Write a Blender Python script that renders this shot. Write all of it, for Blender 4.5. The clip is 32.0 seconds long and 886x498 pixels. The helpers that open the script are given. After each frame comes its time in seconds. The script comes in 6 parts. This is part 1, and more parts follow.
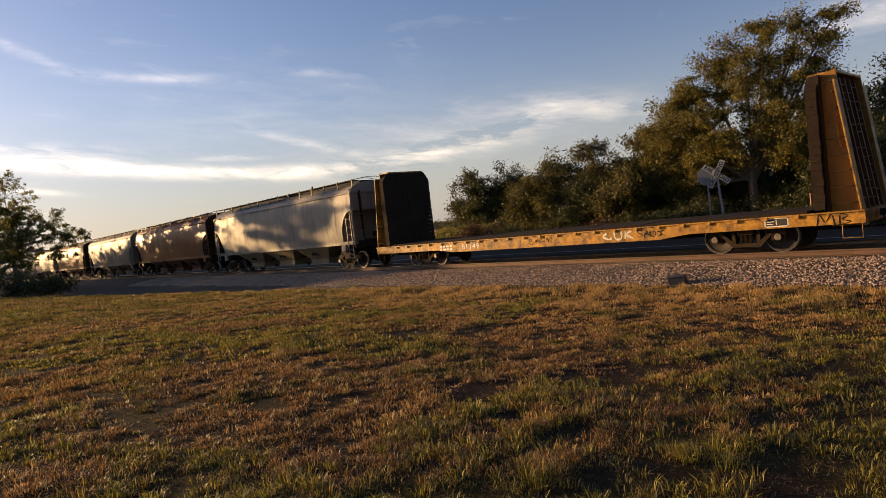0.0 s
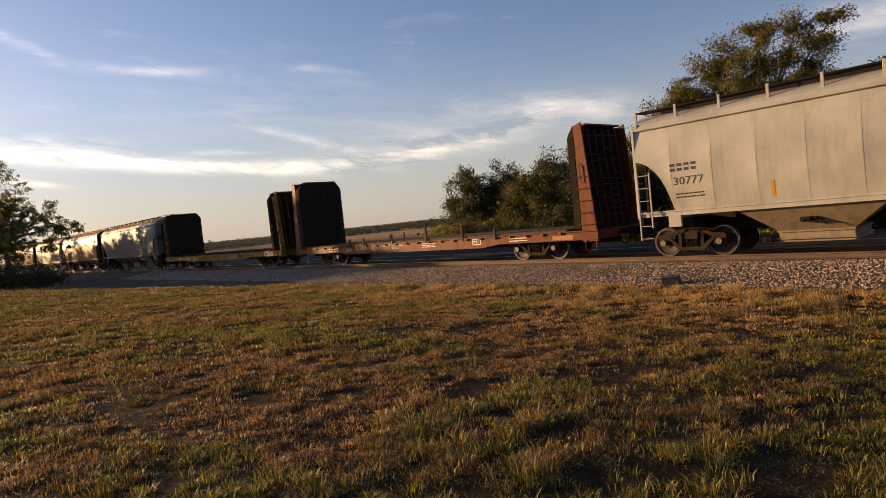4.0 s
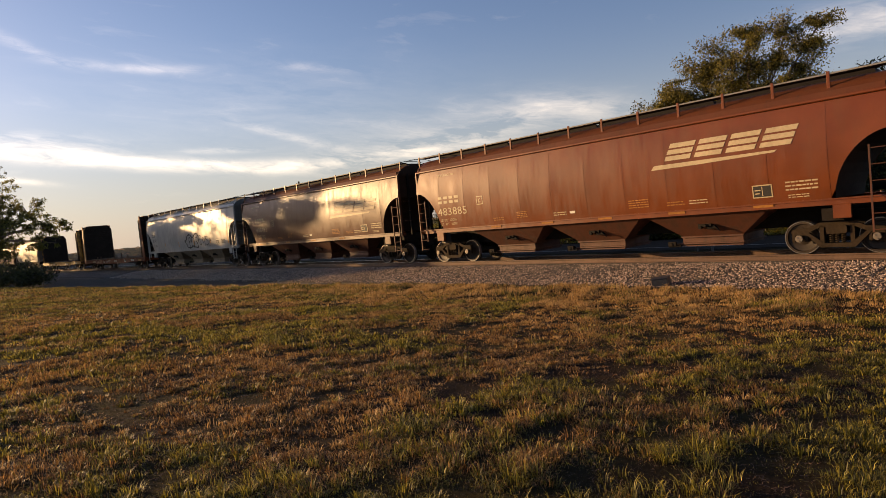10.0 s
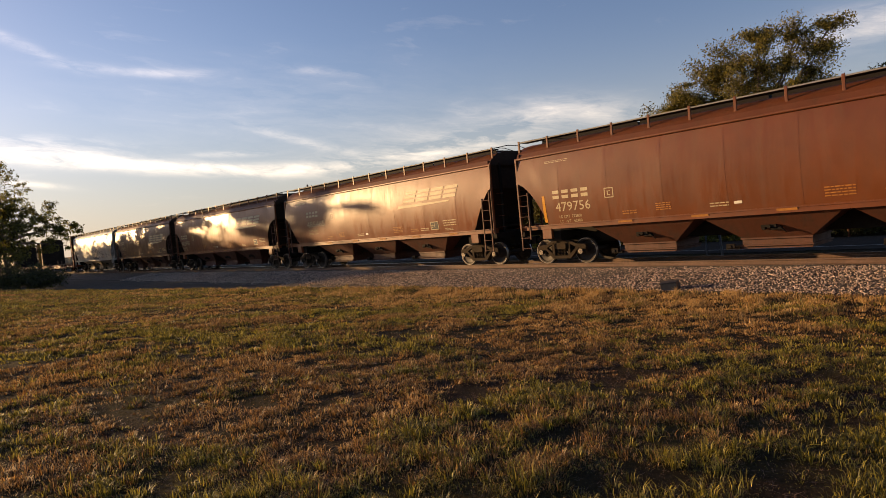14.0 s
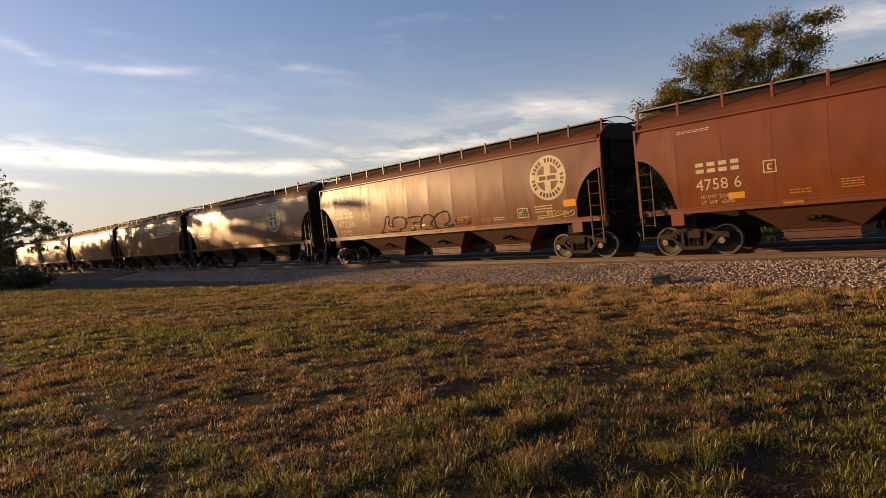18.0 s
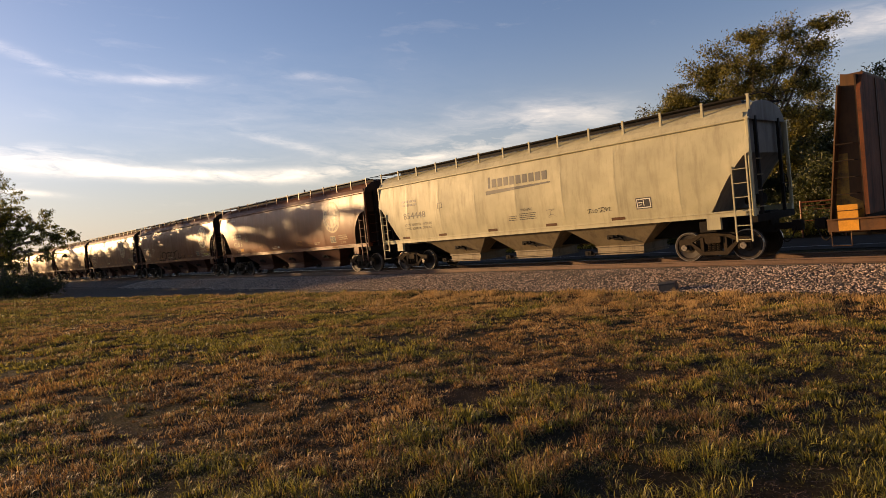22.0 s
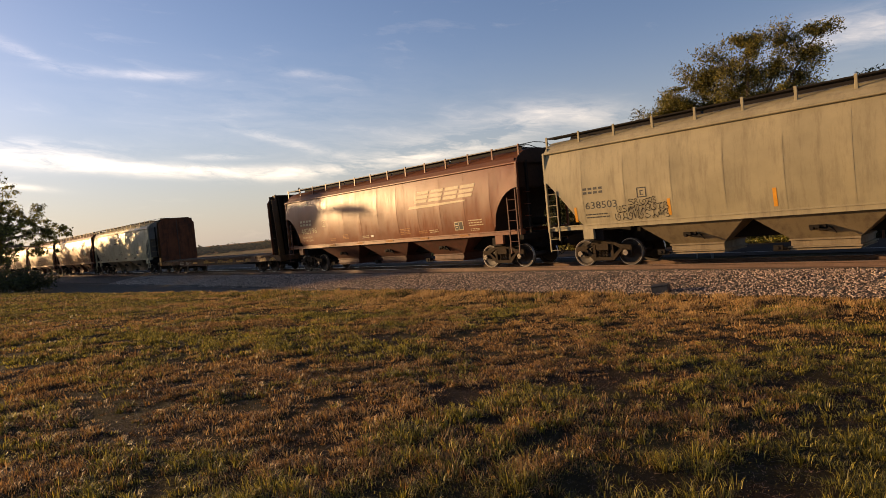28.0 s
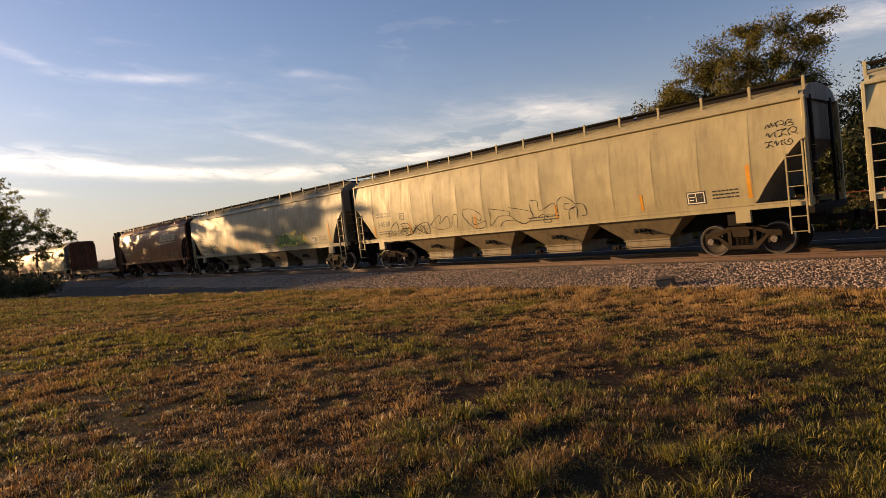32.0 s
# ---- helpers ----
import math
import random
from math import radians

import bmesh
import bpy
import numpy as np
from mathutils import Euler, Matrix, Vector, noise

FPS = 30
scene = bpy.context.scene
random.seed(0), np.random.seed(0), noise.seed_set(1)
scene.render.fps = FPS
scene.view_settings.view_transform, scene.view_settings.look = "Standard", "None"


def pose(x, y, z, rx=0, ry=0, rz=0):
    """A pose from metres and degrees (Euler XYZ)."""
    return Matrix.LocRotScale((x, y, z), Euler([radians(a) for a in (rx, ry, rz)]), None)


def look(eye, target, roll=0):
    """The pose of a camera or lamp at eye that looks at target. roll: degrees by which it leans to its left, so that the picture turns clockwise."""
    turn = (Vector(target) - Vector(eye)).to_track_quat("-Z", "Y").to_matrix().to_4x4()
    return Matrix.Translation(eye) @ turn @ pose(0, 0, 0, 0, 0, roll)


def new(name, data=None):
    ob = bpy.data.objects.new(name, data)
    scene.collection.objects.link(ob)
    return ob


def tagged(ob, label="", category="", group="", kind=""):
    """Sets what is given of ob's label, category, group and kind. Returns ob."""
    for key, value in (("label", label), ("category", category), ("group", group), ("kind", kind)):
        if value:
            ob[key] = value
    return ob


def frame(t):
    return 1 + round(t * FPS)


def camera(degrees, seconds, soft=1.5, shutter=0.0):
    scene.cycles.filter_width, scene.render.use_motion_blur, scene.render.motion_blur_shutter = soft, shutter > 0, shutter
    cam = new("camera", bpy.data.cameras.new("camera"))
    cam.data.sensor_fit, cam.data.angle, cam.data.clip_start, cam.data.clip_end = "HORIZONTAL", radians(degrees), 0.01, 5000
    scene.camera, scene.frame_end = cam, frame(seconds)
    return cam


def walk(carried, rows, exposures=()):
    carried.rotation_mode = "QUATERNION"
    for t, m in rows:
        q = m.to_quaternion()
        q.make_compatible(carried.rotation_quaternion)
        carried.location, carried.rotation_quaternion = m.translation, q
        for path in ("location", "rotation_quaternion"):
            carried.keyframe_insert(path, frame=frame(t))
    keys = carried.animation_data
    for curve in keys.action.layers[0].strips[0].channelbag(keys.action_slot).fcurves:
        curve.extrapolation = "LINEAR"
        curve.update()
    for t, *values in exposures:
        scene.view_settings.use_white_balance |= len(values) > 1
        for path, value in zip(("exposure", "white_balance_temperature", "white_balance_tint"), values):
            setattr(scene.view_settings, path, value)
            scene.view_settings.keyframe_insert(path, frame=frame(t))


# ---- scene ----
# The world: x runs along the track (the train goes towards -x), y away from the camera across the track, z up; z = 0 is the rail head.
EYE = (0.0, -19.62, 1.977)


def turned(yaw, pitch, roll):
    a, b = radians(yaw), radians(pitch)
    way = Vector((math.sin(a) * math.cos(b), math.cos(a) * math.cos(b), math.sin(b)))
    return look(EYE, Vector(EYE) + way, roll)


cam = camera(71.5, 32.0, soft=0.8)
walk(cam, [
    (0.0, turned(-48.20, -2.54, -6.67)),
    (0.5, turned(-48.29, -2.64, -6.77)),
    (1.0, turned(-48.25, -2.70, -6.33)),
    (1.5, turned(-48.08, -2.71, -5.80)),
    (2.0, turned(-48.00, -2.70, -5.96)),
    (2.5, turned(-47.99, -2.71, -6.00)),
    (3.0, turned(-47.94, -2.76, -5.86)),
    (3.5, turned(-47.84, -2.77, -5.89)),
    (5.5, turned(-47.52, -3.13, -5.86)),
    (6.0, turned(-47.46, -3.20, -5.99)),
    (6.5, turned(-47.32, -3.29, -6.08)),
    (7.0, turned(-47.21, -3.49, -6.31)),
    (7.5, turned(-47.23, -3.54, -6.34)),
    (8.0, turned(-47.32, -3.59, -6.29)),
    (8.5, turned(-47.27, -3.51, -5.84)),
    (9.0, turned(-47.09, -3.29, -5.44)),
    (9.5, turned(-46.97, -3.05, -5.51)),
    (10.0, turned(-46.94, -2.90, -5.59)),
    (10.5, turned(-47.02, -2.74, -5.74)),
    (11.0, turned(-47.09, -2.69, -5.81)),
    (11.5, turned(-47.14, -2.69, -5.80)),
    (12.0, turned(-47.26, -2.68, -5.94)),
    (12.5, turned(-47.45, -2.66, -6.10)),
    (13.0, turned(-47.67, -2.59, -6.01)),
    (13.5, turned(-47.69, -2.55, -5.91)),
    (14.0, turned(-47.65, -2.52, -5.50)),
    (14.5, turned(-47.61, -2.47, -5.24)),
    (16.5, turned(-47.21, -2.51, -5.78)),
    (17.0, turned(-47.14, -2.72, -5.82)),
    (17.5, turned(-47.03, -2.83, -5.91)),
    (18.0, turned(-46.92, -2.90, -5.94)),
    (18.5, turned(-46.76, -2.89, -5.94)),
    (19.0, turned(-46.72, -2.89, -6.00)),
    (19.5, turned(-46.85, -2.87, -6.00)),
    (20.0, turned(-46.92, -2.79, -6.00)),
    (20.5, turned(-46.98, -2.68, -5.71)),
    (21.0, turned(-46.96, -2.55, -5.82)),
    (21.5, turned(-47.18, -2.36, -6.12)),
    (22.0, turned(-47.42, -2.20, -6.16)),
    (22.5, turned(-47.49, -2.14, -6.08)),
    (23.0, turned(-47.45, -2.20, -6.17)),
    (23.5, turned(-47.27, -2.38, -6.30)),
    (24.0, turned(-47.30, -2.51, -6.34)),
    (24.5, turned(-47.32, -2.58, -6.46)),
    (25.0, turned(-47.37, -2.61, -6.50)),
    (25.5, turned(-47.33, -2.58, -6.20)),
    (27.5, turned(-46.94, -2.31, -5.68)),
    (28.0, turned(-46.86, -2.30, -5.45)),
    (28.5, turned(-46.79, -2.24, -5.55)),
    (29.0, turned(-46.87, -2.19, -5.70)),
    (29.5, turned(-46.99, -2.20, -6.11)),
    (30.0, turned(-47.01, -2.29, -6.24)),
    (30.5, turned(-47.01, -2.40, -6.24)),
    (31.0, turned(-47.13, -2.54, -6.42)),
    (31.5, turned(-47.20, -2.58, -6.35)),
    (32.0, turned(-47.21, -2.50, -6.51)),
], exposures=[(0.0, 0.60, 7700, 21), (32.0, 0.60, 7700, 21)])

# ---------------------------------------------------------------- light
SUN_AZ, SUN_EL = -113.5, 9.0


def build_world():
    w = bpy.data.worlds.new("evening_sky")
    scene.world = w
    w.use_nodes = True
    nt = w.node_tree
    nt.nodes.clear()
    N = nt.nodes.new
    L = nt.links.new

    def m(op, a, b=None, c=None):
        n = N("ShaderNodeMath")
        n.operation = op
        for i, val in enumerate((a, b, c)):
            if val is None:
                continue
            if isinstance(val, (int, float)):
                n.inputs[i].default_value = val
            else:
                L(val, n.inputs[i])
        return n.outputs[0]

    sky = N("ShaderNodeTexSky")
    sky.sky_type = "NISHITA"
    sky.sun_disc = False
    sky.sun_elevation = radians(SUN_EL)
    sky.sun_rotation = radians(SUN_AZ)
    sky.air_density, sky.dust_density, sky.ozone_density = 1.0, 0.8, 3.0
    tc = N("ShaderNodeTexCoord")
    sep = N("ShaderNodeSeparateXYZ")
    L(tc.outputs["Generated"], sep.inputs[0])
    az = m("ARCTAN2", sep.outputs[0], sep.outputs[1])
    el = m("ARCSINE", sep.outputs[2])
    comb = N("ShaderNodeCombineXYZ")
    L(m("MULTIPLY", az, 5.0), comb.inputs[0])
    L(m("ADD", m("MULTIPLY", el, 22.0), m("MULTIPLY", az, 2.4)), comb.inputs[1])
    warp = N("ShaderNodeTexNoise")
    warp.inputs["Scale"].default_value = 1.3
    warp.inputs["Detail"].default_value = 4
    L(comb.outputs[0], warp.inputs["Vector"])
    mixv = N("ShaderNodeMixRGB")
    mixv.blend_type = "ADD"
    mixv.inputs[0].default_value = 0.9
    L(comb.outputs[0], mixv.inputs[1])
    L(warp.outputs["Color"], mixv.inputs[2])
    fbm = N("ShaderNodeTexNoise")
    fbm.inputs["Scale"].default_value = 1.5
    fbm.inputs["Detail"].default_value = 9
    fbm.inputs["Roughness"].default_value = 0.62
    L(mixv.outputs[0], fbm.inputs["Vector"])
    fine = m("MULTIPLY", m("SUBTRACT", fbm.outputs["Fac"], 0.40), 3.6)

    # streaks of thin cloud: azimuth, elevation, half width, half height (degrees), slope, weight
    streaks = [(-80, 7.95, 5, 0.60, -0.11, 1.4), (-73, 7.1, 5, 0.52, -0.12, 1.3), (-66.5, 6.4, 4.5, 0.48, -0.10, 1.1), (-60, 5.9, 4, 0.6, -0.03, 0.9),
               (-54, 6.05, 4.5, 0.85, 0.05, 0.8), (-47.5, 6.6, 5, 1.0, 0.09, 0.7), (-41, 7.4, 4.5, 1.0, 0.15, 0.55), (-80, 9.0, 6, 0.6, -0.08, 0.8),
               (-81, 5.95, 2.4, 0.22, -0.15, 0.9), (-65.5, 7.65, 2.8, 0.24, -0.03, 0.8), (-60, 8.6, 4, 0.38, -0.32, 0.6), (-36.5, 8.9, 5.5, 1.4, -0.10, 0.36),
               (-31.5, 8.2, 4.5, 1.2, -0.20, 0.36), (-79.8, 16.0, 2.8, 0.45, -0.40, 0.55), (-74, 14.65, 4, 0.36, -0.08, 0.42), (-48, 7.6, 9, 1.8, 0.05, 0.24), (-62, 11.5, 14, 3.5, 0.0, 0.13), (-69, 14.5, 2.8, 0.3, 0.0, 0.3),
               (-57, 14.3, 3.8, 0.32, -0.12, 0.4), (-12, 11.5, 5, 1.6, 0.0, 0.5)]
    total = None
    for a0, e0, sa, se, slope, weight in streaks:
        da = m("SUBTRACT", az, radians(a0))
        de = m("SUBTRACT", m("SUBTRACT", el, radians(e0)), m("MULTIPLY", da, slope))
        q = m("ADD", m("POWER", m("ABSOLUTE", m("DIVIDE", da, radians(sa))), 2.0),
              m("POWER", m("ABSOLUTE", m("DIVIDE", de, radians(se))), 2.0))
        g = m("MULTIPLY", m("EXPONENT", m("MULTIPLY", q, -1.0)), weight)
        total = g if total is None else m("ADD", total, g)
    # elsewhere a few faint wisps all round
    wisp = m("MULTIPLY", m("SUBTRACT", fbm.outputs["Fac"], 0.60), 0.6)
    soft_total = m("MULTIPLY", total, m("ADD", m("MULTIPLY", fine, 1.05), 0.10))
    mask = N("ShaderNodeClamp")
    L(m("ADD", soft_total, m("MAXIMUM", wisp, 0.0)), mask.inputs[0])
    cloud = N("ShaderNodeMixRGB")
    cloud.blend_type = "ADD"
    L(mask.outputs[0], cloud.inputs[0])
    tint = N("ShaderNodeMixRGB")
    tint.blend_type = "MULTIPLY"
    tint.inputs[0].default_value = 1.0
    tint.inputs[2].default_value = (0.99, 0.98, 1.105, 1)
    L(sky.outputs[0], tint.inputs[1])
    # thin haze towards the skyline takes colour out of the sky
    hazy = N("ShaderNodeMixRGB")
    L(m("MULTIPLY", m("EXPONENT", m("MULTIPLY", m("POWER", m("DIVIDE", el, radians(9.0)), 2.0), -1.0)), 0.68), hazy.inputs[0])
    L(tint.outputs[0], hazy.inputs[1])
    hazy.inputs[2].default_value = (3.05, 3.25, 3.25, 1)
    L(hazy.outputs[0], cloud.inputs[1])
    cloud.inputs[2].default_value = CLOUD
    bg = N("ShaderNodeBackground")
    bg.inputs[1].default_value = SKY
    L(cloud.outputs[0], bg.inputs[0])
    out = N("ShaderNodeOutputWorld")
    L(bg.outputs[0], out.inputs[0])


CLOUD = (4.3, 3.7, 2.7, 1)
SKY = 0.112
build_world()
sun_data = bpy.data.lights.new("sun", "SUN")
sun_data.energy, sun_data.angle, sun_data.color = 5.0, radians(0.53), (1.0, 0.70, 0.35)
sun = new("sun", sun_data)
_a, _e = radians(SUN_AZ), radians(SUN_EL)
SUN_WAY = Vector((math.sin(_a) * math.cos(_e), math.cos(_a) * math.cos(_e), math.sin(_e)))
sun.matrix_world = look(SUN_WAY * 100, (0, 0, 0))


# ---------------------------------------------------------------- materials
def nodes(name, rough=0.6, metal=0.0):
    mat = bpy.data.materials.new(name)
    mat.use_nodes = True
    nt = mat.node_tree
    b = nt.nodes["Principled BSDF"]
    b.inputs["Roughness"].default_value = rough
    b.inputs["Metallic"].default_value = metal
    return mat, nt, b


def noise_node(nt, scale, detail=5, rough=0.6, vec=None, stretch=None, coord="Object"):
    tc = nt.nodes.new("ShaderNodeTexCoord")
    n = nt.nodes.new("ShaderNodeTexNoise")
    n.inputs["Scale"].default_value = scale
    n.inputs["Detail"].default_value = detail
    n.inputs["Roughness"].default_value = rough
    if stretch:
        mp = nt.nodes.new("ShaderNodeMapping")
        mp.inputs["Scale"].default_value = stretch
        nt.links.new(tc.outputs[coord], mp.inputs[0])
        nt.links.new(mp.outputs[0], n.inputs["Vector"])
    else:
        nt.links.new(tc.outputs[coord], n.inputs["Vector"])
    return n.outputs["Fac"]


def ramp(nt, fac, stops):
    r = nt.nodes.new("ShaderNodeValToRGB")
    while len(r.color_ramp.elements) < len(stops):
        r.color_ramp.elements.new(0.5)
    for e, (p, c) in zip(r.color_ramp.elements, stops):
        e.position, e.color = p, (*c[:3], 1) if len(c) >= 3 else (c[0],) * 3 + (1,)
    nt.links.new(fac, r.inputs[0])
    return r.outputs[0]


def mix(nt, a, b, fac, mode="MIX"):
    n = nt.nodes.new("ShaderNodeMixRGB")
    n.blend_type = mode
    for s, val in zip(n.inputs, (fac, a, b)):
        if isinstance(val, (int, float)):
            s.default_value = val
        elif isinstance(val, tuple):
            s.default_value = (*val[:3], 1)
        else:
            nt.links.new(val, s)
    return n.outputs[0]


def bump(nt, b, height, strength=0.3, dist=0.02):
    n = nt.nodes.new("ShaderNodeBump")
    n.inputs["Strength"].default_value, n.inputs["Distance"].default_value = strength, dist
    nt.links.new(height, n.inputs["Height"])
    nt.links.new(n.outputs[0], b.inputs["Normal"])


def grey(v):
    return (v, v, v)


def paint(name, rgb, rough=0.42, dirt=0.35, rust=0.1, dirt_rgb=(0.10, 0.075, 0.055), spec=0.5, worn=7.5, worn_rgb=(0.11, 0.045, 0.02), cover=0.0):
    """Weathered car paint: faded patches, streaks that run down, grime, small rust."""
    mat, nt, b = nodes(name, rough)
    big = noise_node(nt, 0.9, 4)
    fade = ramp(nt, big, [(0.3, tuple(c * 0.80 for c in rgb)), (0.7, tuple(min(1, c * 1.12) for c in rgb))])
    streak = noise_node(nt, 3.0, 6, 0.7, stretch=(1.5, 1.5, 0.2))
    col = mix(nt, fade, dirt_rgb, mix(nt, grey(0), grey(dirt), ramp(nt, streak, [(0.48, grey(0)), (0.75, grey(1))])))
    fine_n = noise_node(nt, 38, 4)
    col = mix(nt, col, tuple(c * 0.72 for c in rgb), ramp(nt, fine_n, [(0.55, grey(0)), (0.8, grey(0.45))]))
    spots = noise_node(nt, worn, 8, 0.75)
    col = mix(nt, col, worn_rgb, ramp(nt, spots, [(0.66 - 0.12 * rust - cover, grey(0)), (0.74 - cover, grey(min(1, rust * 3)))]))
    nt.links.new(col, b.inputs["Base Color"])
    r = ramp(nt, streak, [(0.3, grey(rough - 0.07)), (0.8, grey(min(1, rough + 0.25)))])
    nt.links.new(r, b.inputs["Roughness"])
    b.inputs["Specular IOR Level"].default_value = spec
    bump(nt, b, mix(nt, big, fine_n, 0.3), 0.12, 0.02)
    return mat


def plain(name, rgb, rough=0.6, metal=0.0, scale=20, var=0.35, bumpy=0.15):
    mat, nt, b = nodes(name, rough, metal)
    n1, n2 = noise_node(nt, scale, 5), noise_node(nt, scale * 0.12, 3)
    c = ramp(nt, mix(nt, n1, n2, 0.5), [(0.3, tuple(x * (1 - var) for x in rgb)), (0.7, tuple(min(1, x * (1 + var)) for x in rgb))])
    nt.links.new(c, b.inputs["Base Color"])
    bump(nt, b, n1, bumpy, 0.02)
    if rough >= 0.8:
        b.inputs["Specular IOR Level"].default_value = 0.15
    return mat


def foliage(name, dark, light, trans=0.35, spread=False):
    mat, nt, b = nodes(name, 0.55)
    g = nt.nodes.new("ShaderNodeNewGeometry")
    stops = [(0.0, dark), (0.6, light), (1.0, tuple(min(1, x * 1.15) for x in light))]
    if spread:
        stops = [(0.0, dark), (0.45, tuple(0.5 * a + 0.36 * b for a, b in zip(dark, light))), (1.0, tuple(min(1, x * 1.5) for x in light))]
    c = ramp(nt, g.outputs["Random Per Island"], stops)
    n = noise_node(nt, 0.7, 3)
    c = mix(nt, c, dark, ramp(nt, n, [(0.4, grey(0)), (0.75, grey(0.55))]))
    nt.links.new(c, b.inputs["Base Color"])
    tr = nt.nodes.new("ShaderNodeBsdfTranslucent")
    nt.links.new(c, tr.inputs[0])
    ms = nt.nodes.new("ShaderNodeMixShader")
    ms.inputs[0].default_value = trans
    nt.links.new(b.outputs[0], ms.inputs[1])
    nt.links.new(tr.outputs[0], ms.inputs[2])
    nt.links.new(ms.outputs[0], nt.nodes["Material Output"].inputs[0])
    return mat


RED = paint("mineral_red_paint", (0.166, 0.0395, 0.0083), 0.36, 0.18, 0.12, (0.065, 0.032, 0.020), 0.42)
RED_OLD = paint("faded_mineral_red_paint", (0.150, 0.044, 0.014), 0.38, 0.28, 0.3, (0.070, 0.036, 0.022), 0.42)
RED_ROOF = paint("dull_red_roof_paint", (0.115, 0.033, 0.011), 0.55, 0.40, 0.3, (0.030, 0.020, 0.014), 0.3)
RED_DARK = paint("dark_mineral_red_paint", (0.085, 0.023, 0.009), 0.36, 0.30, 0.1, (0.045, 0.026, 0.017), 0.42)
CREAM = paint("cream_paint", (0.41, 0.395, 0.345), 0.38, 0.30, 0.05)
TAN = paint("tan_grey_paint", (0.31, 0.265, 0.162), 0.50, 0.55, 0.1, (0.10, 0.075, 0.055), 0.32)
GREY = paint("light_grey_paint", (0.44, 0.395, 0.245), 0.47, 0.45, 0.12, (0.10, 0.075, 0.055), 0.32)
PALE_TAN = paint("pale_tan_paint", (0.40, 0.335, 0.185), 0.46, 0.45, 0.1, (0.10, 0.075, 0.055), 0.32)
SILVER = paint("grey_paint", (0.22, 0.20, 0.17), 0.52, 0.6, 0.3, (0.07, 0.05, 0.036), 0.4)
# red bays: real grime, plus the shade under the sill mixed into the colour
RED_BAY_SHADE = paint("grimy_shaded_red_hopper_paint", (0.085, 0.024, 0.010), 0.6, 0.75, 0.4, (0.035, 0.022, 0.016))
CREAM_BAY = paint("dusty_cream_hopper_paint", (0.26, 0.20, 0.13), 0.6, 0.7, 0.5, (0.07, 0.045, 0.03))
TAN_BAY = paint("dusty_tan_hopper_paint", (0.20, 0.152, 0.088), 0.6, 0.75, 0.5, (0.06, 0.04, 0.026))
YELLOW = paint("worn_yellow_paint", (0.52, 0.25, 0.022), 0.5, 0.75, 1.0, (0.16, 0.10, 0.05), 0.4, 2.6, (0.075, 0.032, 0.013), 0.12)
BROWN_RUST = paint("rusty_brown_paint", (0.115, 0.046, 0.013), 0.6, 0.7, 1.0, (0.05, 0.028, 0.016), 0.3, 2.4, (0.060, 0.026, 0.011), 0.11)
ORANGE_RED = paint("oxide_red_paint", (0.165, 0.035, 0.009), 0.55, 0.5, 0.5, (0.055, 0.026, 0.014), 0.25, 3.0, (0.065, 0.026, 0.013), 0.08)
# stained cheek paint, darkened further to hold the shade behind the lining
YELLOW_SHADE = paint("shaded_stained_yellow_paint", (0.27, 0.122, 0.014), 0.55, 0.55, 0.6, (0.10, 0.05, 0.02), 0.35, 2.2, (0.07, 0.030, 0.012), 0.03)
YELLOW_OLD = paint("rusted_yellow_paint", (0.105, 0.046, 0.013), 0.6, 0.7, 1.0, (0.04, 0.022, 0.012), 0.3, 3.0, (0.05, 0.022, 0.010))
# dirty steel of the flat wagons; on hopper ends its darkness is painted shade
GRIME_SHADE = plain("shaded_grimy_rusty_steel", (0.035, 0.020, 0.012), 0.8, 0, 9, 0.5, 0.3)
GRIME_RUST = plain("dark_rusty_plate", (0.06, 0.028, 0.014), 0.75, 0, 5, 0.5, 0.3)
RUST_PLATE = paint("streaked_rusty_plate", (0.13, 0.036, 0.010), 0.75, 0.9, 1.0, (0.028, 0.012, 0.007), 0.3, 1.6, (0.045, 0.016, 0.007), 0.07)
# end walls turned from the sun: their shade is put into this grey
END_SHADE = paint("shaded_grey_end_paint", (0.17, 0.155, 0.13), 0.6, 0.6, 0.3, (0.05, 0.04, 0.032), 0.3)
BLACK = plain("grimy_black_steel", (0.014, 0.011, 0.009), 0.8, 0.0, 25)
TRUCK = plain("dusty_brown_cast_steel", (0.034, 0.023, 0.014), 0.86, 0.0, 18, 0.5, 0.3)
WHEEL = plain("rusty_wheel_steel", (0.026, 0.016, 0.010), 0.6, 0.2, 12, 0.4)
TREAD = plain("polished_wheel_tread", (0.42, 0.38, 0.34), 0.28, 0.9, 40, 0.2, 0.05)
RAIL = plain("rusty_rail_side", (0.13, 0.075, 0.05), 0.75, 0.1, 15, 0.4)
RAILTOP = plain("polished_rail_head", (0.50, 0.46, 0.42), 0.25, 0.95, 40, 0.15, 0.05)
PLANK = plain("dark_weathered_timber", (0.025, 0.017, 0.012), 0.95, 0.0, 9, 0.5, 0.5)
DECK = plain("worn_deck_timber", (0.10, 0.065, 0.042), 0.85, 0.0, 9, 0.45, 0.5)
TIE = plain("creosoted_tie_timber", (0.06, 0.045, 0.035), 0.9, 0.0, 12, 0.5, 0.5)
GALV = plain("galvanised_steel", (0.42, 0.40, 0.37), 0.5, 0.6, 30, 0.25)
DULL_GALV = plain("weathered_galvanised_steel", (0.20, 0.195, 0.19), 0.7, 0.0, 30, 0.25)
WHITE = plain("white_stencil_paint", (0.72, 0.68, 0.58), 0.55, 0, 30, 0.2, 0.02)
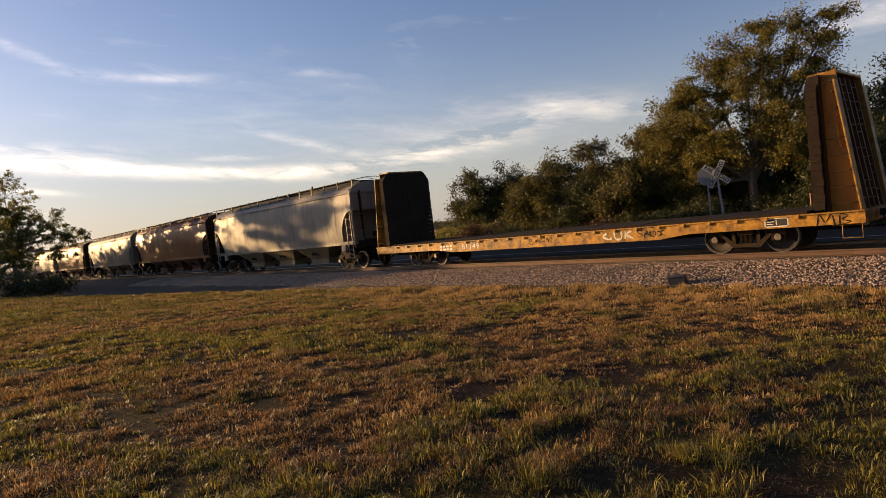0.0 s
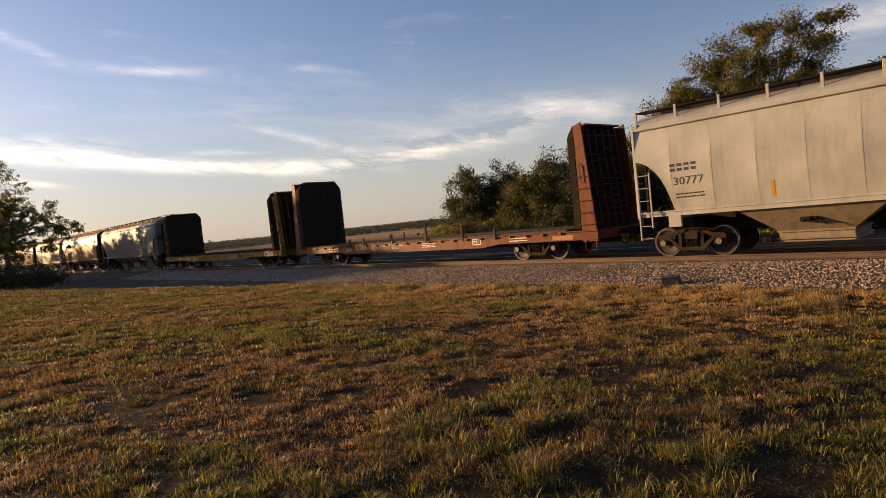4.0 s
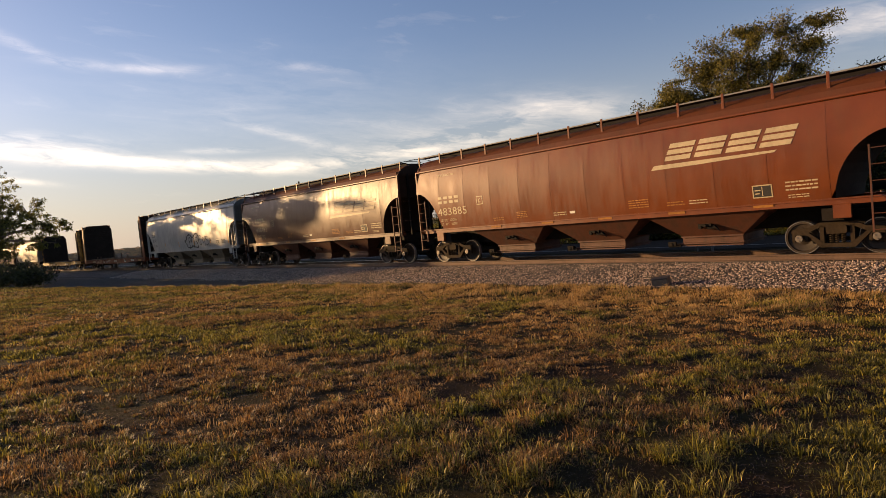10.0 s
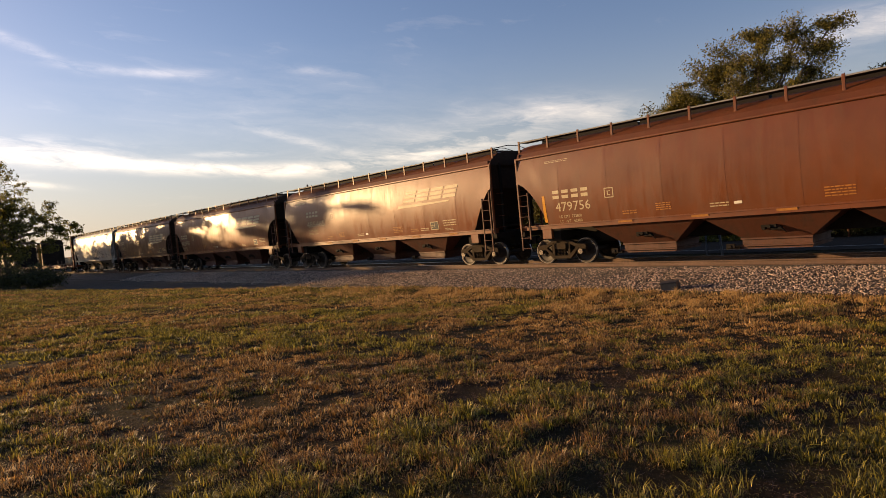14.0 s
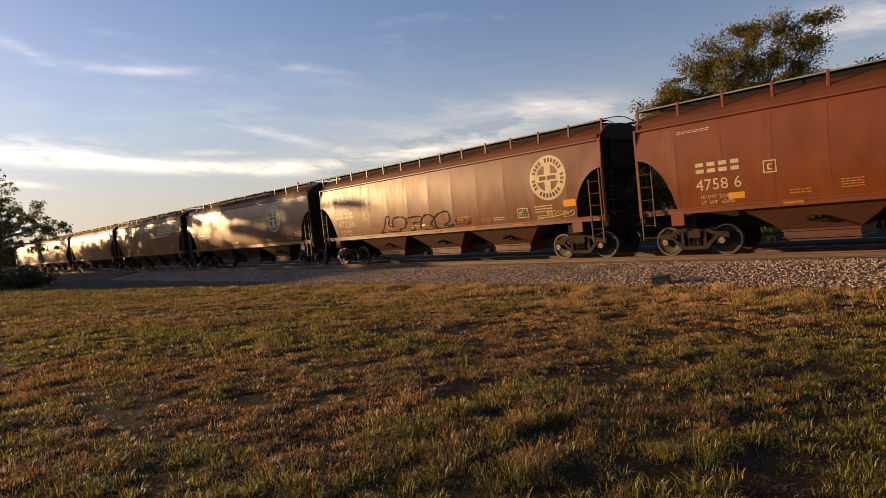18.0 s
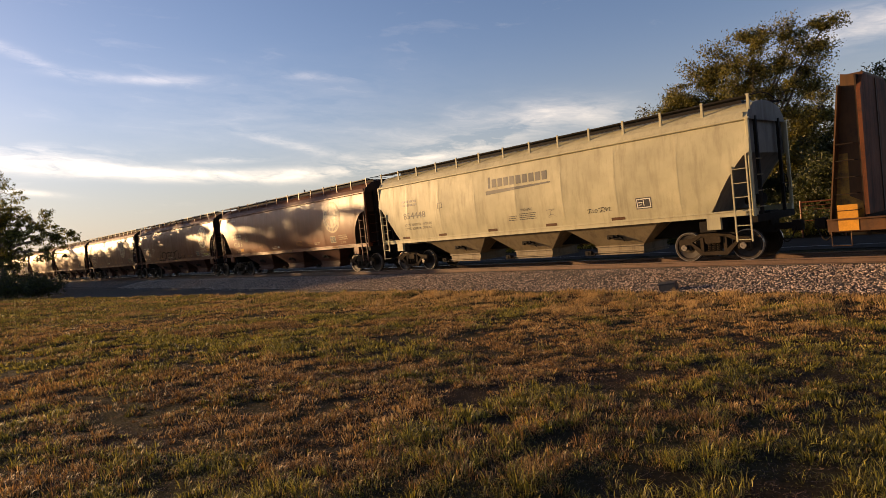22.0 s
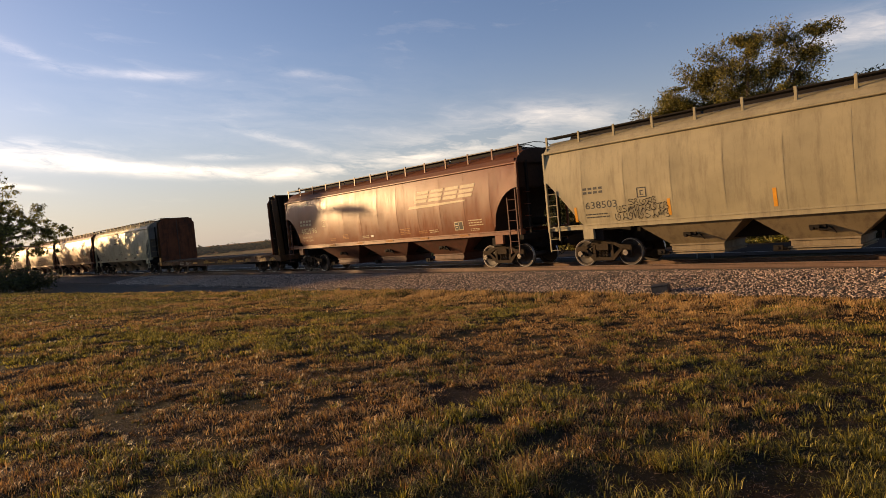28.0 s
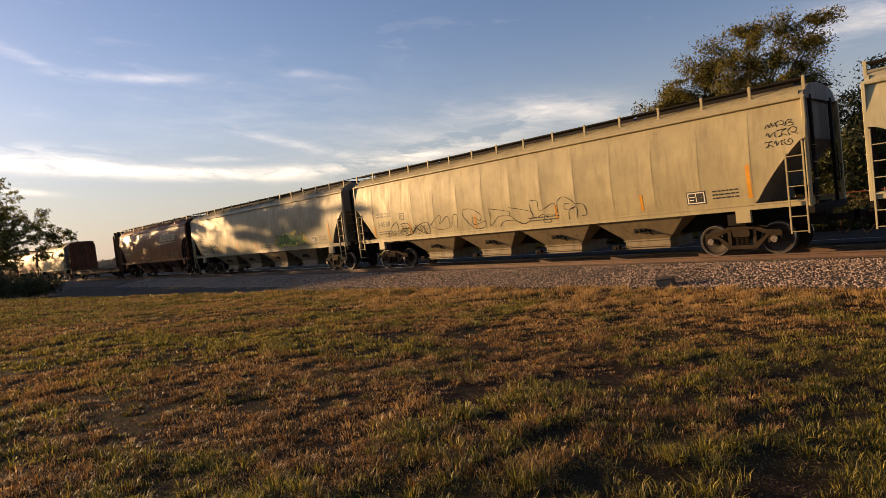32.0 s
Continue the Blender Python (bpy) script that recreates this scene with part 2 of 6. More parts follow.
WHITE_DIM = plain("dirty_white_sheeting", (0.34, 0.33, 0.30), 0.6, 0, 20, 0.25, 0.05)
CREAMY = plain("cream_stencil_paint", (0.47, 0.37, 0.225), 0.55, 0, 12, 0.25, 0.02)
BLACKP = plain("black_stencil_paint", (0.025, 0.023, 0.022), 0.5, 0, 30, 0.3, 0.02)
AMBER = plain("amber_reflector", (0.62, 0.27, 0.03), 0.35, 0, 30, 0.25, 0.02)
HUB = plain("dull_bearing_cap", (0.20, 0.165, 0.13), 0.5, 0.4, 30, 0.3)
AMBER_OLD = plain("dull_amber_reflector", (0.36, 0.145, 0.03), 0.5, 0, 12, 0.4, 0.02)
SPRAY_GREY = plain("grey_spray_paint", (0.15, 0.135, 0.11), 0.6, 0, 6, 0.4, 0.02)
SPRAY_BLACK = plain("black_spray_paint", (0.014, 0.012, 0.011), 0.8, 0, 6, 0.4, 0.02)
SPRAY_SMOKE = plain("smoky_brown_spray_paint", (0.045, 0.036, 0.026), 0.7, 0, 5, 0.6, 0.02)
SPRAY_LIME = plain("lime_spray_paint", (0.40, 0.46, 0.06), 0.6, 0, 6, 0.3, 0.02)
SPRAY_GREEN = plain("green_spray_paint", (0.10, 0.24, 0.035), 0.5, 0, 4, 0.5, 0.02)
SPRAY_DARKGREEN = plain("dark_green_spray_paint", (0.025, 0.06, 0.02), 0.5, 0, 4, 0.5, 0.02)
SPRAY_YELLOW = plain("yellow_spray_paint", (0.62, 0.50, 0.08), 0.5, 0, 4, 0.4, 0.02)
SPRAY_WHITE = plain("pale_spray_paint", (0.62, 0.58, 0.45), 0.6, 0, 6, 0.3, 0.02)
BARK = plain("grey_brown_bark", (0.15, 0.11, 0.08), 0.9, 0, 14, 0.5, 0.7)
POLEWOOD = plain("weathered_pole_wood", (0.09, 0.065, 0.05), 0.9, 0, 14, 0.4, 0.5)


# ---------------------------------------------------------------- shapes
class Geo:
    """Vertices and faces of one part."""

    def __init__(self):
        self.v, self.f, self.smooth = [], [], False

    def add(self, vs, fs):
        n = len(self.v)
        self.v += [tuple(p) for p in vs]
        self.f += [tuple(i + n for i in q) for q in fs]
        return self

    def box(self, x0, x1, y0, y1, z0, z1, c=0.0):
        if c <= 0:
            return self.add([(x0, y0, z0), (x1, y0, z0), (x1, y1, z0), (x0, y1, z0), (x0, y0, z1), (x1, y0, z1), (x1, y1, z1), (x0, y1, z1)],
                            [(3, 2, 1, 0), (4, 5, 6, 7), (0, 1, 5, 4), (1, 2, 6, 5), (2, 3, 7, 6), (3, 0, 4, 7)])
        # chamfered along its longest axis
        d = (x1 - x0, y1 - y0, z1 - z0)
        k = d.index(max(d))
        lo, hi = (x0, y0, z0), (x1, y1, z1)
        i, j = [(1, 2), (2, 0), (0, 1)][k]
        ring = [(lo[i] + c, lo[j]), (hi[i] - c, lo[j]), (hi[i], lo[j] + c), (hi[i], hi[j] - c),
                (hi[i] - c, hi[j]), (lo[i] + c, hi[j]), (lo[i], hi[j] - c), (lo[i], lo[j] + c)]
        vs = []
        for w in (lo[k], hi[k]):
            for a, b in ring:
                p = [0, 0, 0]
                p[i], p[j], p[k] = a, b, w
                vs.append(p)
        return self.add(vs, [tuple(range(7, -1, -1)), tuple(range(8, 16))] + [(q, (q + 1) % 8, 8 + (q + 1) % 8, 8 + q) for q in range(8)])

    def tube(self, a, b, r0, r1=None, n=8):
        a, b = Vector(a), Vector(b)
        r1 = r0 if r1 is None else r1
        w = (b - a).normalized()
        u = w.orthogonal().normalized()
        s = w.cross(u)
        vs = []
        for p, r in ((a, r0), (b, r1)):
            for i in range(n):
                t = 2 * math.pi * i / n
                vs.append(p + u * (r * math.cos(t)) + s * (r * math.sin(t)))
        return self.add(vs, [tuple(range(n - 1, -1, -1)), tuple(range(n, 2 * n))] + [(i, (i + 1) % n, n + (i + 1) % n, n + i) for i in range(n)])

    def path(self, pts, r, n=6):
        """A round bar swept along points."""
        P = [Vector(p) for p in pts]
        vs, fs, u = [], [], None
        for i, p in enumerate(P):
            w = (P[min(i + 1, len(P) - 1)] - P[max(i - 1, 0)])
            w = w.normalized() if w.length > 1e-6 else Vector((0, 0, 1))
            u = w.orthogonal() if u is None else u - w * u.dot(w)
            u = u.normalized() if u.length > 1e-6 else w.orthogonal().normalized()
            s = w.cross(u)
            vs += [p + u * (r * math.cos(2 * math.pi * k / n)) + s * (r * math.sin(2 * math.pi * k / n)) for k in range(n)]
        for i in range(len(P) - 1):
            fs += [(i * n + k, i * n + (k + 1) % n, (i + 1) * n + (k + 1) % n, (i + 1) * n + k) for k in range(n)]
        fs += [tuple(range(n - 1, -1, -1)), tuple(range((len(P) - 1) * n, len(P) * n))]
        return self.add(vs, fs)

    def prism(self, poly, y0, y1):
        """A polygon in x, z (anticlockwise seen from -y), from y0 to y1."""
        n = len(poly)
        vs = [(x, y0, z) for x, z in poly] + [(x, y1, z) for x, z in poly]
        return self.add(vs, [tuple(range(n)), tuple(range(2 * n - 1, n - 1, -1))] + [(i, n + i, n + (i + 1) % n, (i + 1) % n) for i in range(n)])

    def lathe(self, prof, cy, n=24, cx=0.0, cz=0.0):
        """Profile of (radius, y) turned about the y axis."""
        vs, fs = [], []
        k = len(prof)
        for i in range(n):
            t = 2 * math.pi * i / n
            vs += [(cx + r * math.cos(t), cy + y, cz + r * math.sin(t)) for r, y in prof]
        for i in range(n):
            j = (i + 1) % n
            fs += [(i * k + q, i * k + q + 1, j * k + q + 1, j * k + q) for q in range(k - 1)]
        return self.add(vs, fs)

    def grid(self, fn, us, vs_):
        pts = [fn(u, w) for w in vs_ for u in us]
        n = len(us)
        return self.add(pts, [(j * n + i, j * n + i + 1, (j + 1) * n + i + 1, (j + 1) * n + i) for j in range(len(vs_) - 1) for i in range(n - 1)])

    def mesh(self, name, mat):
        me = bpy.data.meshes.new(name)
        me.from_pydata(self.v, [], self.f)
        me.materials.append(mat)
        if self.smooth:
            me.shade_smooth()
        me.update()
        return me


def part(name, geo, mat, parent, label=""):
    me = geo if isinstance(geo, bpy.types.Mesh) else geo.mesh(name, mat)
    ob = new(name, me)
    ob.parent = parent
    return tagged(ob, label)


def thing(name, label, category, group="", kind="", at=(0, 0, 0)):
    ob = new(name)
    ob.empty_display_size = 0.3
    ob.location = at
    return tagged(ob, label, category, group, kind)


def bulk(name, verts, faces, mat):
    """A large mesh from numpy arrays; faces all triangles or all quads."""
    me = bpy.data.meshes.new(name)
    verts, faces = np.asarray(verts, dtype=np.float32), np.asarray(faces, dtype=np.int32)
    k = faces.shape[1]
    me.vertices.add(len(verts))
    me.vertices.foreach_set("co", verts.ravel())
    me.loops.add(faces.size)
    me.loops.foreach_set("vertex_index", faces.ravel())
    me.polygons.add(len(faces))
    me.polygons.foreach_set("loop_start", np.arange(0, faces.size, k, dtype=np.int32))
    me.polygons.foreach_set("loop_total", np.full(len(faces), k, dtype=np.int32))
    me.materials.append(mat)
    me.update(calc_edges=True)
    return me


LATTICE = np.random.default_rng(5).random((256, 256))


def field(x, y, scale, seed=0):
    """Smooth value noise, 0 to 1, on arrays."""
    x, y = np.asarray(x) / scale + seed * 17.3, np.asarray(y) / scale + seed * 9.1
    i, j = np.floor(x).astype(int), np.floor(y).astype(int)
    u, w = x - i, y - j
    u, w = u * u * (3 - 2 * u), w * w * (3 - 2 * w)
    q = lambda a, b: LATTICE[a % 256, b % 256]
    return (q(i, j) * (1 - u) + q(i + 1, j) * u) * (1 - w) + (q(i, j + 1) * (1 - u) + q(i + 1, j + 1) * u) * w


# ---------------------------------------------------------------- ground
def lawn_edge(x):
    """The y at which the mown turf ends; beyond it lies the gravel strip beside the track."""
    return np.interp(x, [-140, -57, -42, -35, -28.5, -23, -16, 60], [-34, -13.6, -9.5, -7.7, -6.3, -5.2, -4.5, -4.3])


def ground_z(x, y):
    x, y = np.asarray(x, dtype=float), np.asarray(y, dtype=float)
    z = np.full(np.broadcast(x, y).shape, -0.45)
    s = np.clip((-4.4 - y) / 15.0, 0, 1.6)
    near = -0.42 + 0.82 * s * s * (3 - 2 * np.clip(s, 0, 1)) * (s <= 1) + 0.82 * (s > 1)
    z = np.where(y < -4.4, near, z)
    ease = lambda q: np.clip(q, 0, 1) ** 2 * (3 - 2 * np.clip(q, 0, 1))
    past = y - lawn_edge(x)
    z = np.where(y < -4.4, z + (-0.52 - z) * ease((past + 0.1) / 1.5), z)
    bumps = 0.05 * (field(x, y, 2.3, 1) - 0.5) + 0.022 * (field(x, y, 0.8, 2) - 0.5) + 0.020 * (field(x, y, 0.33, 15) - 0.5) + 0.022 * (field(x, y, 0.17, 16) - 0.5)
    z = z + np.where(y < -4.6, bumps * (1 - 0.7 * ease(past)), 0.0)
    z = z + 1.6 * ease((y - 13.0) / 5.5) * ease((42 - y) / 10) * ease((x + 45.5) / 4) * ease((-13 - x) / 8)
    far = np.hypot(x, y)
    z = z + np.clip((far - 150) / 1500, 0, 1) * 6.0 * field(x, y, 260, 3)
    return z


def build_ground():
    def steps(lo, hi, mid0, mid1, fine, grow):
        out = list(np.arange(mid0, mid1 + 1e-6, fine))
        a, d = mid1, fine
        while a < hi:
            d *= grow
            a += d
            out.append(a)
        a, d = mid0, fine
        while a > lo:
            d *= grow
            a -= d
            out.insert(0, a)
        return np.array(out)

    xs = steps(-2600, 2600, -22, 5, 0.13, 1.10)
    ys = steps(-2600, 2600, -20, -4, 0.13, 1.12)
    X, Y = np.meshgrid(xs, ys)
    Z = ground_z(X, Y)
    n = len(xs)
    idx = np.arange(len(xs) * len(ys)).reshape(len(ys), n)
    faces = np.stack([idx[:-1, :-1], idx[:-1, 1:], idx[1:, 1:], idx[1:, :-1]], -1).reshape(-1, 4)
    mat, nt, b = nodes("turf_and_fields", 0.95)
    tcn = nt.nodes.new("ShaderNodeTexCoord")
    sep = nt.nodes.new("ShaderNodeSeparateXYZ")
    nt.links.new(tcn.outputs["Object"], sep.inputs[0])
    n1, n2, n3 = noise_node(nt, 0.55, 4), noise_node(nt, 3.0, 6, 0.7), noise_node(nt, 30, 6, 0.7)
    soil = ramp(nt, mix(nt, n2, n3, 0.5), [(0.32, (0.006, 0.004, 0.003)), (0.55, (0.026, 0.014, 0.009)), (0.74, (0.075, 0.043, 0.025))])
    green = ramp(nt, mix(nt, n2, n3, 0.6), [(0.3, (0.022, 0.024, 0.006)), (0.7, (0.12, 0.105, 0.022))])
    turf = mix(nt, soil, green, ramp(nt, n1, [(0.40, grey(0.05)), (0.65, grey(0.45))]))
    fieldn = noise_node(nt, 0.02, 3, stretch=(0.4, 2.5, 1))
    crop = ramp(nt, fieldn, [(0.35, (0.42, 0.25, 0.13)), (0.5, (0.36, 0.22, 0.11)), (0.65, (0.16, 0.14, 0.055))])
    mr = nt.nodes.new("ShaderNodeMapRange")
    mr.inputs[1].default_value, mr.inputs[2].default_value = 24, 60
    nt.links.new(sep.outputs[1], mr.inputs[0])
    grit = ramp(nt, mix(nt, n2, n3, 0.6), [(0.3, (0.035, 0.028, 0.022)), (0.5, (0.10, 0.082, 0.064)), (0.72, (0.20, 0.165, 0.13))])
    at = nt.nodes.new("ShaderNodeAttribute")
    at.attribute_name = "gravel"
    turf = mix(nt, turf, grit, at.outputs["Fac"])
    nt.links.new(mix(nt, turf, crop, mr.outputs[0]), b.inputs["Base Color"])
    bump(nt, b, mix(nt, n2, n3, 0.7), 1.0, 0.08)
    b.inputs["Specular IOR Level"].default_value = 0.1
    ob = new("ground", bulk("ground", np.stack([X, Y, Z], -1).reshape(-1, 3), faces, mat))
    ob.data.shade_smooth()
    gravel = np.clip((Y - lawn_edge(X) + 0.5 * field(X, Y, 0.7, 7)) / 0.5, 0, 1) * np.clip((-4.0 - Y) / 0.3, 0, 1)
    ob.data.attributes.new("gravel", "FLOAT", "POINT").data.foreach_set("value", gravel.astype(np.float32).ravel())
    tagged(ob, "mown turf with dry brown patches, fields behind", "ground", kind="structure")


def build_track():
    bed = Geo()
    prof = [(-4.5, -0.52), (-3.9, -0.43), (-2.1, -0.20), (-1.5, -0.17), (1.5, -0.17), (2.1, -0.20), (3.6, -0.50)]
    xs = list(np.arange(-60, 8.01, 0.5))
    xs = [-900, -400, -200, -120, -80] + xs + [20, 60, 200]
    def fn(x, i):
        y, z = prof[i]
        k = float(field(x, y, 0.9, 4))
        return (x, y + (k - 0.5) * 0.35 * (i in (0, 1, 6)), z + (k - 0.5) * 0.05)
    bed.grid(fn, xs, list(range(len(prof))))
    mat, nt, b = nodes("ballast_gravel", 0.9)
    tc = nt.nodes.new("ShaderNodeTexCoord")
    vor = nt.nodes.new("ShaderNodeTexVoronoi")
    vor.inputs["Scale"].default_value = 20
    nt.links.new(tc.outputs["Object"], vor.inputs["Vector"])
    sepc = nt.nodes.new("ShaderNodeSeparateColor")
    nt.links.new(vor.outputs["Color"], sepc.inputs[0])
    c = ramp(nt, sepc.outputs[0], [(0.0, (0.075, 0.057, 0.043)), (0.5, (0.165, 0.130, 0.100)), (1.0, (0.30, 0.24, 0.185))])
    # shade in the gaps between stones, painted dark into the colour
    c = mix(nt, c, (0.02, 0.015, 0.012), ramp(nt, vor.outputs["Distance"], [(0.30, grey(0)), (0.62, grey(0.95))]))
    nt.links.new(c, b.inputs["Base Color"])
    inv = ramp(nt, vor.outputs["Distance"], [(0.0, grey(1)), (0.6, grey(0))])
    bump(nt, b, inv, 1.0, 0.04)
    ob = new("ballast_bed", bed.mesh("ballast_bed", mat))
    tagged(ob, "grey limestone ballast bed under the track", "track bed", kind="structure")

    track = thing("railway_track", "single railway track with rusty rails on dark timber ties", "track", kind="structure")
    prof_r = [(-0.036, 0.0), (-0.036, -0.035), (-0.01, -0.05), (-0.01, -0.14), (-0.07, -0.155), (-0.07, -0.17), (0.07, -0.17), (0.07, -0.155), (0.01, -0.14), (0.01, -0.05), (0.036, -0.035), (0.036, 0.0)]
    for side in (-1, 1):
        g, top = Geo(), Geo()
        vs = [(x, side * 0.7535 + a, z - 0.002) for x in (-900, 300) for a, z in prof_r]
        k = len(prof_r)
        g.add(vs, [(i, k + i, k + (i + 1) % k, (i + 1) % k) for i in range(k)])
        r = part("rail", g, RAIL, track)
        top.box(-900, 300, side * 0.7535 - 0.031, side * 0.7535 + 0.031, -0.006, 0.0)
        part("rail_head", top, RAILTOP, r, "polished running surface")
    tie_g = Geo().box(-0.115, 0.115, -1.3, 1.3, -0.36, -0.176, 0.012).mesh("tie", TIE)
    rng = random.Random(8)
    for i in range(150):
        t = part("tie", tie_g, TIE, track)
        t.location = (-62 + i * 0.5 + rng.uniform(-0.03, 0.03), rng.uniform(-0.04, 0.04), rng.uniform(-0.008, 0.004))
        t.rotation_euler = (0, 0, rng.uniform(-0.02, 0.02))

    # loose stones of the near shoulder
    rng = np.random.default_rng(11)
    n = 46000
    x = 6 - 66 * rng.random(n) ** 1.35
    y = -1.2 - 3.2 * rng.random(n)
    ok = (y > -4.05 - 0.45 * field(x, y, 0.7, 6))
    x, y = x[ok], y[ok]
    n = len(x)
    zz = np.interp(-y, [1.5, 2.1, 3.9, 4.5], [-0.17, -0.20, -0.43, -0.50]) + rng.uniform(-0.004, 0.022, n)
    size = rng.uniform(0.012, 0.030, n) * (1 + 0.3 * (x < -25))
    base = np.array([(1, 0, 0), (-1, 0, 0), (0, 1, 0), (0, -1, 0), (0, 0, 1), (0, 0, -1)], dtype=float)
    tri = np.array([(0, 2, 4), (2, 1, 4), (1, 3, 4), (3, 0, 4), (2, 0, 5), (1, 2, 5), (3, 1, 5), (0, 3, 5)])
    a = rng.random(n) * 6.28
    jit = base[None] * rng.uniform(0.65, 1.35, (n, 6, 1)) + rng.normal(0, 0.25, (n, 6, 3))
    c, s = np.cos(a)[:, None], np.sin(a)[:, None]
    px_, py_ = jit[:, :, 0] * c - jit[:, :, 1] * s, jit[:, :, 0] * s + jit[:, :, 1] * c
    v = np.stack([px_, py_, jit[:, :, 2] * 0.75], -1) * size[:, None, None] + np.stack([x, y, zz], -1)[:, None]
    f = (tri[None] + 6 * np.arange(n)[:, None, None]).reshape(-1, 3)
    m2, nt, b = nodes("limestone_chips", 0.85)
    gn = nt.nodes.new("ShaderNodeNewGeometry")
    col = ramp(nt, gn.outputs["Random Per Island"], [(0.0, (0.12, 0.080, 0.056)), (0.35, (0.35, 0.245, 0.180)), (0.75, (0.62, 0.465, 0.350)), (0.93, (0.74, 0.58, 0.45)), (1.0, (0.34, 0.195, 0.125))])
    nt.links.new(mix(nt, col, grey(0.1), ramp(nt, noise_node(nt, 60, 3), [(0.5, grey(0)), (0.8, grey(0.5))])), b.inputs["Base Color"])
    ob = new("ballast_stones", bulk("ballast_stones", v.reshape(-1, 3), f, m2))
    tagged(ob, "loose grey and tan crushed limestone beside the rails", "gravel", kind="stuff")


build_ground()
build_track()


# ---------------------------------------------------------------- train
R_WHEEL = 0.457


def wheelset_mesh():
    g = Geo()
    for s in (-1, 1):
        # tread, rim face, dished plate, hub
        prof = [(0.0, 0.0), (0.10, 0.0), (0.12, 0.03), (0.20, 0.05), (0.36, 0.02), (0.385, -0.01), (0.425, -0.011), (0.436, -0.0118), (0.454, -0.012), (0.457, -0.004), (0.457, 0.10), (0.482, 0.11), (0.482, 0.135), (0.38, 0.14), (0.36, 0.10), (0.0, 0.10)]
        g.lathe([(r, s * -y) for r, y in prof] if s > 0 else [(r, y) for r, y in prof], 0.80 * s, 24)
        g.tube((0, s * 0.80, 0), (0, s * 1.10, 0), 0.075, 0.075, 12)
        g.tube((0, s * 1.10, 0), (0, s * 1.145, 0), 0.105, 0.095, 12)
        for i in range(3):
            t = 2.1 * i
            g.tube((0.055 * math.cos(t), s * 1.14, 0.055 * math.sin(t)), (0.055 * math.cos(t), s * 1.165, 0.055 * math.sin(t)), 0.018, 0.018, 6)
    g.tube((0, -0.8, 0), (0, 0.8, 0), 0.085, 0.085, 10)
    me = g.mesh("wheelset", WHEEL)
    me.materials.append(TREAD)
    me.materials.append(HUB)
    for p in me.polygons:
        r = [math.hypot(me.vertices[i].co.x, me.vertices[i].co.z) for i in p.vertices]
        if min(r) > 0.43 and max(r) < 0.46:
            p.material_index = 1
        if max(r) < 0.11 and abs(p.center.y) > 1.143:
            p.material_index = 2
    return me


def side_frame_mesh(s):
    g = Geo()
    y0, y1 = (0.93, 1.07)
    y0, y1 = (y0, y1) if s > 0 else (-y1, -y0)
    for q in (-1, 1):
        top = [(0.0, 0.74), (0.0, 0.86), (q * 0.42, 0.86), (q * 0.66, 0.74), (q * 1.06, 0.70), (q * 1.10, 0.60), (q * 0.68, 0.60), (q * 0.40, 0.74)]
        low = [(0.0, 0.20), (0.0, 0.31), (q * 0.30, 0.31), (q * 0.66, 0.60), (q * 0.78, 0.60), (q * 0.40, 0.20)]
        col = [(q * 0.30, 0.31), (q * 0.30, 0.78), (q * 0.40, 0.78), (q * 0.40, 0.36)]
        for poly in (top, low, col):
            area = sum(a[0] * b[1] - b[0] * a[1] for a, b in zip(poly, poly[1:] + poly[:1]))
            g.prism(poly if area > 0 else poly[::-1], y0, y1)
        # journal box pedestal
        g.box(q * 0.89 - 0.16, q * 0.89 + 0.16, y0 + 0.01, y1 - 0.01, 0.52, 0.66, 0.02)
        g.box(q * 0.89 - 0.19, q * 0.89 - 0.12, y0 + 0.015, y1 - 0.015, 0.36, 0.60)
        g.box(q * 0.89 + 0.12, q * 0.89 + 0.19, y0 + 0.015, y1 - 0.015, 0.36, 0.60)
    return g.mesh("side_frame", TRUCK)


def spring_mesh():
    g = Geo()
    pts = [(0.05 * math.cos(t * 0.9), 0.05 * math.sin(t * 0.9), 0.31 + 0.27 * t / 34) for t in range(35)]
    g.path(pts, 0.016, 5)
    return g.mesh("spring", TRUCK)


WHEELSET = wheelset_mesh()
FRAMES = {s: side_frame_mesh(s) for s in (-1, 1)}
SPRING = spring_mesh()
BOLSTER = Geo().box(-0.24, 0.24, -1.12, 1.12, 0.56, 0.78, 0.04).mesh("bolster", TRUCK)
BRAKE = Geo().box(-0.10, 0.10, -0.78, 0.78, 0.40, 0.50, 0.02).mesh("brake_beam", BLACK)
SHOE = Geo().prism([(0.0, 0.28), (0.06, 0.28), (0.10, 0.45), (0.06, 0.62), (0.0, 0.62), (0.04, 0.45)], -0.80, -0.70).mesh("brake_shoe", BLACK)
WHEELSETS = []


def truck(car, x):
    t = part("truck", BOLSTER, TRUCK, car, "dusty cast-steel freight truck")
    t.location = (x, 0, 0)
    for s in (-1, 1):
        part("side_frame", FRAMES[s], TRUCK, t)
        for i in (-1, 0, 1):
            sp = part("spring", SPRING, TRUCK, t)
            sp.location = (i * 0.135, s * 1.0, 0)
    for q in (-1, 1):
        part("brake_beam", BRAKE, BLACK, t).location = (q * 0.36, 0, 0)
        sh = part("brake_shoe", SHOE, BLACK, t)
        sh.location = (q * 0.37, 0, 0)
        w = part("wheelset", WHEELSET, WHEEL, t, "steel wheelset with bright worn rims")
        w.location = (q * 0.89, 0, R_WHEEL)
        WHEELSETS.append((w, q))
    return t


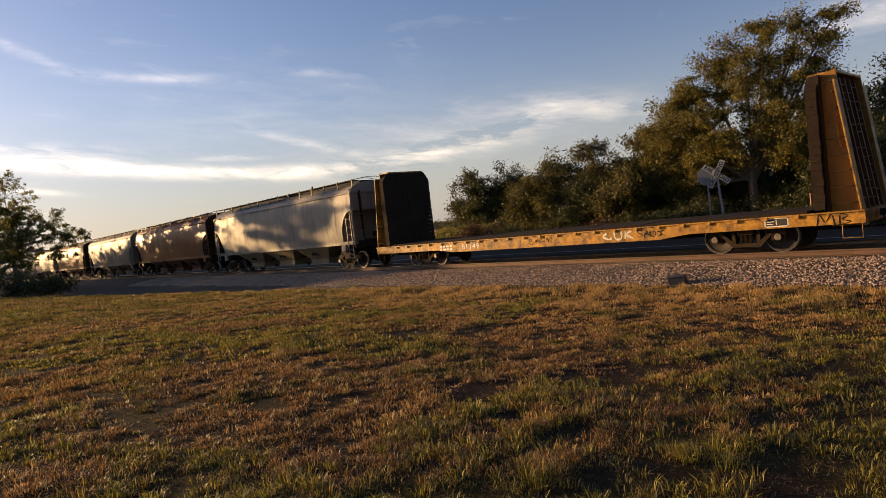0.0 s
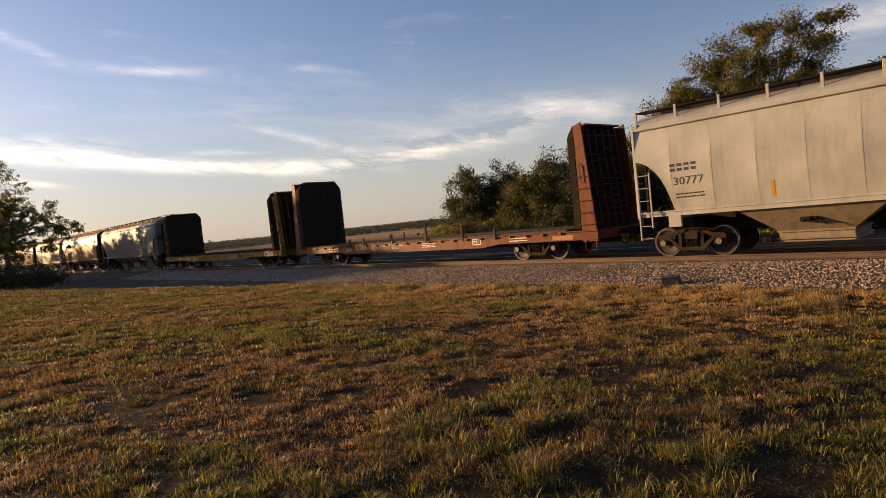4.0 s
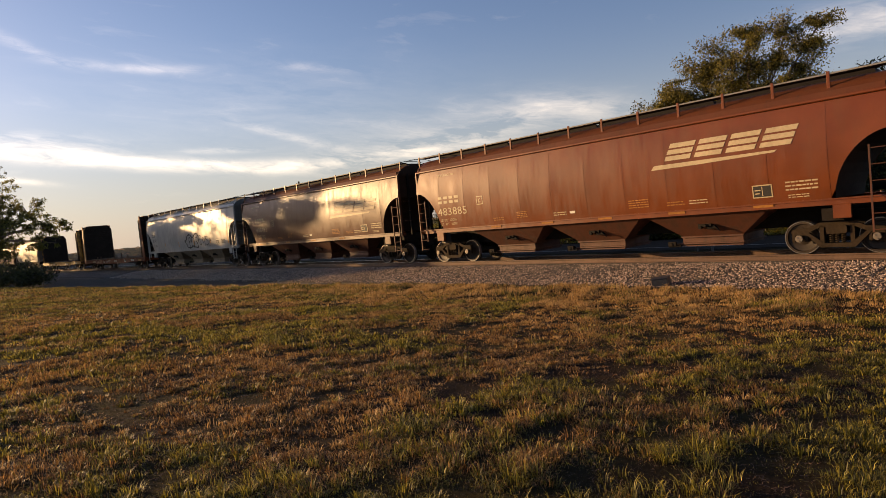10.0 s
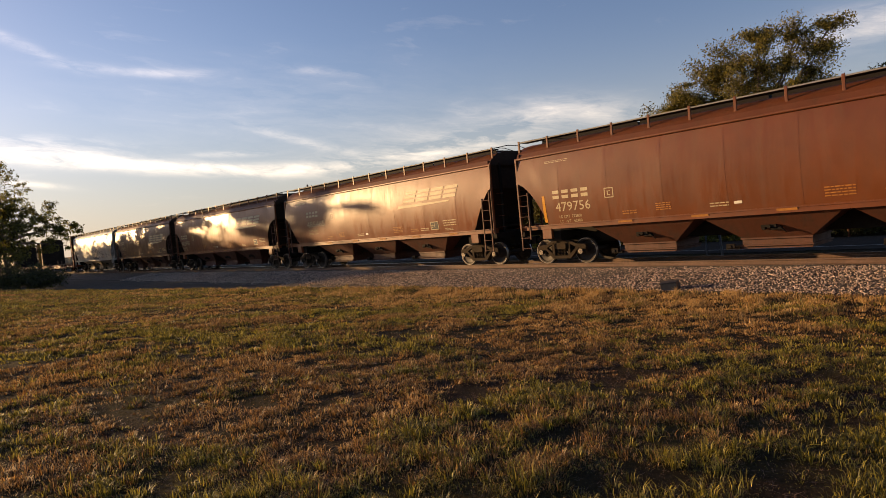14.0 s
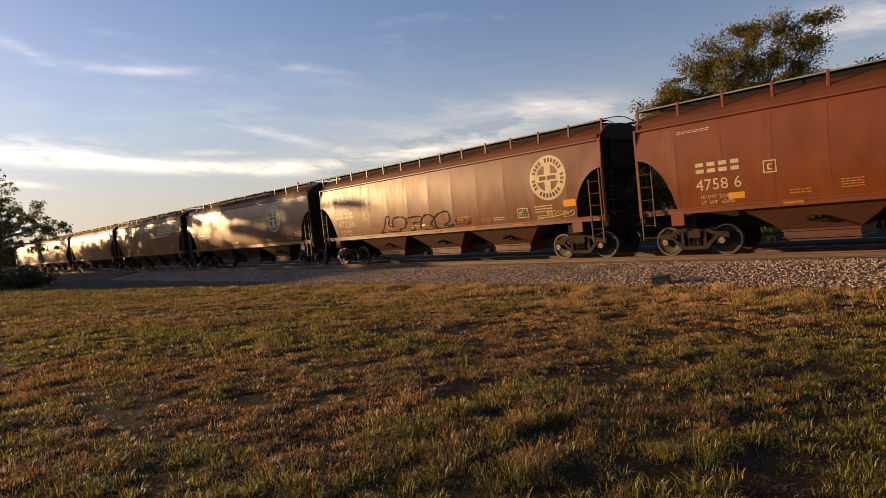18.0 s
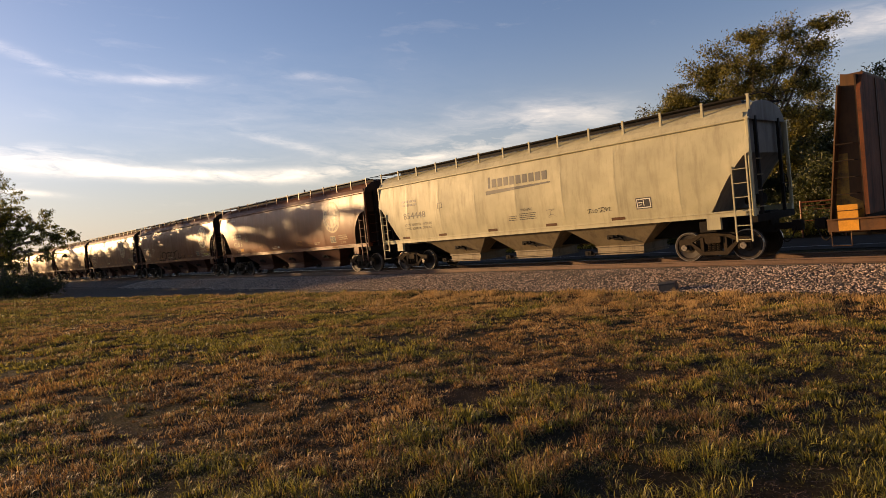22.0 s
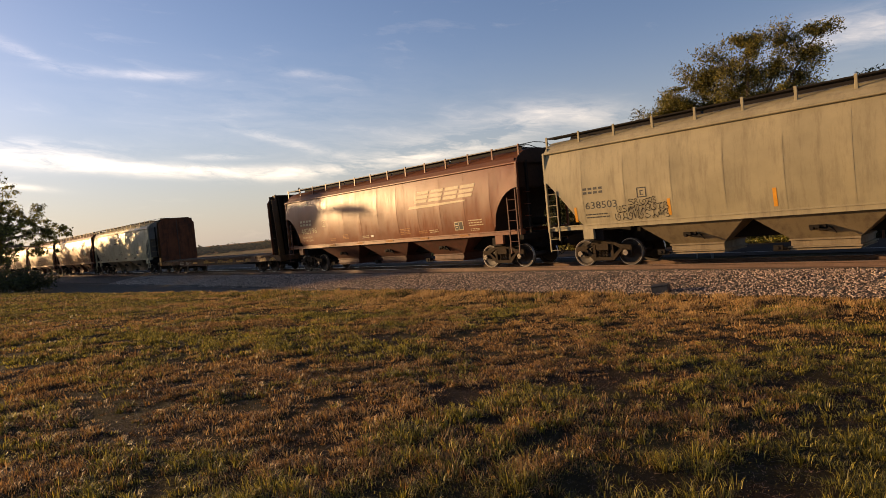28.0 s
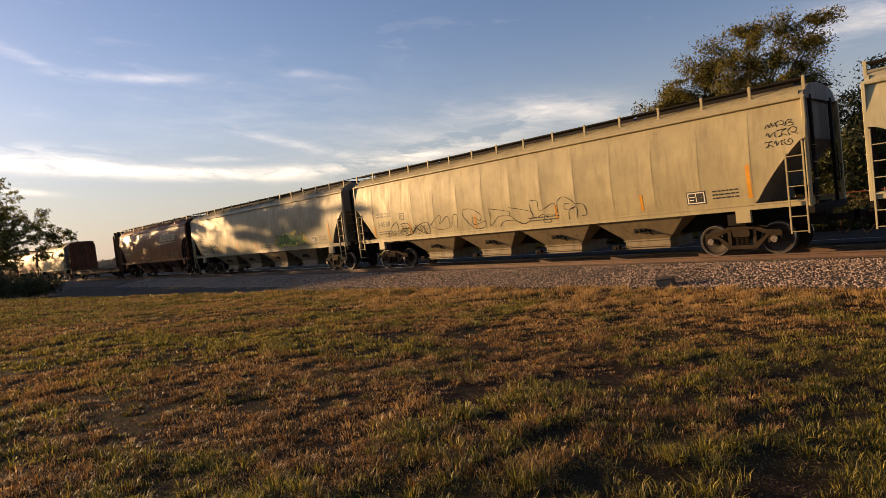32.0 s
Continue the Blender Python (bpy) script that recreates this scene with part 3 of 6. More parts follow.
def coupler(car, x, out, mat=BLACK):
    """out: -1 or 1, the way that it points."""
    g = Geo()
    g.box(min(x - out * 0.5, x + out * 0.55), max(x - out * 0.5, x + out * 0.55), -0.09, 0.09, 0.80, 0.98, 0.02)
    a = x + out * 0.55
    g.prism([(a - 0.12, 0.74), (a + 0.14, 0.74), (a + 0.14, 1.04), (a - 0.12, 1.04)], -0.17, 0.12)
    part("coupler", g, mat, car)
    h = Geo()
    pts = [(x + out * (0.1 + 0.5 * i / 8), -0.28 - 0.1 * math.sin(i / 8 * 3.14), 0.86 - 0.42 * math.sin(i / 8 * 3.14)) for i in range(9)]
    part("air_hose", h.path(pts, 0.022), BLACK, car)


def y_side(z):
    """Half width of the bellied side at height z."""
    return 1.60 - 0.15 * ((z - 2.75) / 1.35) ** 2


def stencil(car, text, x, z, size, mat, name="stencil", fit=None):
    """Lettering laid on the near side; x, z: its lower left corner."""
    cu = bpy.data.curves.new("letters", "FONT")
    cu.body, cu.size, cu.resolution_u = text, size / 0.70, 2
    ob = bpy.data.objects.new("letters", cu)
    scene.collection.objects.link(ob)
    bpy.context.view_layer.update()
    me = bpy.data.meshes.new_from_object(ob)
    bpy.data.objects.remove(ob)
    bpy.data.curves.remove(cu)
    wide = max(v.co.x for v in me.vertices)
    k = fit / wide if fit else 1.0
    for v in me.vertices:
        zz = z + v.co.y
        xx = x + v.co.x * k
        v.co = (xx, -SIDE_OFF(xx, zz) - 0.006, zz)
    me.materials.clear()
    me.materials.append(mat)
    me.name = name
    if size < 0.15:
        return tagged(part(name, me, mat, car), kind="stuff")
    # islands that overlap along x make one character
    home = list(range(len(me.vertices)))

    def root(i):
        while home[i] != i:
            i = home[i]
        return i

    for e in me.edges:
        home[root(e.vertices[0])] = root(e.vertices[1])
    spans = {}
    for v in me.vertices:
        lo, hi = spans.get(root(v.index), (9e9, -9e9))
        spans[root(v.index)] = (min(lo, v.co.x), max(hi, v.co.x))
    runs = []
    for lo, hi in sorted(spans.values()):
        if runs and lo < runs[-1][1] - 0.004:
            runs[-1][1] = max(hi, runs[-1][1])
        else:
            runs.append([lo, hi])
    for lo, hi in runs:
        ids = {v.index: k for k, v in enumerate(v for v in me.vertices if lo - 1e-5 <= v.co.x <= hi + 1e-5)}
        g = Geo().add([me.vertices[i].co for i in ids], [[ids[i] for i in p.vertices] for p in me.polygons if all(i in ids for i in p.vertices)])
        part("character", g, mat, car)
    bpy.data.meshes.remove(me)


SIDE_OFF = lambda x, z: y_side(z)


def patch(car, polys, mat, name, label="", lift=0.006):
    """Flat painted shapes on the near side: polygons in x, z, cut in rows so that they follow the belly."""
    g = Geo()
    for poly in polys:
        n = len(poly)
        if n != 4:
            g.add([(x, -SIDE_OFF(x, z) - lift, z) for x, z in poly], [tuple(range(n))])
            continue
        a, b, c, d = [Vector(p) for p in poly]
        m = max(1, math.ceil(max((b - a).length, (c - d).length) / 0.16))
        k = max(1, math.ceil(max((d - a).length, (c - b).length) / 0.16))
        rows = []
        for i in range(k + 1):
            for j in range(m + 1):
                p = a.lerp(b, j / m).lerp(d.lerp(c, j / m), i / k)
                rows.append((p.x, -SIDE_OFF(p.x, p.y) - lift, p.y))
        w = m + 1
        g.add(rows, [(i * w + j, i * w + j + 1, (i + 1) * w + j + 1, (i + 1) * w + j) for i in range(k) for j in range(m)])
    return part(name, g, mat, car, label)


def rect(x0, x1, z0, z1, slant=0.0):
    return [(x0, z0), (x1, z0), (x1 + slant * (z1 - z0), z1), (x0 + slant * (z1 - z0), z1)]


def marks(car, x, z, h, mat, count=4, wide=None):
    """Operator's initials, as plain upright blocks."""
    w = wide or h * 0.72
    for i in range(count):
        p = x + i * w * 1.28
        patch(car, [rect(p, p + w * 0.9, z, z + h * 0.36), rect(p, p + w * 0.9, z + h * 0.60, z + h * 0.96)], mat, "initial", "plain painted block")


def bars(car, x, z, w, h, mat, lines=2, name="fine_print", seed=0):
    """Writing too small to read: thin bars."""
    rng = random.Random(seed + int(x * 100))
    polys = []
    for i in range(lines):
        a = x
        zz = z + h * (lines - 1 - i) / lines
        while a < x + w * 0.95:
            d = min(rng.uniform(0.05, 0.16), x + w - a)
            polys.append(rect(a, a + d, zz, zz + h / lines * 0.40))
            a += d + 0.022
    tagged(patch(car, polys, mat, name), kind="stuff")


def stroke(car, pts, width, mat, name="graffiti", lift=0.007, closed=False):
    """A painted line through points x, z, smoothed."""
    P = [Vector(p) for p in pts]
    if closed:
        P = P + P[:1]
    out = []
    for i in range(len(P) - 1):
        p0, p1, p2, p3 = P[max(i - 1, 0)], P[i], P[i + 1], P[min(i + 2, len(P) - 1)]
        for k in range(6):
            t = k / 6
            out.append(0.5 * ((2 * p1) + (p2 - p0) * t + (2 * p0 - 5 * p1 + 4 * p2 - p3) * t * t + (3 * p1 - p0 - 3 * p2 + p3) * t ** 3))
    out.append(P[-1])
    vs, fs = [], []
    for i, p in enumerate(out):
        d = out[min(i + 1, len(out) - 1)] - out[max(i - 1, 0)]
        d = d.normalized() if d.length > 1e-6 else Vector((1, 0))
        nrm = Vector((-d.y, d.x)) * width * 0.5 * (0.75 + 0.25 * math.sin(i * 0.9))
        for q in (p + nrm, p - nrm):
            vs.append((q.x, -SIDE_OFF(q.x, q.y) - lift, q.y))
    for i in range(len(out) - 1):
        fs.append((2 * i, 2 * i + 1, 2 * i + 3, 2 * i + 2))
    return vs, fs


def tag(car, strokes, width, mat, name="graffiti", label="sprayed scrawl", lift=0.007):
    for k, s in enumerate(strokes):
        part(name, Geo().add(*stroke(car, s, width, mat, lift=lift + 0.0004 * k)), mat, car, label)


def slanted_logo(car, x, z, w, h, mat):
    """The railway's emblem: four slanted blocks over a tapering bar."""
    polys = []
    k = w / 4.55
    s = 0.42
    for i in range(4):
        a = x + 0.62 * h + i * k * 1.06
        for lo, hi in ((0.32, 0.50), (0.57, 0.75), (0.82, 1.0)):
            off = s * h * (lo - 0.32)
            patch(car, [rect(a + off, a + k * 0.92 + off, z + h * lo, z + h * hi, s)], mat, "emblem_block", "cream slanted painted block", 0.010)
    polys.append([(x, z), (x + w * 0.40, z + 0.02 * h), (x + w * 0.42, z + 0.18 * h), (x + 0.15 * h, z + 0.18 * h)])
    polys.append([(x + w * 0.40, z + 0.02 * h), (x + w * 0.91, z + 0.10 * h), (x + w * 0.93, z + 0.18 * h), (x + w * 0.42, z + 0.18 * h)])
    patch(car, polys, mat, "emblem_bar", "cream tapering painted bar", 0.010)


def arc(cx, cz, r0, r1, a, b):
    return [(cx + r * math.cos(q), cz + r * math.sin(q)) for r, q in ((r0, a), (r1, a), (r1, b), (r0, b))]


def round_logo(car, cx, cz, r, mat):
    """The round herald: a pale ring with dark blocks for its words, round a cross."""
    n = 40
    spots = [(cx + q * r * math.cos(2 * math.pi * i / n), cz + q * r * math.sin(2 * math.pi * i / n)) for i in range(n) for q in (0.60, 0.80, 1.0)]
    g = Geo().add([(x, -SIDE_OFF(x, z) - 0.006, z) for x, z in spots], [(3 * i + k, 3 * i + k + 1, 3 * ((i + 1) % n) + k + 1, 3 * ((i + 1) % n) + k) for i in range(n) for k in (0, 1)])
    part("emblem_ring", g, mat, car, "cream painted ring")
    for i in range(28):
        if i in (1, 8, 13, 17, 25):
            continue
        a = 2 * math.pi * (i + 0.5) / 28
        patch(car, [arc(cx, cz, 0.70 * r, 0.89 * r, a - 0.072, a + 0.072)], RED_DARK, "emblem_block", "dark block on the ring", 0.010)
    k = 0.17 * r
    patch(car, [rect(cx - k, cx + k, cz - 0.60 * r, cz - k), rect(cx - k, cx + k, cz + k, cz + 0.60 * r), rect(cx - 0.60 * r, cx + 0.60 * r, cz - k, cz + k)], mat, "emblem_cross", "cream painted cross", 0.007)
    patch(car, [rect(cx - 0.46 * r, cx - 0.10 * r, cz - 0.09 * r, cz + 0.09 * r), rect(cx - 0.02 * r, cx + 0.46 * r, cz - 0.09 * r, cz + 0.09 * r)], RED_DARK, "emblem_bar", "dark bar on the cross", 0.011)


def data_box(car, x, z, w=0.55, h=0.34, mat=WHITE):
    if mat is BLACKP:
        mat = WHITE
        patch(car, [rect(x - 0.03, x + w + 0.03, z - 0.03, z + h + 0.03)], BLACKP, "data_ground", lift=0.004)
    patch(car, [rect(x, x + w, z, z + 0.03), rect(x, x + w, z + h - 0.03, z + h), rect(x, x + 0.03, z, z + h), rect(x + w - 0.03, x + w, z, z + h)], mat, "data_frame")
    patch(car, [rect(x + 0.03, x + w - 0.03, z + 0.03, z + h - 0.03)], BLACKP, "data_panel", lift=0.005)
    patch(car, [rect(x + w * 0.5 - 0.01, x + w * 0.5 + 0.01, z + 0.05, z + h - 0.05), rect(x + 0.06, x + w * 0.42, z + h * 0.55, z + h * 0.63), rect(x + 0.06, x + w * 0.36, z + h * 0.3, z + h * 0.38)], mat, "data_lines", lift=0.008)


def hopper(x0, length, mat, number="", colour="red", bays=3, round_cut=1.8, cut_w=1.1, eave=4.03, truck_in=1.47, seams=11, seed=0, post=None, far=False):
    global SIDE_OFF
    words = {"red": "brown-red covered hopper wagon with a curved side", "cream": "cream covered hopper wagon with a curved side",
             "tan": "long tan covered hopper wagon with four bays", "grey": "pale grey covered hopper wagon with rust streaks", "dark": "dull grey covered hopper wagon in the distance"}[colour]
    car = thing("hopper_car", words, "freight car", "wagons of the train", at=(x0, 0, 0))
    L = length
    rng = random.Random(seed)
    ZS, ZE = 1.50, eave   # foot of the side sheet, eave
    cut_h = 1.6
    post = post or mat
    iron = RED_BAY_SHADE if colour == "red" else mat

    def foot(x):
        d = min(x, L - x)
        if d >= cut_w + 0.1:
            return ZS
        u = min(1.0, max(0.0, (d - 0.1) / cut_w))
        return ZS + cut_h * (1 - u ** round_cut) ** (1 / round_cut)

    # side sheets
    w = L / seams
    slack = 0.45 if colour == "red" else 1.0
    dents = [(rng.uniform(0.016, 0.030) * slack, rng.uniform(0.25, 0.75), rng.uniform(0.25, 0.8), rng.uniform(-0.014, 0.010)) for _ in range(seams)]

    def half_width(x, z):
        k = min(max(int(x / w), 0), seams - 1)
        amp, du, dq, dd = dents[k]
        u = min(max((x - k * w) / w, 0.0), 1.0)
        f = foot(x)
        q = min(max((z - f) / (ZE - f), 0.0), 1.0)
        belly = amp * math.sin(math.pi * u) ** 0.7 * math.sin(math.pi * min(1.0, q * 1.1)) if 0 < u < 1 else 0.0
        return y_side(z) - belly - dd * math.exp(-((u - du) / 0.16) ** 2 - ((q - dq) / 0.18) ** 2)

    SIDE_OFF = half_width
    for s in (-1, 1):
        if s > 0:
            g = Geo()
            xs = [0.02] + [0.1 + 0.15 * i for i in range(8)] + [1.84, 3, 6, 9, L / 2 + 2, L - 3, L - 1.84] + [L - 0.1 - 0.15 * i for i in range(7, -1, -1)] + [L - 0.02]
            xs = sorted(set(round(min(max(x, 0.02), L - 0.02), 3) for x in xs))
            g.grid(lambda x, k: (x, y_side(foot(x) + (ZE - foot(x)) * k), foot(x) + (ZE - foot(x)) * k), xs, [0, 0.25, 0.5, 0.75, 1])
            g.f = [f[::-1] for f in g.f]
            g.smooth = True
            part("side_sheet", g, mat, car)
            continue
        for k in range(seams):
            a, b = k * w, (k + 1) * w
            a, b = max(a, 0.02), min(b, L - 0.02)
            nx = 12 if (k == 0 or k >= seams - 2 or k == 1) else 8
            xs = [a + 0.006 + (b - a - 0.012) * i / nx for i in range(nx + 1)]

            def fn(x, q):
                z = foot(x) + (ZE - foot(x)) * q
                return (x, -half_width(min(max(x, a + 0.001), b - 0.001), z), z)

            g = Geo().grid(fn, xs, [i / 12 for i in range(13)])
            g.smooth = True
            part("panel", g, mat, car)
        for k in range(1, seams):
            g = Geo()
            x = k * w
            zs = [foot(x) + (ZE - foot(x)) * i / 8 for i in range(9)]
            for p, q in zip(zs, zs[1:]):
                g.add([(x - 0.02, -y_side(p) - 0.003, p), (x + 0.02, -y_side(p) - 0.003, p), (x + 0.02, -y_side(q) - 0.003, q), (x - 0.02, -y_side(q) - 0.003, q)], [(0, 1, 2, 3)])
            part("weld_seam", g, mat, car)
    # slope sheets and upper end walls
    for e in (0, 1):
        sx = (lambda d: d) if e == 0 else (lambda d: L - d)
        g = Geo()
        curve = [(0.16, ZE + 0.2), (0.16, 3.4)] + [(0.16 + (cut_w - 0.06) * u, ZS + cut_h * (1 - u ** round_cut) ** (1 / round_cut)) for u in (0.0, 0.1, 0.2, 0.35, 0.5, 0.65, 0.8, 0.9, 0.97, 1.0)]
        ys = [-1, -0.5, 0, 0.5, 1]
        g.grid(lambda y, i: (sx(curve[int(i)][0]), y * (y_side(min(curve[int(i)][1], ZE)) - 0.02), curve[int(i)][1]), ys, list(range(len(curve))))
        if e:
            g.f = [f[::-1] for f in g.f]
        # darker than the sides: shade of the wagon gaps is in the colour
        part("end_sheet", g, GRIME_SHADE if colour == "red" else END_SHADE, car, "grimy end wall and slope sheet with painted-in shade")
    # roof
    g = Geo()
    rise = (4.63 - ZE) / 0.60
    prof = [(-1.47, 0.0), (-1.45, 0.06), (-1.37, 0.21 * rise), (-1.22, 0.34 * rise), (-0.95, 0.48 * rise), (-0.5, 0.57 * rise), (0, 0.60 * rise)]
    prof = prof + [(-y, z) for y, z in prof[-2::-1]]
    prof = [(y, ZE + z) for y, z in prof]
    g.grid(lambda x, i: (x, prof[int(i)][0], prof[int(i)][1]), [0.05, L * 0.25, L * 0.5, L * 0.75, L - 0.05], list(range(len(prof))))
    part("roof", g, RED_ROOF if colour == "red" else mat, car)
    for e in (0.05, L - 0.05):
        g = Geo().add([(e, y, z) for y, z in prof], [tuple(range(len(prof))) if e > 1 else tuple(range(len(prof) - 1, -1, -1))])
        # roof ends carry the same painted shade
        part("roof_end", g, GRIME_SHADE if colour == "red" else END_SHADE, car, "end of the roof with painted-in shade")
    for s in (-1, 1):
        g = Geo().box(0.0, L, min(s * 1.44, s * 1.535), max(s * 1.44, s * 1.535), ZE - 0.03, ZE + 0.05, 0.02)
        part("eave_rail", g, post, car)
    # roof walk with its posts, hatch covers
    for s in (-1, 1):
        g = Geo().box(0.10, L - 0.10, min(s * 1.24, s * 0.80), max(s * 1.24, s * 0.80), 4.66, 4.69)
        part("roof_walk", g, BLACK, car, "steel grating walkway")
        g = Geo().box(0.02, L - 0.02, min(s * 1.245, s * 1.275), max(s * 1.245, s * 1.275), 4.66, 4.70)
        part("walk_edge", g, DULL_GALV if colour == "red" else BLACK, car)
    n_posts = max(6, round(L / 1.35))
    pm = Geo().box(-0.04, 0.04, -1.285, -1.235, ZE + 0.27 * rise, 4.74, 0.008).mesh("walk_post", post)
    for i in range(n_posts + 1):
        p = part("walk_post", pm, post, car)
        p.location = (0.06 + (L - 0.12) * i / n_posts, 0, 0)
    for i in range(4):
        a = 0.5 + (L - 1.0) * i / 4
        g = Geo().prism([(a + 0.02, ZE + 0.55 * rise), (a + (L - 1) / 4 - 0.02, ZE + 0.55 * rise), (a + (L - 1) / 4 - 0.06, 4.71), (a + 0.06, 4.71)], -0.45, 0.45)
        part("hatch_cover", g, BLACK, car)
    for e in (0.0, L):
        q = 1 if e == 0 else -1
        g = Geo()
        g.path([(e + q * 0.05, -1.2, 4.70), (e + q * 0.05, -0.3, 4.84), (e + q * 0.05, 0.3, 4.84), (e + q * 0.05, 1.2, 4.66)], 0.016)
        part("end_crosswalk", g, BLACK, car)
        g = Geo()
        g.path([(e + q * 0.75, -1.2, 4.70), (e + q * 0.75, -0.3, 4.84), (e + q * 0.75, 0.3, 4.84), (e + q * 0.75, 1.2, 4.66)], 0.016)
        part("end_crosswalk", g, BLACK, car)
    # sills
    for s in (-1, 1):
        g = Geo().prism([(0.0, 1.33), (L, 1.33), (L, 1.47), (0.0, 1.47)], min(s * 1.34, s * 1.47), max(s * 1.34, s * 1.47))
        g.box(0.0, L, min(s * 1.34, s * 1.50), max(s * 1.34, s * 1.50), 1.46, 1.50)
        part("side_sill", g, post, car)
    part("centre_sill", Geo().box(0.05, L - 0.05, -0.34, 0.34, 0.74, 1.38, 0.02), BLACK, car)
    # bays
    bay_mat = {'red': RED_BAY_SHADE, 'cream': CREAM_BAY, 'tan': TAN_BAY, 'grey': TAN_BAY, 'dark': TAN_BAY}[colour]
    a0, a1 = truck_in + 1.45, L - truck_in - 1.45
    bw = (a1 - a0) / bays
    for k in range(bays):
        c = a0 + bw * (k + 0.5)
        h = bw * 0.5 - 0.02
        g = Geo()
        top = [(c - h, -1.40, 1.40), (c + h, -1.40, 1.40), (c + h, 1.40, 1.40), (c - h, 1.40, 1.40)]
        bh = h * 0.48
        bot = [(c - bh, -0.78, 0.64), (c + bh, -0.78, 0.64), (c + bh, 0.78, 0.64), (c - bh, 0.78, 0.64)]
        g.add(top + bot, [(0, 4, 5, 1), (1, 5, 6, 2), (2, 6, 7, 3), (3, 7, 4, 0), (4, 7, 6, 5)])
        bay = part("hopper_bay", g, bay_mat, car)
        g = Geo().box(c - bh, c + bh, -0.80, 0.80, 0.36, 0.62)
        g.box(c - bh - 0.03, c + bh + 0.03, -0.86, 0.86, 0.60, 0.645)
        g.box(c - bh - 0.05, c + bh + 0.05, -0.90, 0.90, 0.40, 0.44)
        g.box(c - bh - 0.02, c + bh + 0.02, -0.88, 0.88, 0.33, 0.37)
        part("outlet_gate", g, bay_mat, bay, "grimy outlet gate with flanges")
        g = Geo()
        g.box(c - bh - 0.42, c - bh - 0.02, -0.96, 0.96, 0.33, 0.38)
        g.tube((c - bh - 0.30, -1.02, 0.42), (c - bh - 0.30, -0.7, 0.42), 0.05)
        g.box(c - bh - 0.40, c - bh - 0.16, -1.0, -0.92, 0.36, 0.50, 0.01)
        part("gate_capstan", g, BLACK, bay, "black gate drive")
        g = Geo()
        g.tube((c - 0.05, -1.18, 0.97), (c - 0.05, -0.95, 0.97), 0.05, 0.05, 8)
        g.box(c - 0.26, c + 0.14, -1.14, -1.02, 0.94, 1.02, 0.01)
        g.box(c - 0.02, c + 0.26, -1.10, -0.96, 0.86, 0.94, 0.01)
        g.tube((c - 0.20, -1.16, 0.92), (c - 0.20, -1.0, 0.92), 0.05, 0.05, 8)
        g.path([(c + 0.20, -1.10, 0.96), (c + 0.32, -1.08, 0.84), (c + 0.36, -1.04, 0.78)], 0.018)
        part("latch", g, BLACK, bay, "grimy gate latch")
    # ends: platform, posts, ladders
    for e in (0, 1):
        q = 1 if e == 0 else -1
        b = 0.0 if e == 0 else L
        X = lambda d: b + q * d
        bx = lambda g, d0, d1, y0, y1, z0, z1, c=0.0: g.box(min(X(d0), X(d1)), max(X(d0), X(d1)), y0, y1, z0, z1, c)
        g = bx(Geo(), -0.02, 0.16, -1.50, 1.50, 1.12, 1.32)
        bx(g, 0.1, truck_in + 0.5, -0.5, 0.5, 0.98, 1.14)
        bx(g, truck_in - 0.25, truck_in + 0.25, -1.35, 1.35, 0.92, 1.24)
        part("end_platform", g, BLACK, car)
        for s in (-1, 1):
            g = bx(Geo(), 0.0, 0.09, min(s * 1.46, s * 1.55), max(s * 1.46, s * 1.55), 1.30, ZE, 0.012)
            part("corner_post", g, post, car)
        for y in (-0.9, 0.9):
            part("end_brace", bx(Geo(), 0.02, 0.10, y - 0.05, y + 0.05, 1.2, ZE + 0.1), BLACK, car)
        lad = part("ladder", bx(bx(Geo(), 0.10, 0.14, -1.63, -1.585, 0.60, 3.05), 0.52, 0.56, -1.63, -1.585, 0.60 if e else 1.0, 2.75), iron, car)
        for i in range(6):
            z = 0.66 + i * 0.40
            part("rung", Geo().tube((X(0.11), -1.615, z), (X(0.55), -1.615, z), 0.013, 0.013, 6), iron, lad)
        for i in range(4):
            g = Geo()
            g.path([(X(-0.06), -1.35, 1.55 + i * 0.45), (X(-0.06), -0.95, 1.55 + i * 0.45)], 0.012)
            part("grab_iron", g, post, car)
        g = bx(Geo(), truck_in - 0.45, truck_in - 0.05, -1.50, -1.38, 0.98, 1.34, 0.01)
        part("jacking_pad", g, post, car)
        coupler(car, b, -q)
    g = Geo()
    c = (L + 0.12, 0.55, 2.15)
    ring = [(c[0], c[1] + 0.28 * math.cos(t * 0.524), c[2] + 0.28 * math.sin(t * 0.524)) for t in range(13)]
    g.path(ring, 0.016)
    for i in range(0, 12, 3):
        g.tube(c, ring[i], 0.012)
    g.tube((L - 0.05, c[1], c[2]), c, 0.02)
    part("brake_wheel", g, BLACK, car)
    g = Geo().tube((L - 1.0, 0.5, 1.75), (L - 0.45, 0.5, 1.75), 0.16, 0.16, 12)
    part("brake_cylinder", g, BLACK, car)
    g = Geo().tube((0.5, 0.2, 1.55), (1.25, 0.2, 1.55), 0.2, 0.2, 12)
    part("air_tank", g, BLACK, car)
    truck(car, truck_in)
    truck(car, L - truck_in)
    return car


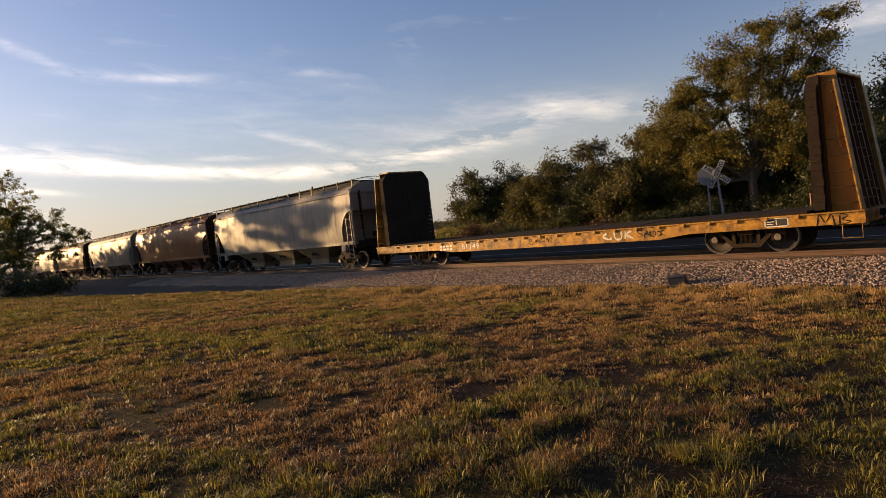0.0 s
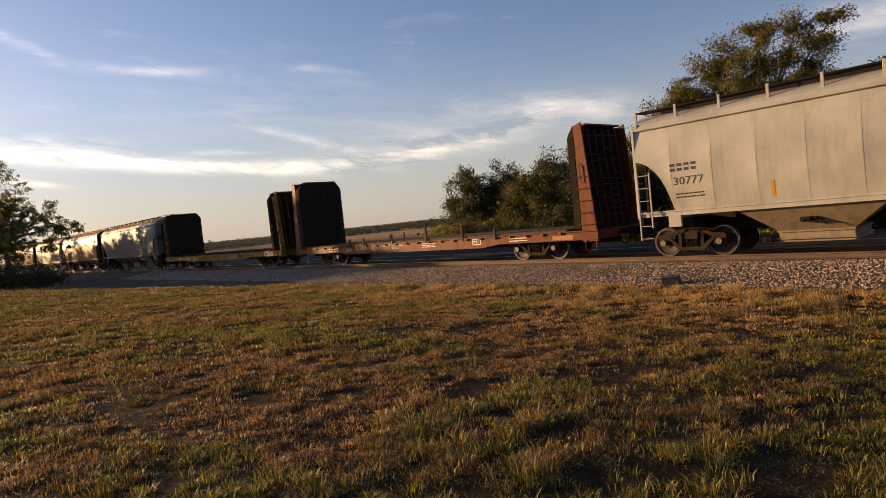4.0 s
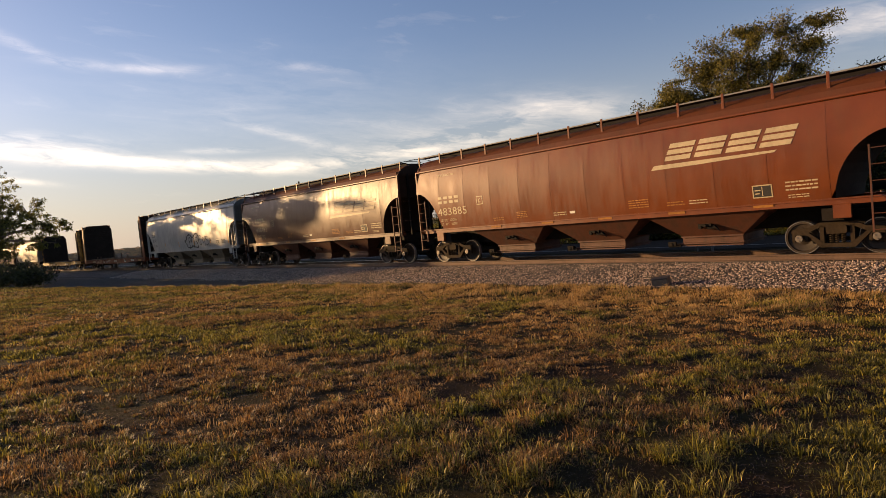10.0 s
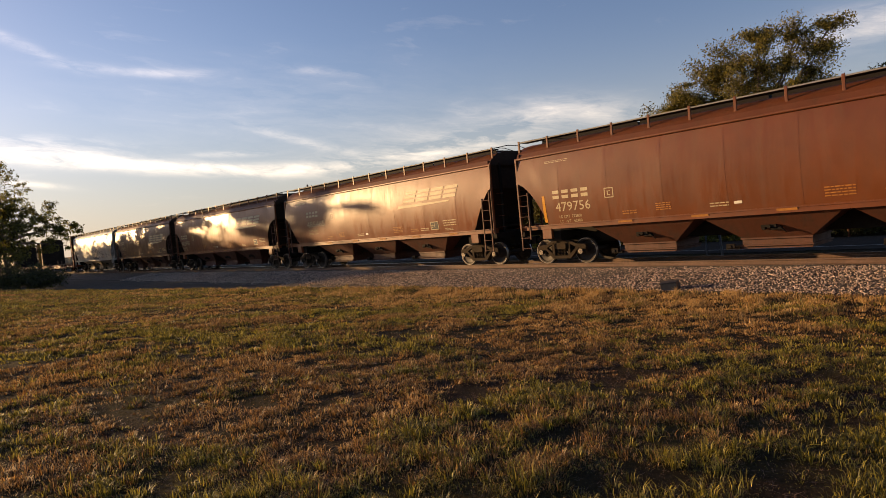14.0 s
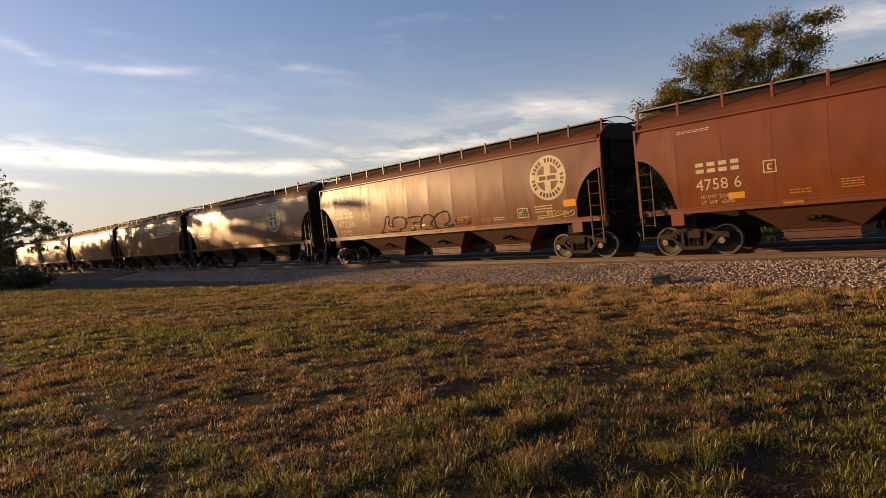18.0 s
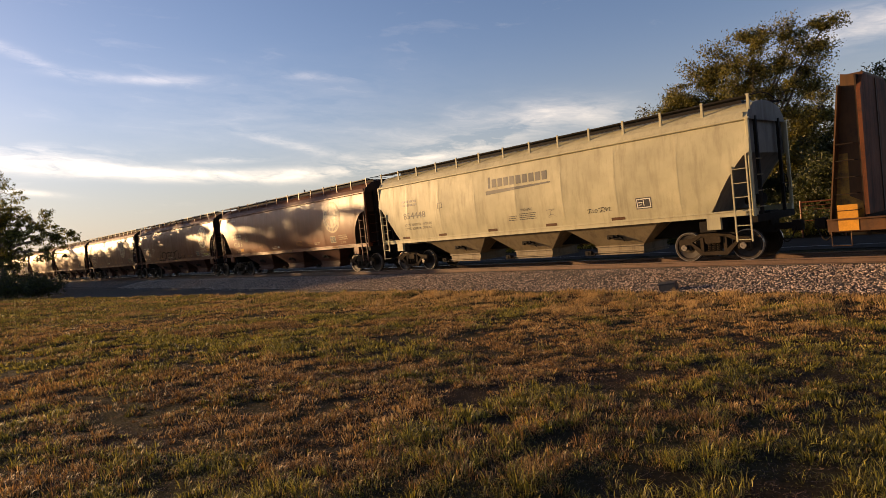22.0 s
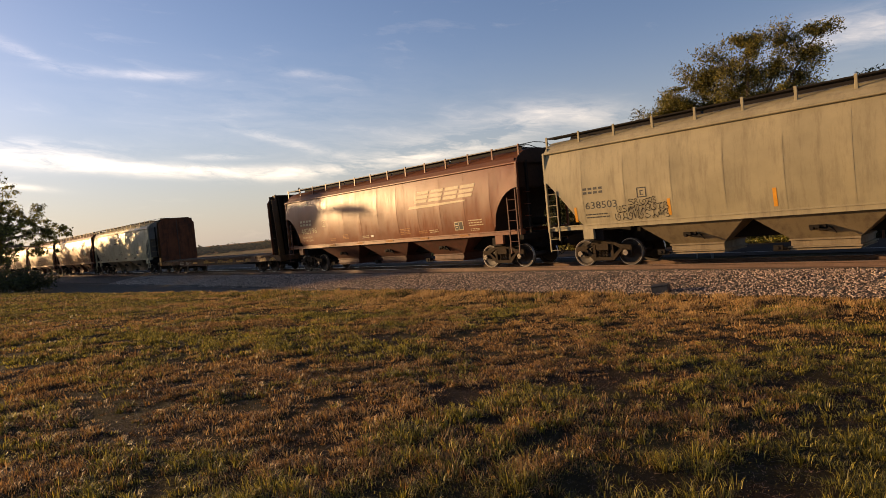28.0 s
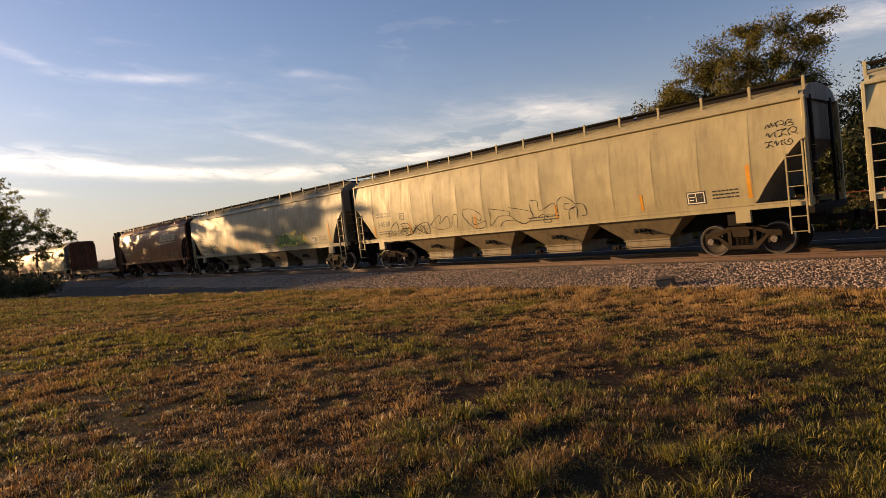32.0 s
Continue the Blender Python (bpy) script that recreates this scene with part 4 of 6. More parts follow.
def flatcar(x0, length, mat, colour, face, lining_thick=0.28, stakes=(), seed=0, truck_in=3.1):
    global SIDE_OFF
    words = {"yellow": "worn yellow bulkhead flat wagon with a bare deck", "oxide": "oxide-red bulkhead flat wagon with dark timber bulkheads", "rust": "rusty yellow-brown bulkhead flat wagon with a bare deck"}[colour]
    car = thing("bulkhead_flat_car", words, "freight car", "wagons of the train", at=(x0, 0, 0))
    SIDE_OFF = lambda x, z: 1.47
    L = length
    rng = random.Random(seed)
    for s in (-1, 1):
        y0, y1 = min(s * 1.36, s * 1.47), max(s * 1.36, s * 1.47)
        belly = [(0.0, 0.72), (4.6, 0.72), (5.6, 0.60), (L - 5.6, 0.60), (L - 4.6, 0.72), (L, 0.72), (L, 1.04), (0.0, 1.04)]
        g = Geo().prism(belly, y0, y1)
        g.box(0, L, min(s * 1.36, s * 1.53), max(s * 1.36, s * 1.53), 1.02, 1.055)
        part("side_sill", g, mat, car)
    part("centre_sill", Geo().box(0.2, L - 0.2, -0.35, 0.35, 0.52, 1.0, 0.02), BLACK, car)
    g = Geo()
    for i in range(14):
        x = 1.6 + (L - 3.2) * i / 13
        g.box(x - 0.05, x + 0.05, -1.36, 1.36, 0.72, 1.0)
    part("cross_bearers", g, BLACK, car)
    pm = Geo().prism([(-0.05, 0.95), (0.09, 0.95), (0.11, 1.05), (-0.09, 1.05)], -1.545, -1.472).mesh("stake_pocket", mat)
    n = int((L - 3.2) / 0.78)
    for i in range(n + 1):
        part("stake_pocket", pm, mat, car).location = (1.6 + (L - 3.2) * i / n, 0, 0)
    # deck planks
    w = (L - 2.6) / 60
    wood = PLANK if colour == "yellow" else DECK
    dm = Geo().box(0.006, w - 0.006, -1.47, 1.44, 1.056, 1.125).mesh("deck_plank", wood)
    for i in range(60):
        d = part("deck_plank", dm, wood, car)
        d.location = (1.3 + w * i, 0, rng.uniform(-0.006, 0.006))
    for st in stakes:
        sx, h = st
        g = Geo().box(sx - 0.05, sx + 0.05, -1.56, -1.475, 0.955, 1.10 + h, 0.01)
        part("stake", g, mat if h < 0.25 else DECK, car)
    # bulkheads
    for e in (0, 1):
        q = 1 if e == 0 else -1
        b = 0.0 if e == 0 else L
        X = lambda d: b + q * d
        top = 4.72 if colour != "oxide" else 4.93 if e == 0 else 4.80
        foot_w, top_w = (0.66, 0.30) if colour == "oxide" else (0.85, 0.38)
        lining = 0.40 if colour == "oxide" and e == 0 else lining_thick
        for s in (-1, 1):
            poly = [(X(0.02), 0.66), (X(foot_w), 0.66), (X(foot_w), top - 0.10), (X(foot_w - top_w), top), (X(foot_w - top_w - 0.03), top - 0.3)]
            area = sum(a[0] * c[1] - c[0] * a[1] for a, c in zip(poly, poly[1:] + poly[:1]))
            poly = poly if area > 0 else poly[::-1]
            # on the yellow cars the end's cheek lies back behind the lining and a flange runs down its sloping edge
            cheek = 1.43 if colour == "oxide" else 1.15
            side_mat = mat if colour == "oxide" else YELLOW_SHADE if colour == "yellow" else YELLOW_OLD
            side = part("bulkhead_side", Geo().prism(poly, min(s * (cheek - 0.06), s * cheek), max(s * (cheek - 0.06), s * cheek)), side_mat, car)
            if colour != "oxide":
                g = Geo()
                a, c = (X(0.02), 0.66), (X(foot_w - top_w - 0.03), top - 0.3)
                d = q * 0.035
                strip = [a, (a[0] + d, a[1]), (c[0] + d, c[1]), c]
                g.prism(strip if q > 0 else strip[::-1], min(s * 1.10, s * 1.45), max(s * 1.10, s * 1.45))
                part("flange", g, YELLOW if colour == "yellow" else YELLOW_OLD, side)
            # sunlit lower part of the cheek, painted on as a brighter yellow patch
            if s < 0 and colour == "rust":
                edge = lambda z: 0.07 + 0.42 * (z - 0.66) / 3.76
                low = [(X(edge(0.70)), 0.70), (X(foot_w - 0.06), 0.70), (X(foot_w - 0.10), 1.45), (X(edge(1.6) + 0.30), 1.6), (X(edge(2.7) + 0.20), 2.7), (X(edge(2.7)), 2.7)]
                area = sum(a[0] * c[1] - c[0] * a[1] for a, c in zip(low, low[1:] + low[:1]))
                part("paint_and_sun_patch", Geo().prism(low if area > 0 else low[::-1], -cheek - 0.004, -cheek - 0.001), YELLOW, side, "patch of brighter yellow paint; on the cheek, painted-in sunlight")
            if s < 0:
                for i in range(5):
                    z = 1.25 + i * 0.42
                    part("rung", Geo().path([(X(0.14 + 0.12 * z / 2), -cheek, z), (X(0.14 + 0.12 * z / 2), -1.49, z), (X(0.70), -1.49, z), (X(0.70), -cheek, z)], 0.011), mat if colour == "oxide" else GRIME_SHADE, side)
                if colour != "rust":
                    g = Geo().path([(X(0.48), -cheek, 2.72), (X(0.48), -cheek - 0.06, 2.72), (X(0.52), -cheek - 0.06, 3.35), (X(0.52), -cheek, 3.35)], 0.016)
                    part("grab_iron", g, mat, side)
        # lining boards across, on the inner side
        nb = 17 if face is PLANK else 1
        for i in range(nb):
            z0 = 1.12 + (top - 1.20) * i / nb
            z1 = 1.12 + (top - 1.20) * (i + 1) / nb - 0.006
            g = Geo()
            zs = [z0, z1]
            if z0 < top - 0.50 < z1:
                zs = [z0, top - 0.50, z1]
            wide = 1.44 if colour == "oxide" else 1.48
            half = lambda z: wide if z < top - 0.49 else wide - 1.05 * (z - (top - 0.50)) ** 1.3
            ring = [(half(z), z) for z in zs] + [(-half(z), z) for z in reversed(zs)]
            xa, xb = sorted((X(foot_w + 0.01), X(foot_w + lining)))
            n = len(ring)
            wob = rng.uniform(-0.012, 0.012) if nb > 5 else 0.0
            g.add([(xa, y, z) for y, z in ring] + [(xb + wob, y, z) for y, z in ring], [tuple(range(n - 1, -1, -1)), tuple(range(n, 2 * n))] + [(k, (k + 1) % n, n + (k + 1) % n, n + k) for k in range(n)])
            part("lining_board", g, face, car)
        g = Geo().box(min(X(foot_w + lining), X(foot_w + lining + 0.025)), max(X(foot_w + lining), X(foot_w + lining + 0.025)), -0.03, 0.03, 1.15, top - 0.12)
        part("cover_strip", g, face if face is PLANK else GRIME_RUST, car)
        # outer ribs and plate
        g = Geo()
        g.box(min(X(foot_w - 0.04), X(foot_w)), max(X(foot_w - 0.04), X(foot_w)), -1.37, 1.37, 1.0, top - 0.1)
        part("bulkhead_plate", g, GRIME_SHADE, car)
        for y in (-0.9, -0.45, 0.0, 0.45, 0.9):
            poly = [(X(0.10), 0.95), (X(foot_w - 0.05), 0.95), (X(foot_w - 0.05), top - 0.12), (X(foot_w - top_w + 0.1), top - 0.15)]
            area = sum(a[0] * c[1] - c[0] * a[1] for a, c in zip(poly, poly[1:] + poly[:1]))
            part("rib", Geo().prism(poly if area > 0 else poly[::-1], y - 0.04, y + 0.04), BROWN_RUST if colour == "yellow" else GRIME_SHADE, car)
        # broken rows of short bars between the ribs
        for i in range(15 if colour != "rust" else 2):
            z = 1.3 + (0.22 * i if colour != "rust" else 1.6 * i)
            d = 0.10 + (foot_w - top_w) * (z - 0.95) / (top - 1.1) + 0.02
            for y0 in (-1.36, -0.86, -0.41, 0.04, 0.49):
                if colour != "rust" and rng.random() < 0.42:
                    continue
                y1 = y0 + rng.uniform(0.22, 0.38)
                zz = z + rng.uniform(-0.03, 0.03)
                g = Geo().box(min(X(d - 0.012), X(d + 0.02)), max(X(d - 0.012), X(d + 0.02)), y0, y1, zz - 0.011, zz + 0.011)
                part("cross_bar", g, BROWN_RUST if colour == "yellow" else GRIME_RUST, car)
        g = Geo().box(min(X(foot_w - top_w), X(foot_w + lining)), max(X(foot_w - top_w), X(foot_w + lining)), -1.1, 1.1, top - 0.09, top - 0.03)
        part("top_cap", g, mat, car)
        g = Geo()
        g.path([(X(0.08), -1.46, 0.74), (X(0.08), -1.48, 0.36), (X(0.52), -1.48, 0.36), (X(0.52), -1.46, 0.74)], 0.014)
        part("step", g, mat, car)
        g = Geo().box(min(X(0), X(0.2)), max(X(0), X(0.2)), -1.4, 1.4, 0.72, 1.04)
        part("end_sill", g, mat, car)
        coupler(car, b, -q)
    truck(car, truck_in)
    truck(car, L - truck_in)
    return car


TRAIN = []


def build_train():
    add = TRAIN.append
    # leading hoppers, already past
    add(hopper(-120.2, 17.4, SILVER, colour="dark", seed=1))
    add(hopper(-101.0, 17.6, RED_OLD, colour="red", seed=2))
    add(hopper(-80.6, 17.8, SILVER, colour="dark", seed=3))
    add(hopper(-61.2, 18.2, RED_OLD, colour="red", seed=4))
    add(hopper(-41.3, 18.2, SILVER, colour="dark", seed=5))
    c = flatcar(-21.35, 20.85, YELLOW, "yellow", PLANK, seed=6)
    add(c)
    marks(c, 4.75, 0.70, 0.22, WHITE, wide=0.17)
    stencil(c, "81149", 6.15, 0.70, 0.22, WHITE, fit=1.05)
    data_box(c, 18.45, 0.76, 0.62, 0.25)
    tag(c, [[(13.35, 0.92), (13.2, 0.82), (13.4, 0.72), (13.55, 0.75)], [(13.65, 0.95), (13.68, 0.72), (13.9, 0.72), (13.92, 0.96)], [(14.05, 0.70), (14.08, 0.96)], [(14.3, 0.95), (14.1, 0.84), (14.35, 0.70)]], 0.075, SPRAY_WHITE, label="thick white sprayed letters")
    tag(c, loops(14.5, 0.72, 0.95, 0.22, 4, 41), 0.028, SPRAY_BLACK, label="small black scrawl")
    tag(c, loops(9.9, 0.72, 1.1, 0.22, 4, 43), 0.022, SPRAY_BLACK, label="small black scrawl")
    tag(c, [[(19.75, 0.70), (19.82, 1.0), (19.95, 0.80), (20.1, 1.0), (20.16, 0.72)], [(20.28, 0.72), (20.30, 0.98), (20.46, 0.94), (20.34, 0.85), (20.52, 0.78), (20.30, 0.71)]], 0.030, SPRAY_BLACK, label="black sprayed initials")
    c = flatcar(1.25, 20.95, ORANGE_RED, "oxide", PLANK, seed=7, stakes=((5.87, 0.30), (7.14, 0.30), (9.5, 0.05), (12.0, 0.62), (14.35, 0.5), (16.2, 0.25)))
    add(c)
    marks(c, 3.68, 0.76, 0.21, CREAMY, wide=0.2)
    stencil(c, "546", 5.36, 0.74, 0.22, CREAMY, fit=0.62)
    stencil(c, "021", 6.32, 0.74, 0.22, CREAMY, fit=0.62)
    stencil(c, "LD LMT  201800  FBS", 8.62, 0.90, 0.10, WHITE, fit=1.6)
    stencil(c, "LT WT    84200", 8.62, 0.74, 0.10, WHITE, fit=1.2)
    patch(c, [rect(7.75, 8.15, 0.74, 0.77), rect(7.75, 8.15, 0.97, 1.0), rect(7.75, 7.78, 0.74, 1.0), rect(8.12, 8.15, 0.74, 1.0), rect(7.88, 8.02, 0.80, 0.83), rect(7.88, 8.02, 0.91, 0.94), rect(7.88, 7.91, 0.80, 0.94)], WHITE, "marking")
    bars(c, 11.6, 0.76, 0.9, 0.22, WHITE, 3, seed=5)
    data_box(c, 14.85, 0.74, 0.5, 0.26)
    bars(c, 16.9, 0.80, 0.9, 0.2, WHITE, 2, seed=6)
    patch(c, [rect(19.0, 19.9, 0.76, 0.92)], AMBER_OLD, "yellow_plate")

    c = hopper(23.8, 17.5, CREAM, colour="cream", seams=14, seed=8, eave=4.11)
    add(c)
    marks(c, 1.24, 2.68, 0.24, BLACKP, wide=0.17)
    stencil(c, "30777", 1.30, 2.26, 0.24, BLACKP, fit=0.95)
    bars(c, 1.35, 1.86, 0.9, 0.2, BLACKP, 2)
    data_box(c, 14.19, 1.68, 0.45, 0.34, BLACKP)
    bars(c, 12.4, 1.60, 0.7, 0.16, SPRAY_GREY, 3)
    bars(c, 15.04, 1.74, 0.70, 0.28, BLACKP, 3)
    for x in (4.08, 7.08, 10.10, 13.15):
        patch(c, [rect(x, x + 0.09, 1.68, 2.10)], AMBER, "reflector", "upright amber strip")
    patch(c, [rect(16.10, 16.20, 1.71, 2.61)], AMBER, "reflector", "upright amber strip")
    cream_graffiti(c)

    c = hopper(42.5, 16.15, RED_DARK, colour="red", seams=11, seed=9, cut_w=1.35, eave=4.08)
    add(c)
    red_lettering(c, "496492", 16.15, (1.79, 2.94, 2.71), (1.80, 3.24, 2.16), (10.29, 4.30, 2.50), None, 12.94, (1.73, 2.2, 5.2, 8.0, 10.8))
    c = hopper(59.9, 17.45, RED, colour="red", seams=12, seed=10, cut_w=1.25)
    add(c)
    red_lettering(c, "483885", 17.45, (1.39, 2.63, 2.56), (1.30, 3.02, 2.06), (11.20, 4.35, 2.79), None, 14.12)
    c = hopper(78.6, 16.85, RED, colour="red", seams=8, seed=11, round_cut=1.1, cut_w=1.05)
    add(c)
    red_lettering(c, "485465", 16.85, (2.5, 3.74, 2.93), (2.48, 4.37, 2.37), (10.85, 4.28, 2.76), None, 13.0)
    c = hopper(96.75, 17.6, RED_OLD, colour="red", seams=9, seed=12, round_cut=1.5, cut_w=1.15)
    add(c)
    red_lettering(c, "479756", 17.6, (1.68, 3.20, 2.40), (1.76, 3.22, 1.95), None, (13.5, 2.98, 0.82), 14.9)
    patch(c, [rect(1.19, 1.31, 1.58, 2.55)], AMBER, "reflector", "upright amber strip")
    c = hopper(115.55, 17.35, RED_OLD, colour="red", seams=12, seed=13)
    add(c)
    red_lettering(c, "473286", 17.35, (1.42, 2.94, 2.43), (1.54, 3.12, 1.97), None, (15.11, 3.01, 0.80), 13.54, (3.76, 6.46, 8.65, 10.82, 13.22))
    patch(c, [rect(15.68, 16.2, 1.92, 2.16)], AMBER, "orange_plate")
    outline_graffiti(c)
    c = hopper(134.1, 17.5, RED, colour="red", seams=13, seed=14)
    add(c)
    red_lettering(c, "4758 6", 17.5, (1.94, 3.2, 2.48), (1.9, 3.2, 1.98), None, (14.4, 3.02, 0.82), 14.0)
    patch(c, [rect(2.8, 3.25, 1.66, 1.84)], AMBER, "orange_plate")
    c = hopper(152.75, 17.2, GREY, colour="grey", seams=8, seed=15, round_cut=1.15)
    add(c)
    marks(c, 1.79, 3.0, 0.27, BLACKP, wide=0.21)
    stencil(c, "854448", 1.80, 2.42, 0.28, BLACKP, fit=1.52)
    stencil(c, "LD LMT 223200 LB", 1.82, 2.10, 0.10, BLACKP, fit=1.1)
    stencil(c, "LT WT  62800 LB", 1.82, 1.92, 0.10, BLACKP, fit=1.1)
    stencil(c, "101200 KG", 3.05, 2.10, 0.10, BLACKP, fit=0.62)
    stencil(c, "29500 KG", 3.05, 1.92, 0.10, BLACKP, fit=0.6)
    patch(c, [rect(7.25, 7.35, 3.22, 3.66)] + [rect(7.45 + 0.31 * i, 7.68 + 0.31 * i, 3.24, 3.56) for i in range(9)] + [[(7.1, 2.97), (10.3, 3.10), (10.3, 3.15), (7.1, 3.13)]], BLACKP, "owner_name", "plain dark blocks and a wedge line")
    patch(c, [rect(4.19, 4.48, 2.72, 2.745), rect(4.19, 4.48, 2.93, 2.955), rect(4.19, 4.215, 2.72, 2.95), rect(4.455, 4.48, 2.72, 2.95)], BLACKP, "marking")
    stencil(c, "WARNING", 8.78, 2.18, 0.10, BLACKP, fit=0.55)
    bars(c, 8.68, 1.86, 0.8, 0.28, BLACKP, 4, seed=2)
    bars(c, 8.15, 1.86, 0.4, 0.22, BLACKP, 3, seed=3)
    tag(c, loops(11.7, 1.84, 0.9, 0.16, 4, 29), 0.020, SPRAY_BLACK, label="small black scrawl")
    tag(c, loops(9.95, 1.84, 0.4, 0.34, 1, 30), 0.016, SPRAY_GREY, label="faint chalked ring")
    data_box(c, 13.60, 1.84, 0.48, 0.30, BLACKP)
    for x in (1.5, 4.0, 6.95, 9.85, 12.6):
        patch(c, [rect(x, x + 0.50, 1.52, 1.62)], BROWN_RUST, "reflector", "dull orange strip")
    c = flatcar(171.65, 21.05, BROWN_RUST, "rust", RUST_PLATE, lining_thick=0.10, seed=16)
    add(c)
    marks(c, 4.83, 0.74, 0.19, CREAMY, wide=0.15)
    stencil(c, "82478", 6.1, 0.74, 0.19, CREAMY, fit=0.85)
    patch(c, [rect(7.4, 8.3, 0.76, 0.88)], AMBER, "yellow_plate")
    # remnants of yellow paint along the sill
    for k, x in enumerate((9.4, 11.9, 13.5, 16.2, 18.4, 19.6)):
        patch(c, [[(x, 0.74), (x + 0.9, 0.76), (x + 1.1 - 0.1 * k, 0.98), (x + 0.15, 1.0 - 0.02 * k)]], YELLOW, "paint_and_sun_patch", "patch of brighter yellow paint; on the cheek, painted-in sunlight")
    for x in (10.4, 12.6, 15.0):
        bars(c, x, 0.76, 1.1, 0.24, AMBER, 1, seed=int(x))
    patch(c, [rect(0.25, 0.7, 0.74, 1.4)], AMBER, "yellow_plate", lift=0.012)

    c = hopper(194.0, 17.5, RED, colour="red", seams=12, seed=17, cut_w=1.25)
    add(c)
    red_lettering(c, "482996", 17.5, (1.59, 2.77, 2.59), (1.61, 3.23, 2.14), (11.09, 4.36, 2.76), None, 13.9)
    c = hopper(212.72, 20.65, TAN, colour="tan", bays=4, seams=13, seed=18, truck_in=1.9, cut_w=1.30, round_cut=1.12, eave=4.12)
    add(c)
    tan_lettering(c, "638503", (1.63, 2.39, 2.52), (1.65, 2.87, 2.01), 17.26, 19.05, (1.2, 4.6, 7.62, 10.3, 13.05, 16.5))
    green_graffiti(c)
    c = hopper(234.45, 20.5, PALE_TAN, colour="tan", bays=4, seams=14, seed=19, truck_in=2.05, cut_w=1.30, round_cut=1.12, eave=4.16)
    add(c)
    tan_lettering(c, "14538", (1.70, 2.83, 2.50), (1.75, 2.72, 2.06), 17.16, 18.9, (1.4, 4.05, 8.2, 12.26, 15.6))
    line_graffiti(c)
    add(hopper(256.2, 20.5, GREY, colour="grey", bays=4, seams=14, seed=20, truck_in=2.05, eave=4.16))


def frame_mark(c, x, z, mat, w=0.34, h=0.34):
    patch(c, [rect(x, x + w, z, z + 0.03), rect(x, x + w, z + h - 0.03, z + h), rect(x, x + 0.03, z, z + h), rect(x + w - 0.03, x + w, z, z + h), rect(x + w * 0.32, x + w * 0.68, z + h * 0.25, z + h * 0.33), rect(x + w * 0.32, x + w * 0.68, z + h * 0.62, z + h * 0.70), rect(x + w * 0.32, x + w * 0.42, z + h * 0.25, z + h * 0.70)], mat, "marking")


def red_lettering(c, number, L, initials, num, slanted, roundel, box, strips=(4.2, 6.7, 9.1, 11.6, 14.1)):
    x0, x1, z = initials
    marks(c, x0, z, 0.31, CREAMY, wide=(x1 - x0) / 4.84)
    stencil(c, number, num[0], num[2], 0.32, CREAMY, fit=num[1] - num[0])
    stencil(c, "LD LMT  " + ("223600" if roundel else "223300"), num[0] + 0.1, num[2] - 0.25, 0.10, CREAMY, fit=0.95)
    stencil(c, "LT  WT   " + ("62400" if roundel else "62700"), num[0] + 0.1, num[2] - 0.42, 0.10, CREAMY, fit=0.95)
    bars(c, 1.4, 3.72, 1.0, 0.10, CREAMY, 2)
    frame_mark(c, num[1] + 0.6, num[2] + 0.30, CREAMY)
    for k, x in enumerate((4.4, 7.3, 11.6, 12.3)):
        bars(c, x, 1.66, 0.55, 0.16, CREAMY if k % 2 else AMBER_OLD, 2, seed=k)
    bars(c, 10.3, 1.68, 0.7, 0.30, AMBER_OLD, 4, seed=9)
    bars(c, 5.6, 1.70, 0.5, 0.26, AMBER_OLD, 4, seed=19)
    patch(c, [rect(8.0, 8.22, 1.69, 1.77)], WHITE, "white_label")
    for x in strips:
        if x < L - 2:
            patch(c, [rect(x, x + 0.52, 1.39, 1.46)], AMBER_OLD, "reflector", "amber strip on the sill", lift=0.03)
    data_box(c, box, 1.66, 0.52, 0.36, CREAMY)
    bars(c, box + 0.85, 1.80, 0.8, 0.30, CREAMY, 3, seed=4)
    bars(c, box + 0.9, 1.60, 0.5, 0.12, CREAMY, 2, seed=5)
    if slanted:
        slanted_logo(c, slanted[0], slanted[2], slanted[1] * 0.90, 0.74, CREAMY)
    if roundel:
        round_logo(c, *roundel, CREAMY)


def tan_lettering(c, number, initials, num, box, strip, uprights):
    x0, x1, z = initials
    marks(c, x0, z, 0.22, BLACKP, wide=(x1 - x0) / 4.84)
    stencil(c, number, num[0], num[2], 0.24, BLACKP, fit=num[1] - num[0])
    bars(c, num[0], 1.70, 0.9, 0.2, BLACKP, 2)
    frame_mark(c, num[1] + 0.75, num[2] + 0.22, BLACKP, 0.32, 0.32)
    for q in uprights:
        patch(c, [rect(q, q + 0.10, 1.60, 2.11)], AMBER, "reflector", "upright amber strip")
    patch(c, [rect(strip, strip + 0.12, 1.66, 2.60)], AMBER, "reflector", "upright amber strip")
    bars(c, 11.0, 1.62, 1.4, 0.2, BLACKP, 2)
    data_box(c, box, 1.66, 0.52, 0.33, BLACKP)
    bars(c, box + 0.75, 1.74, 0.75, 0.30, BLACKP, 3)


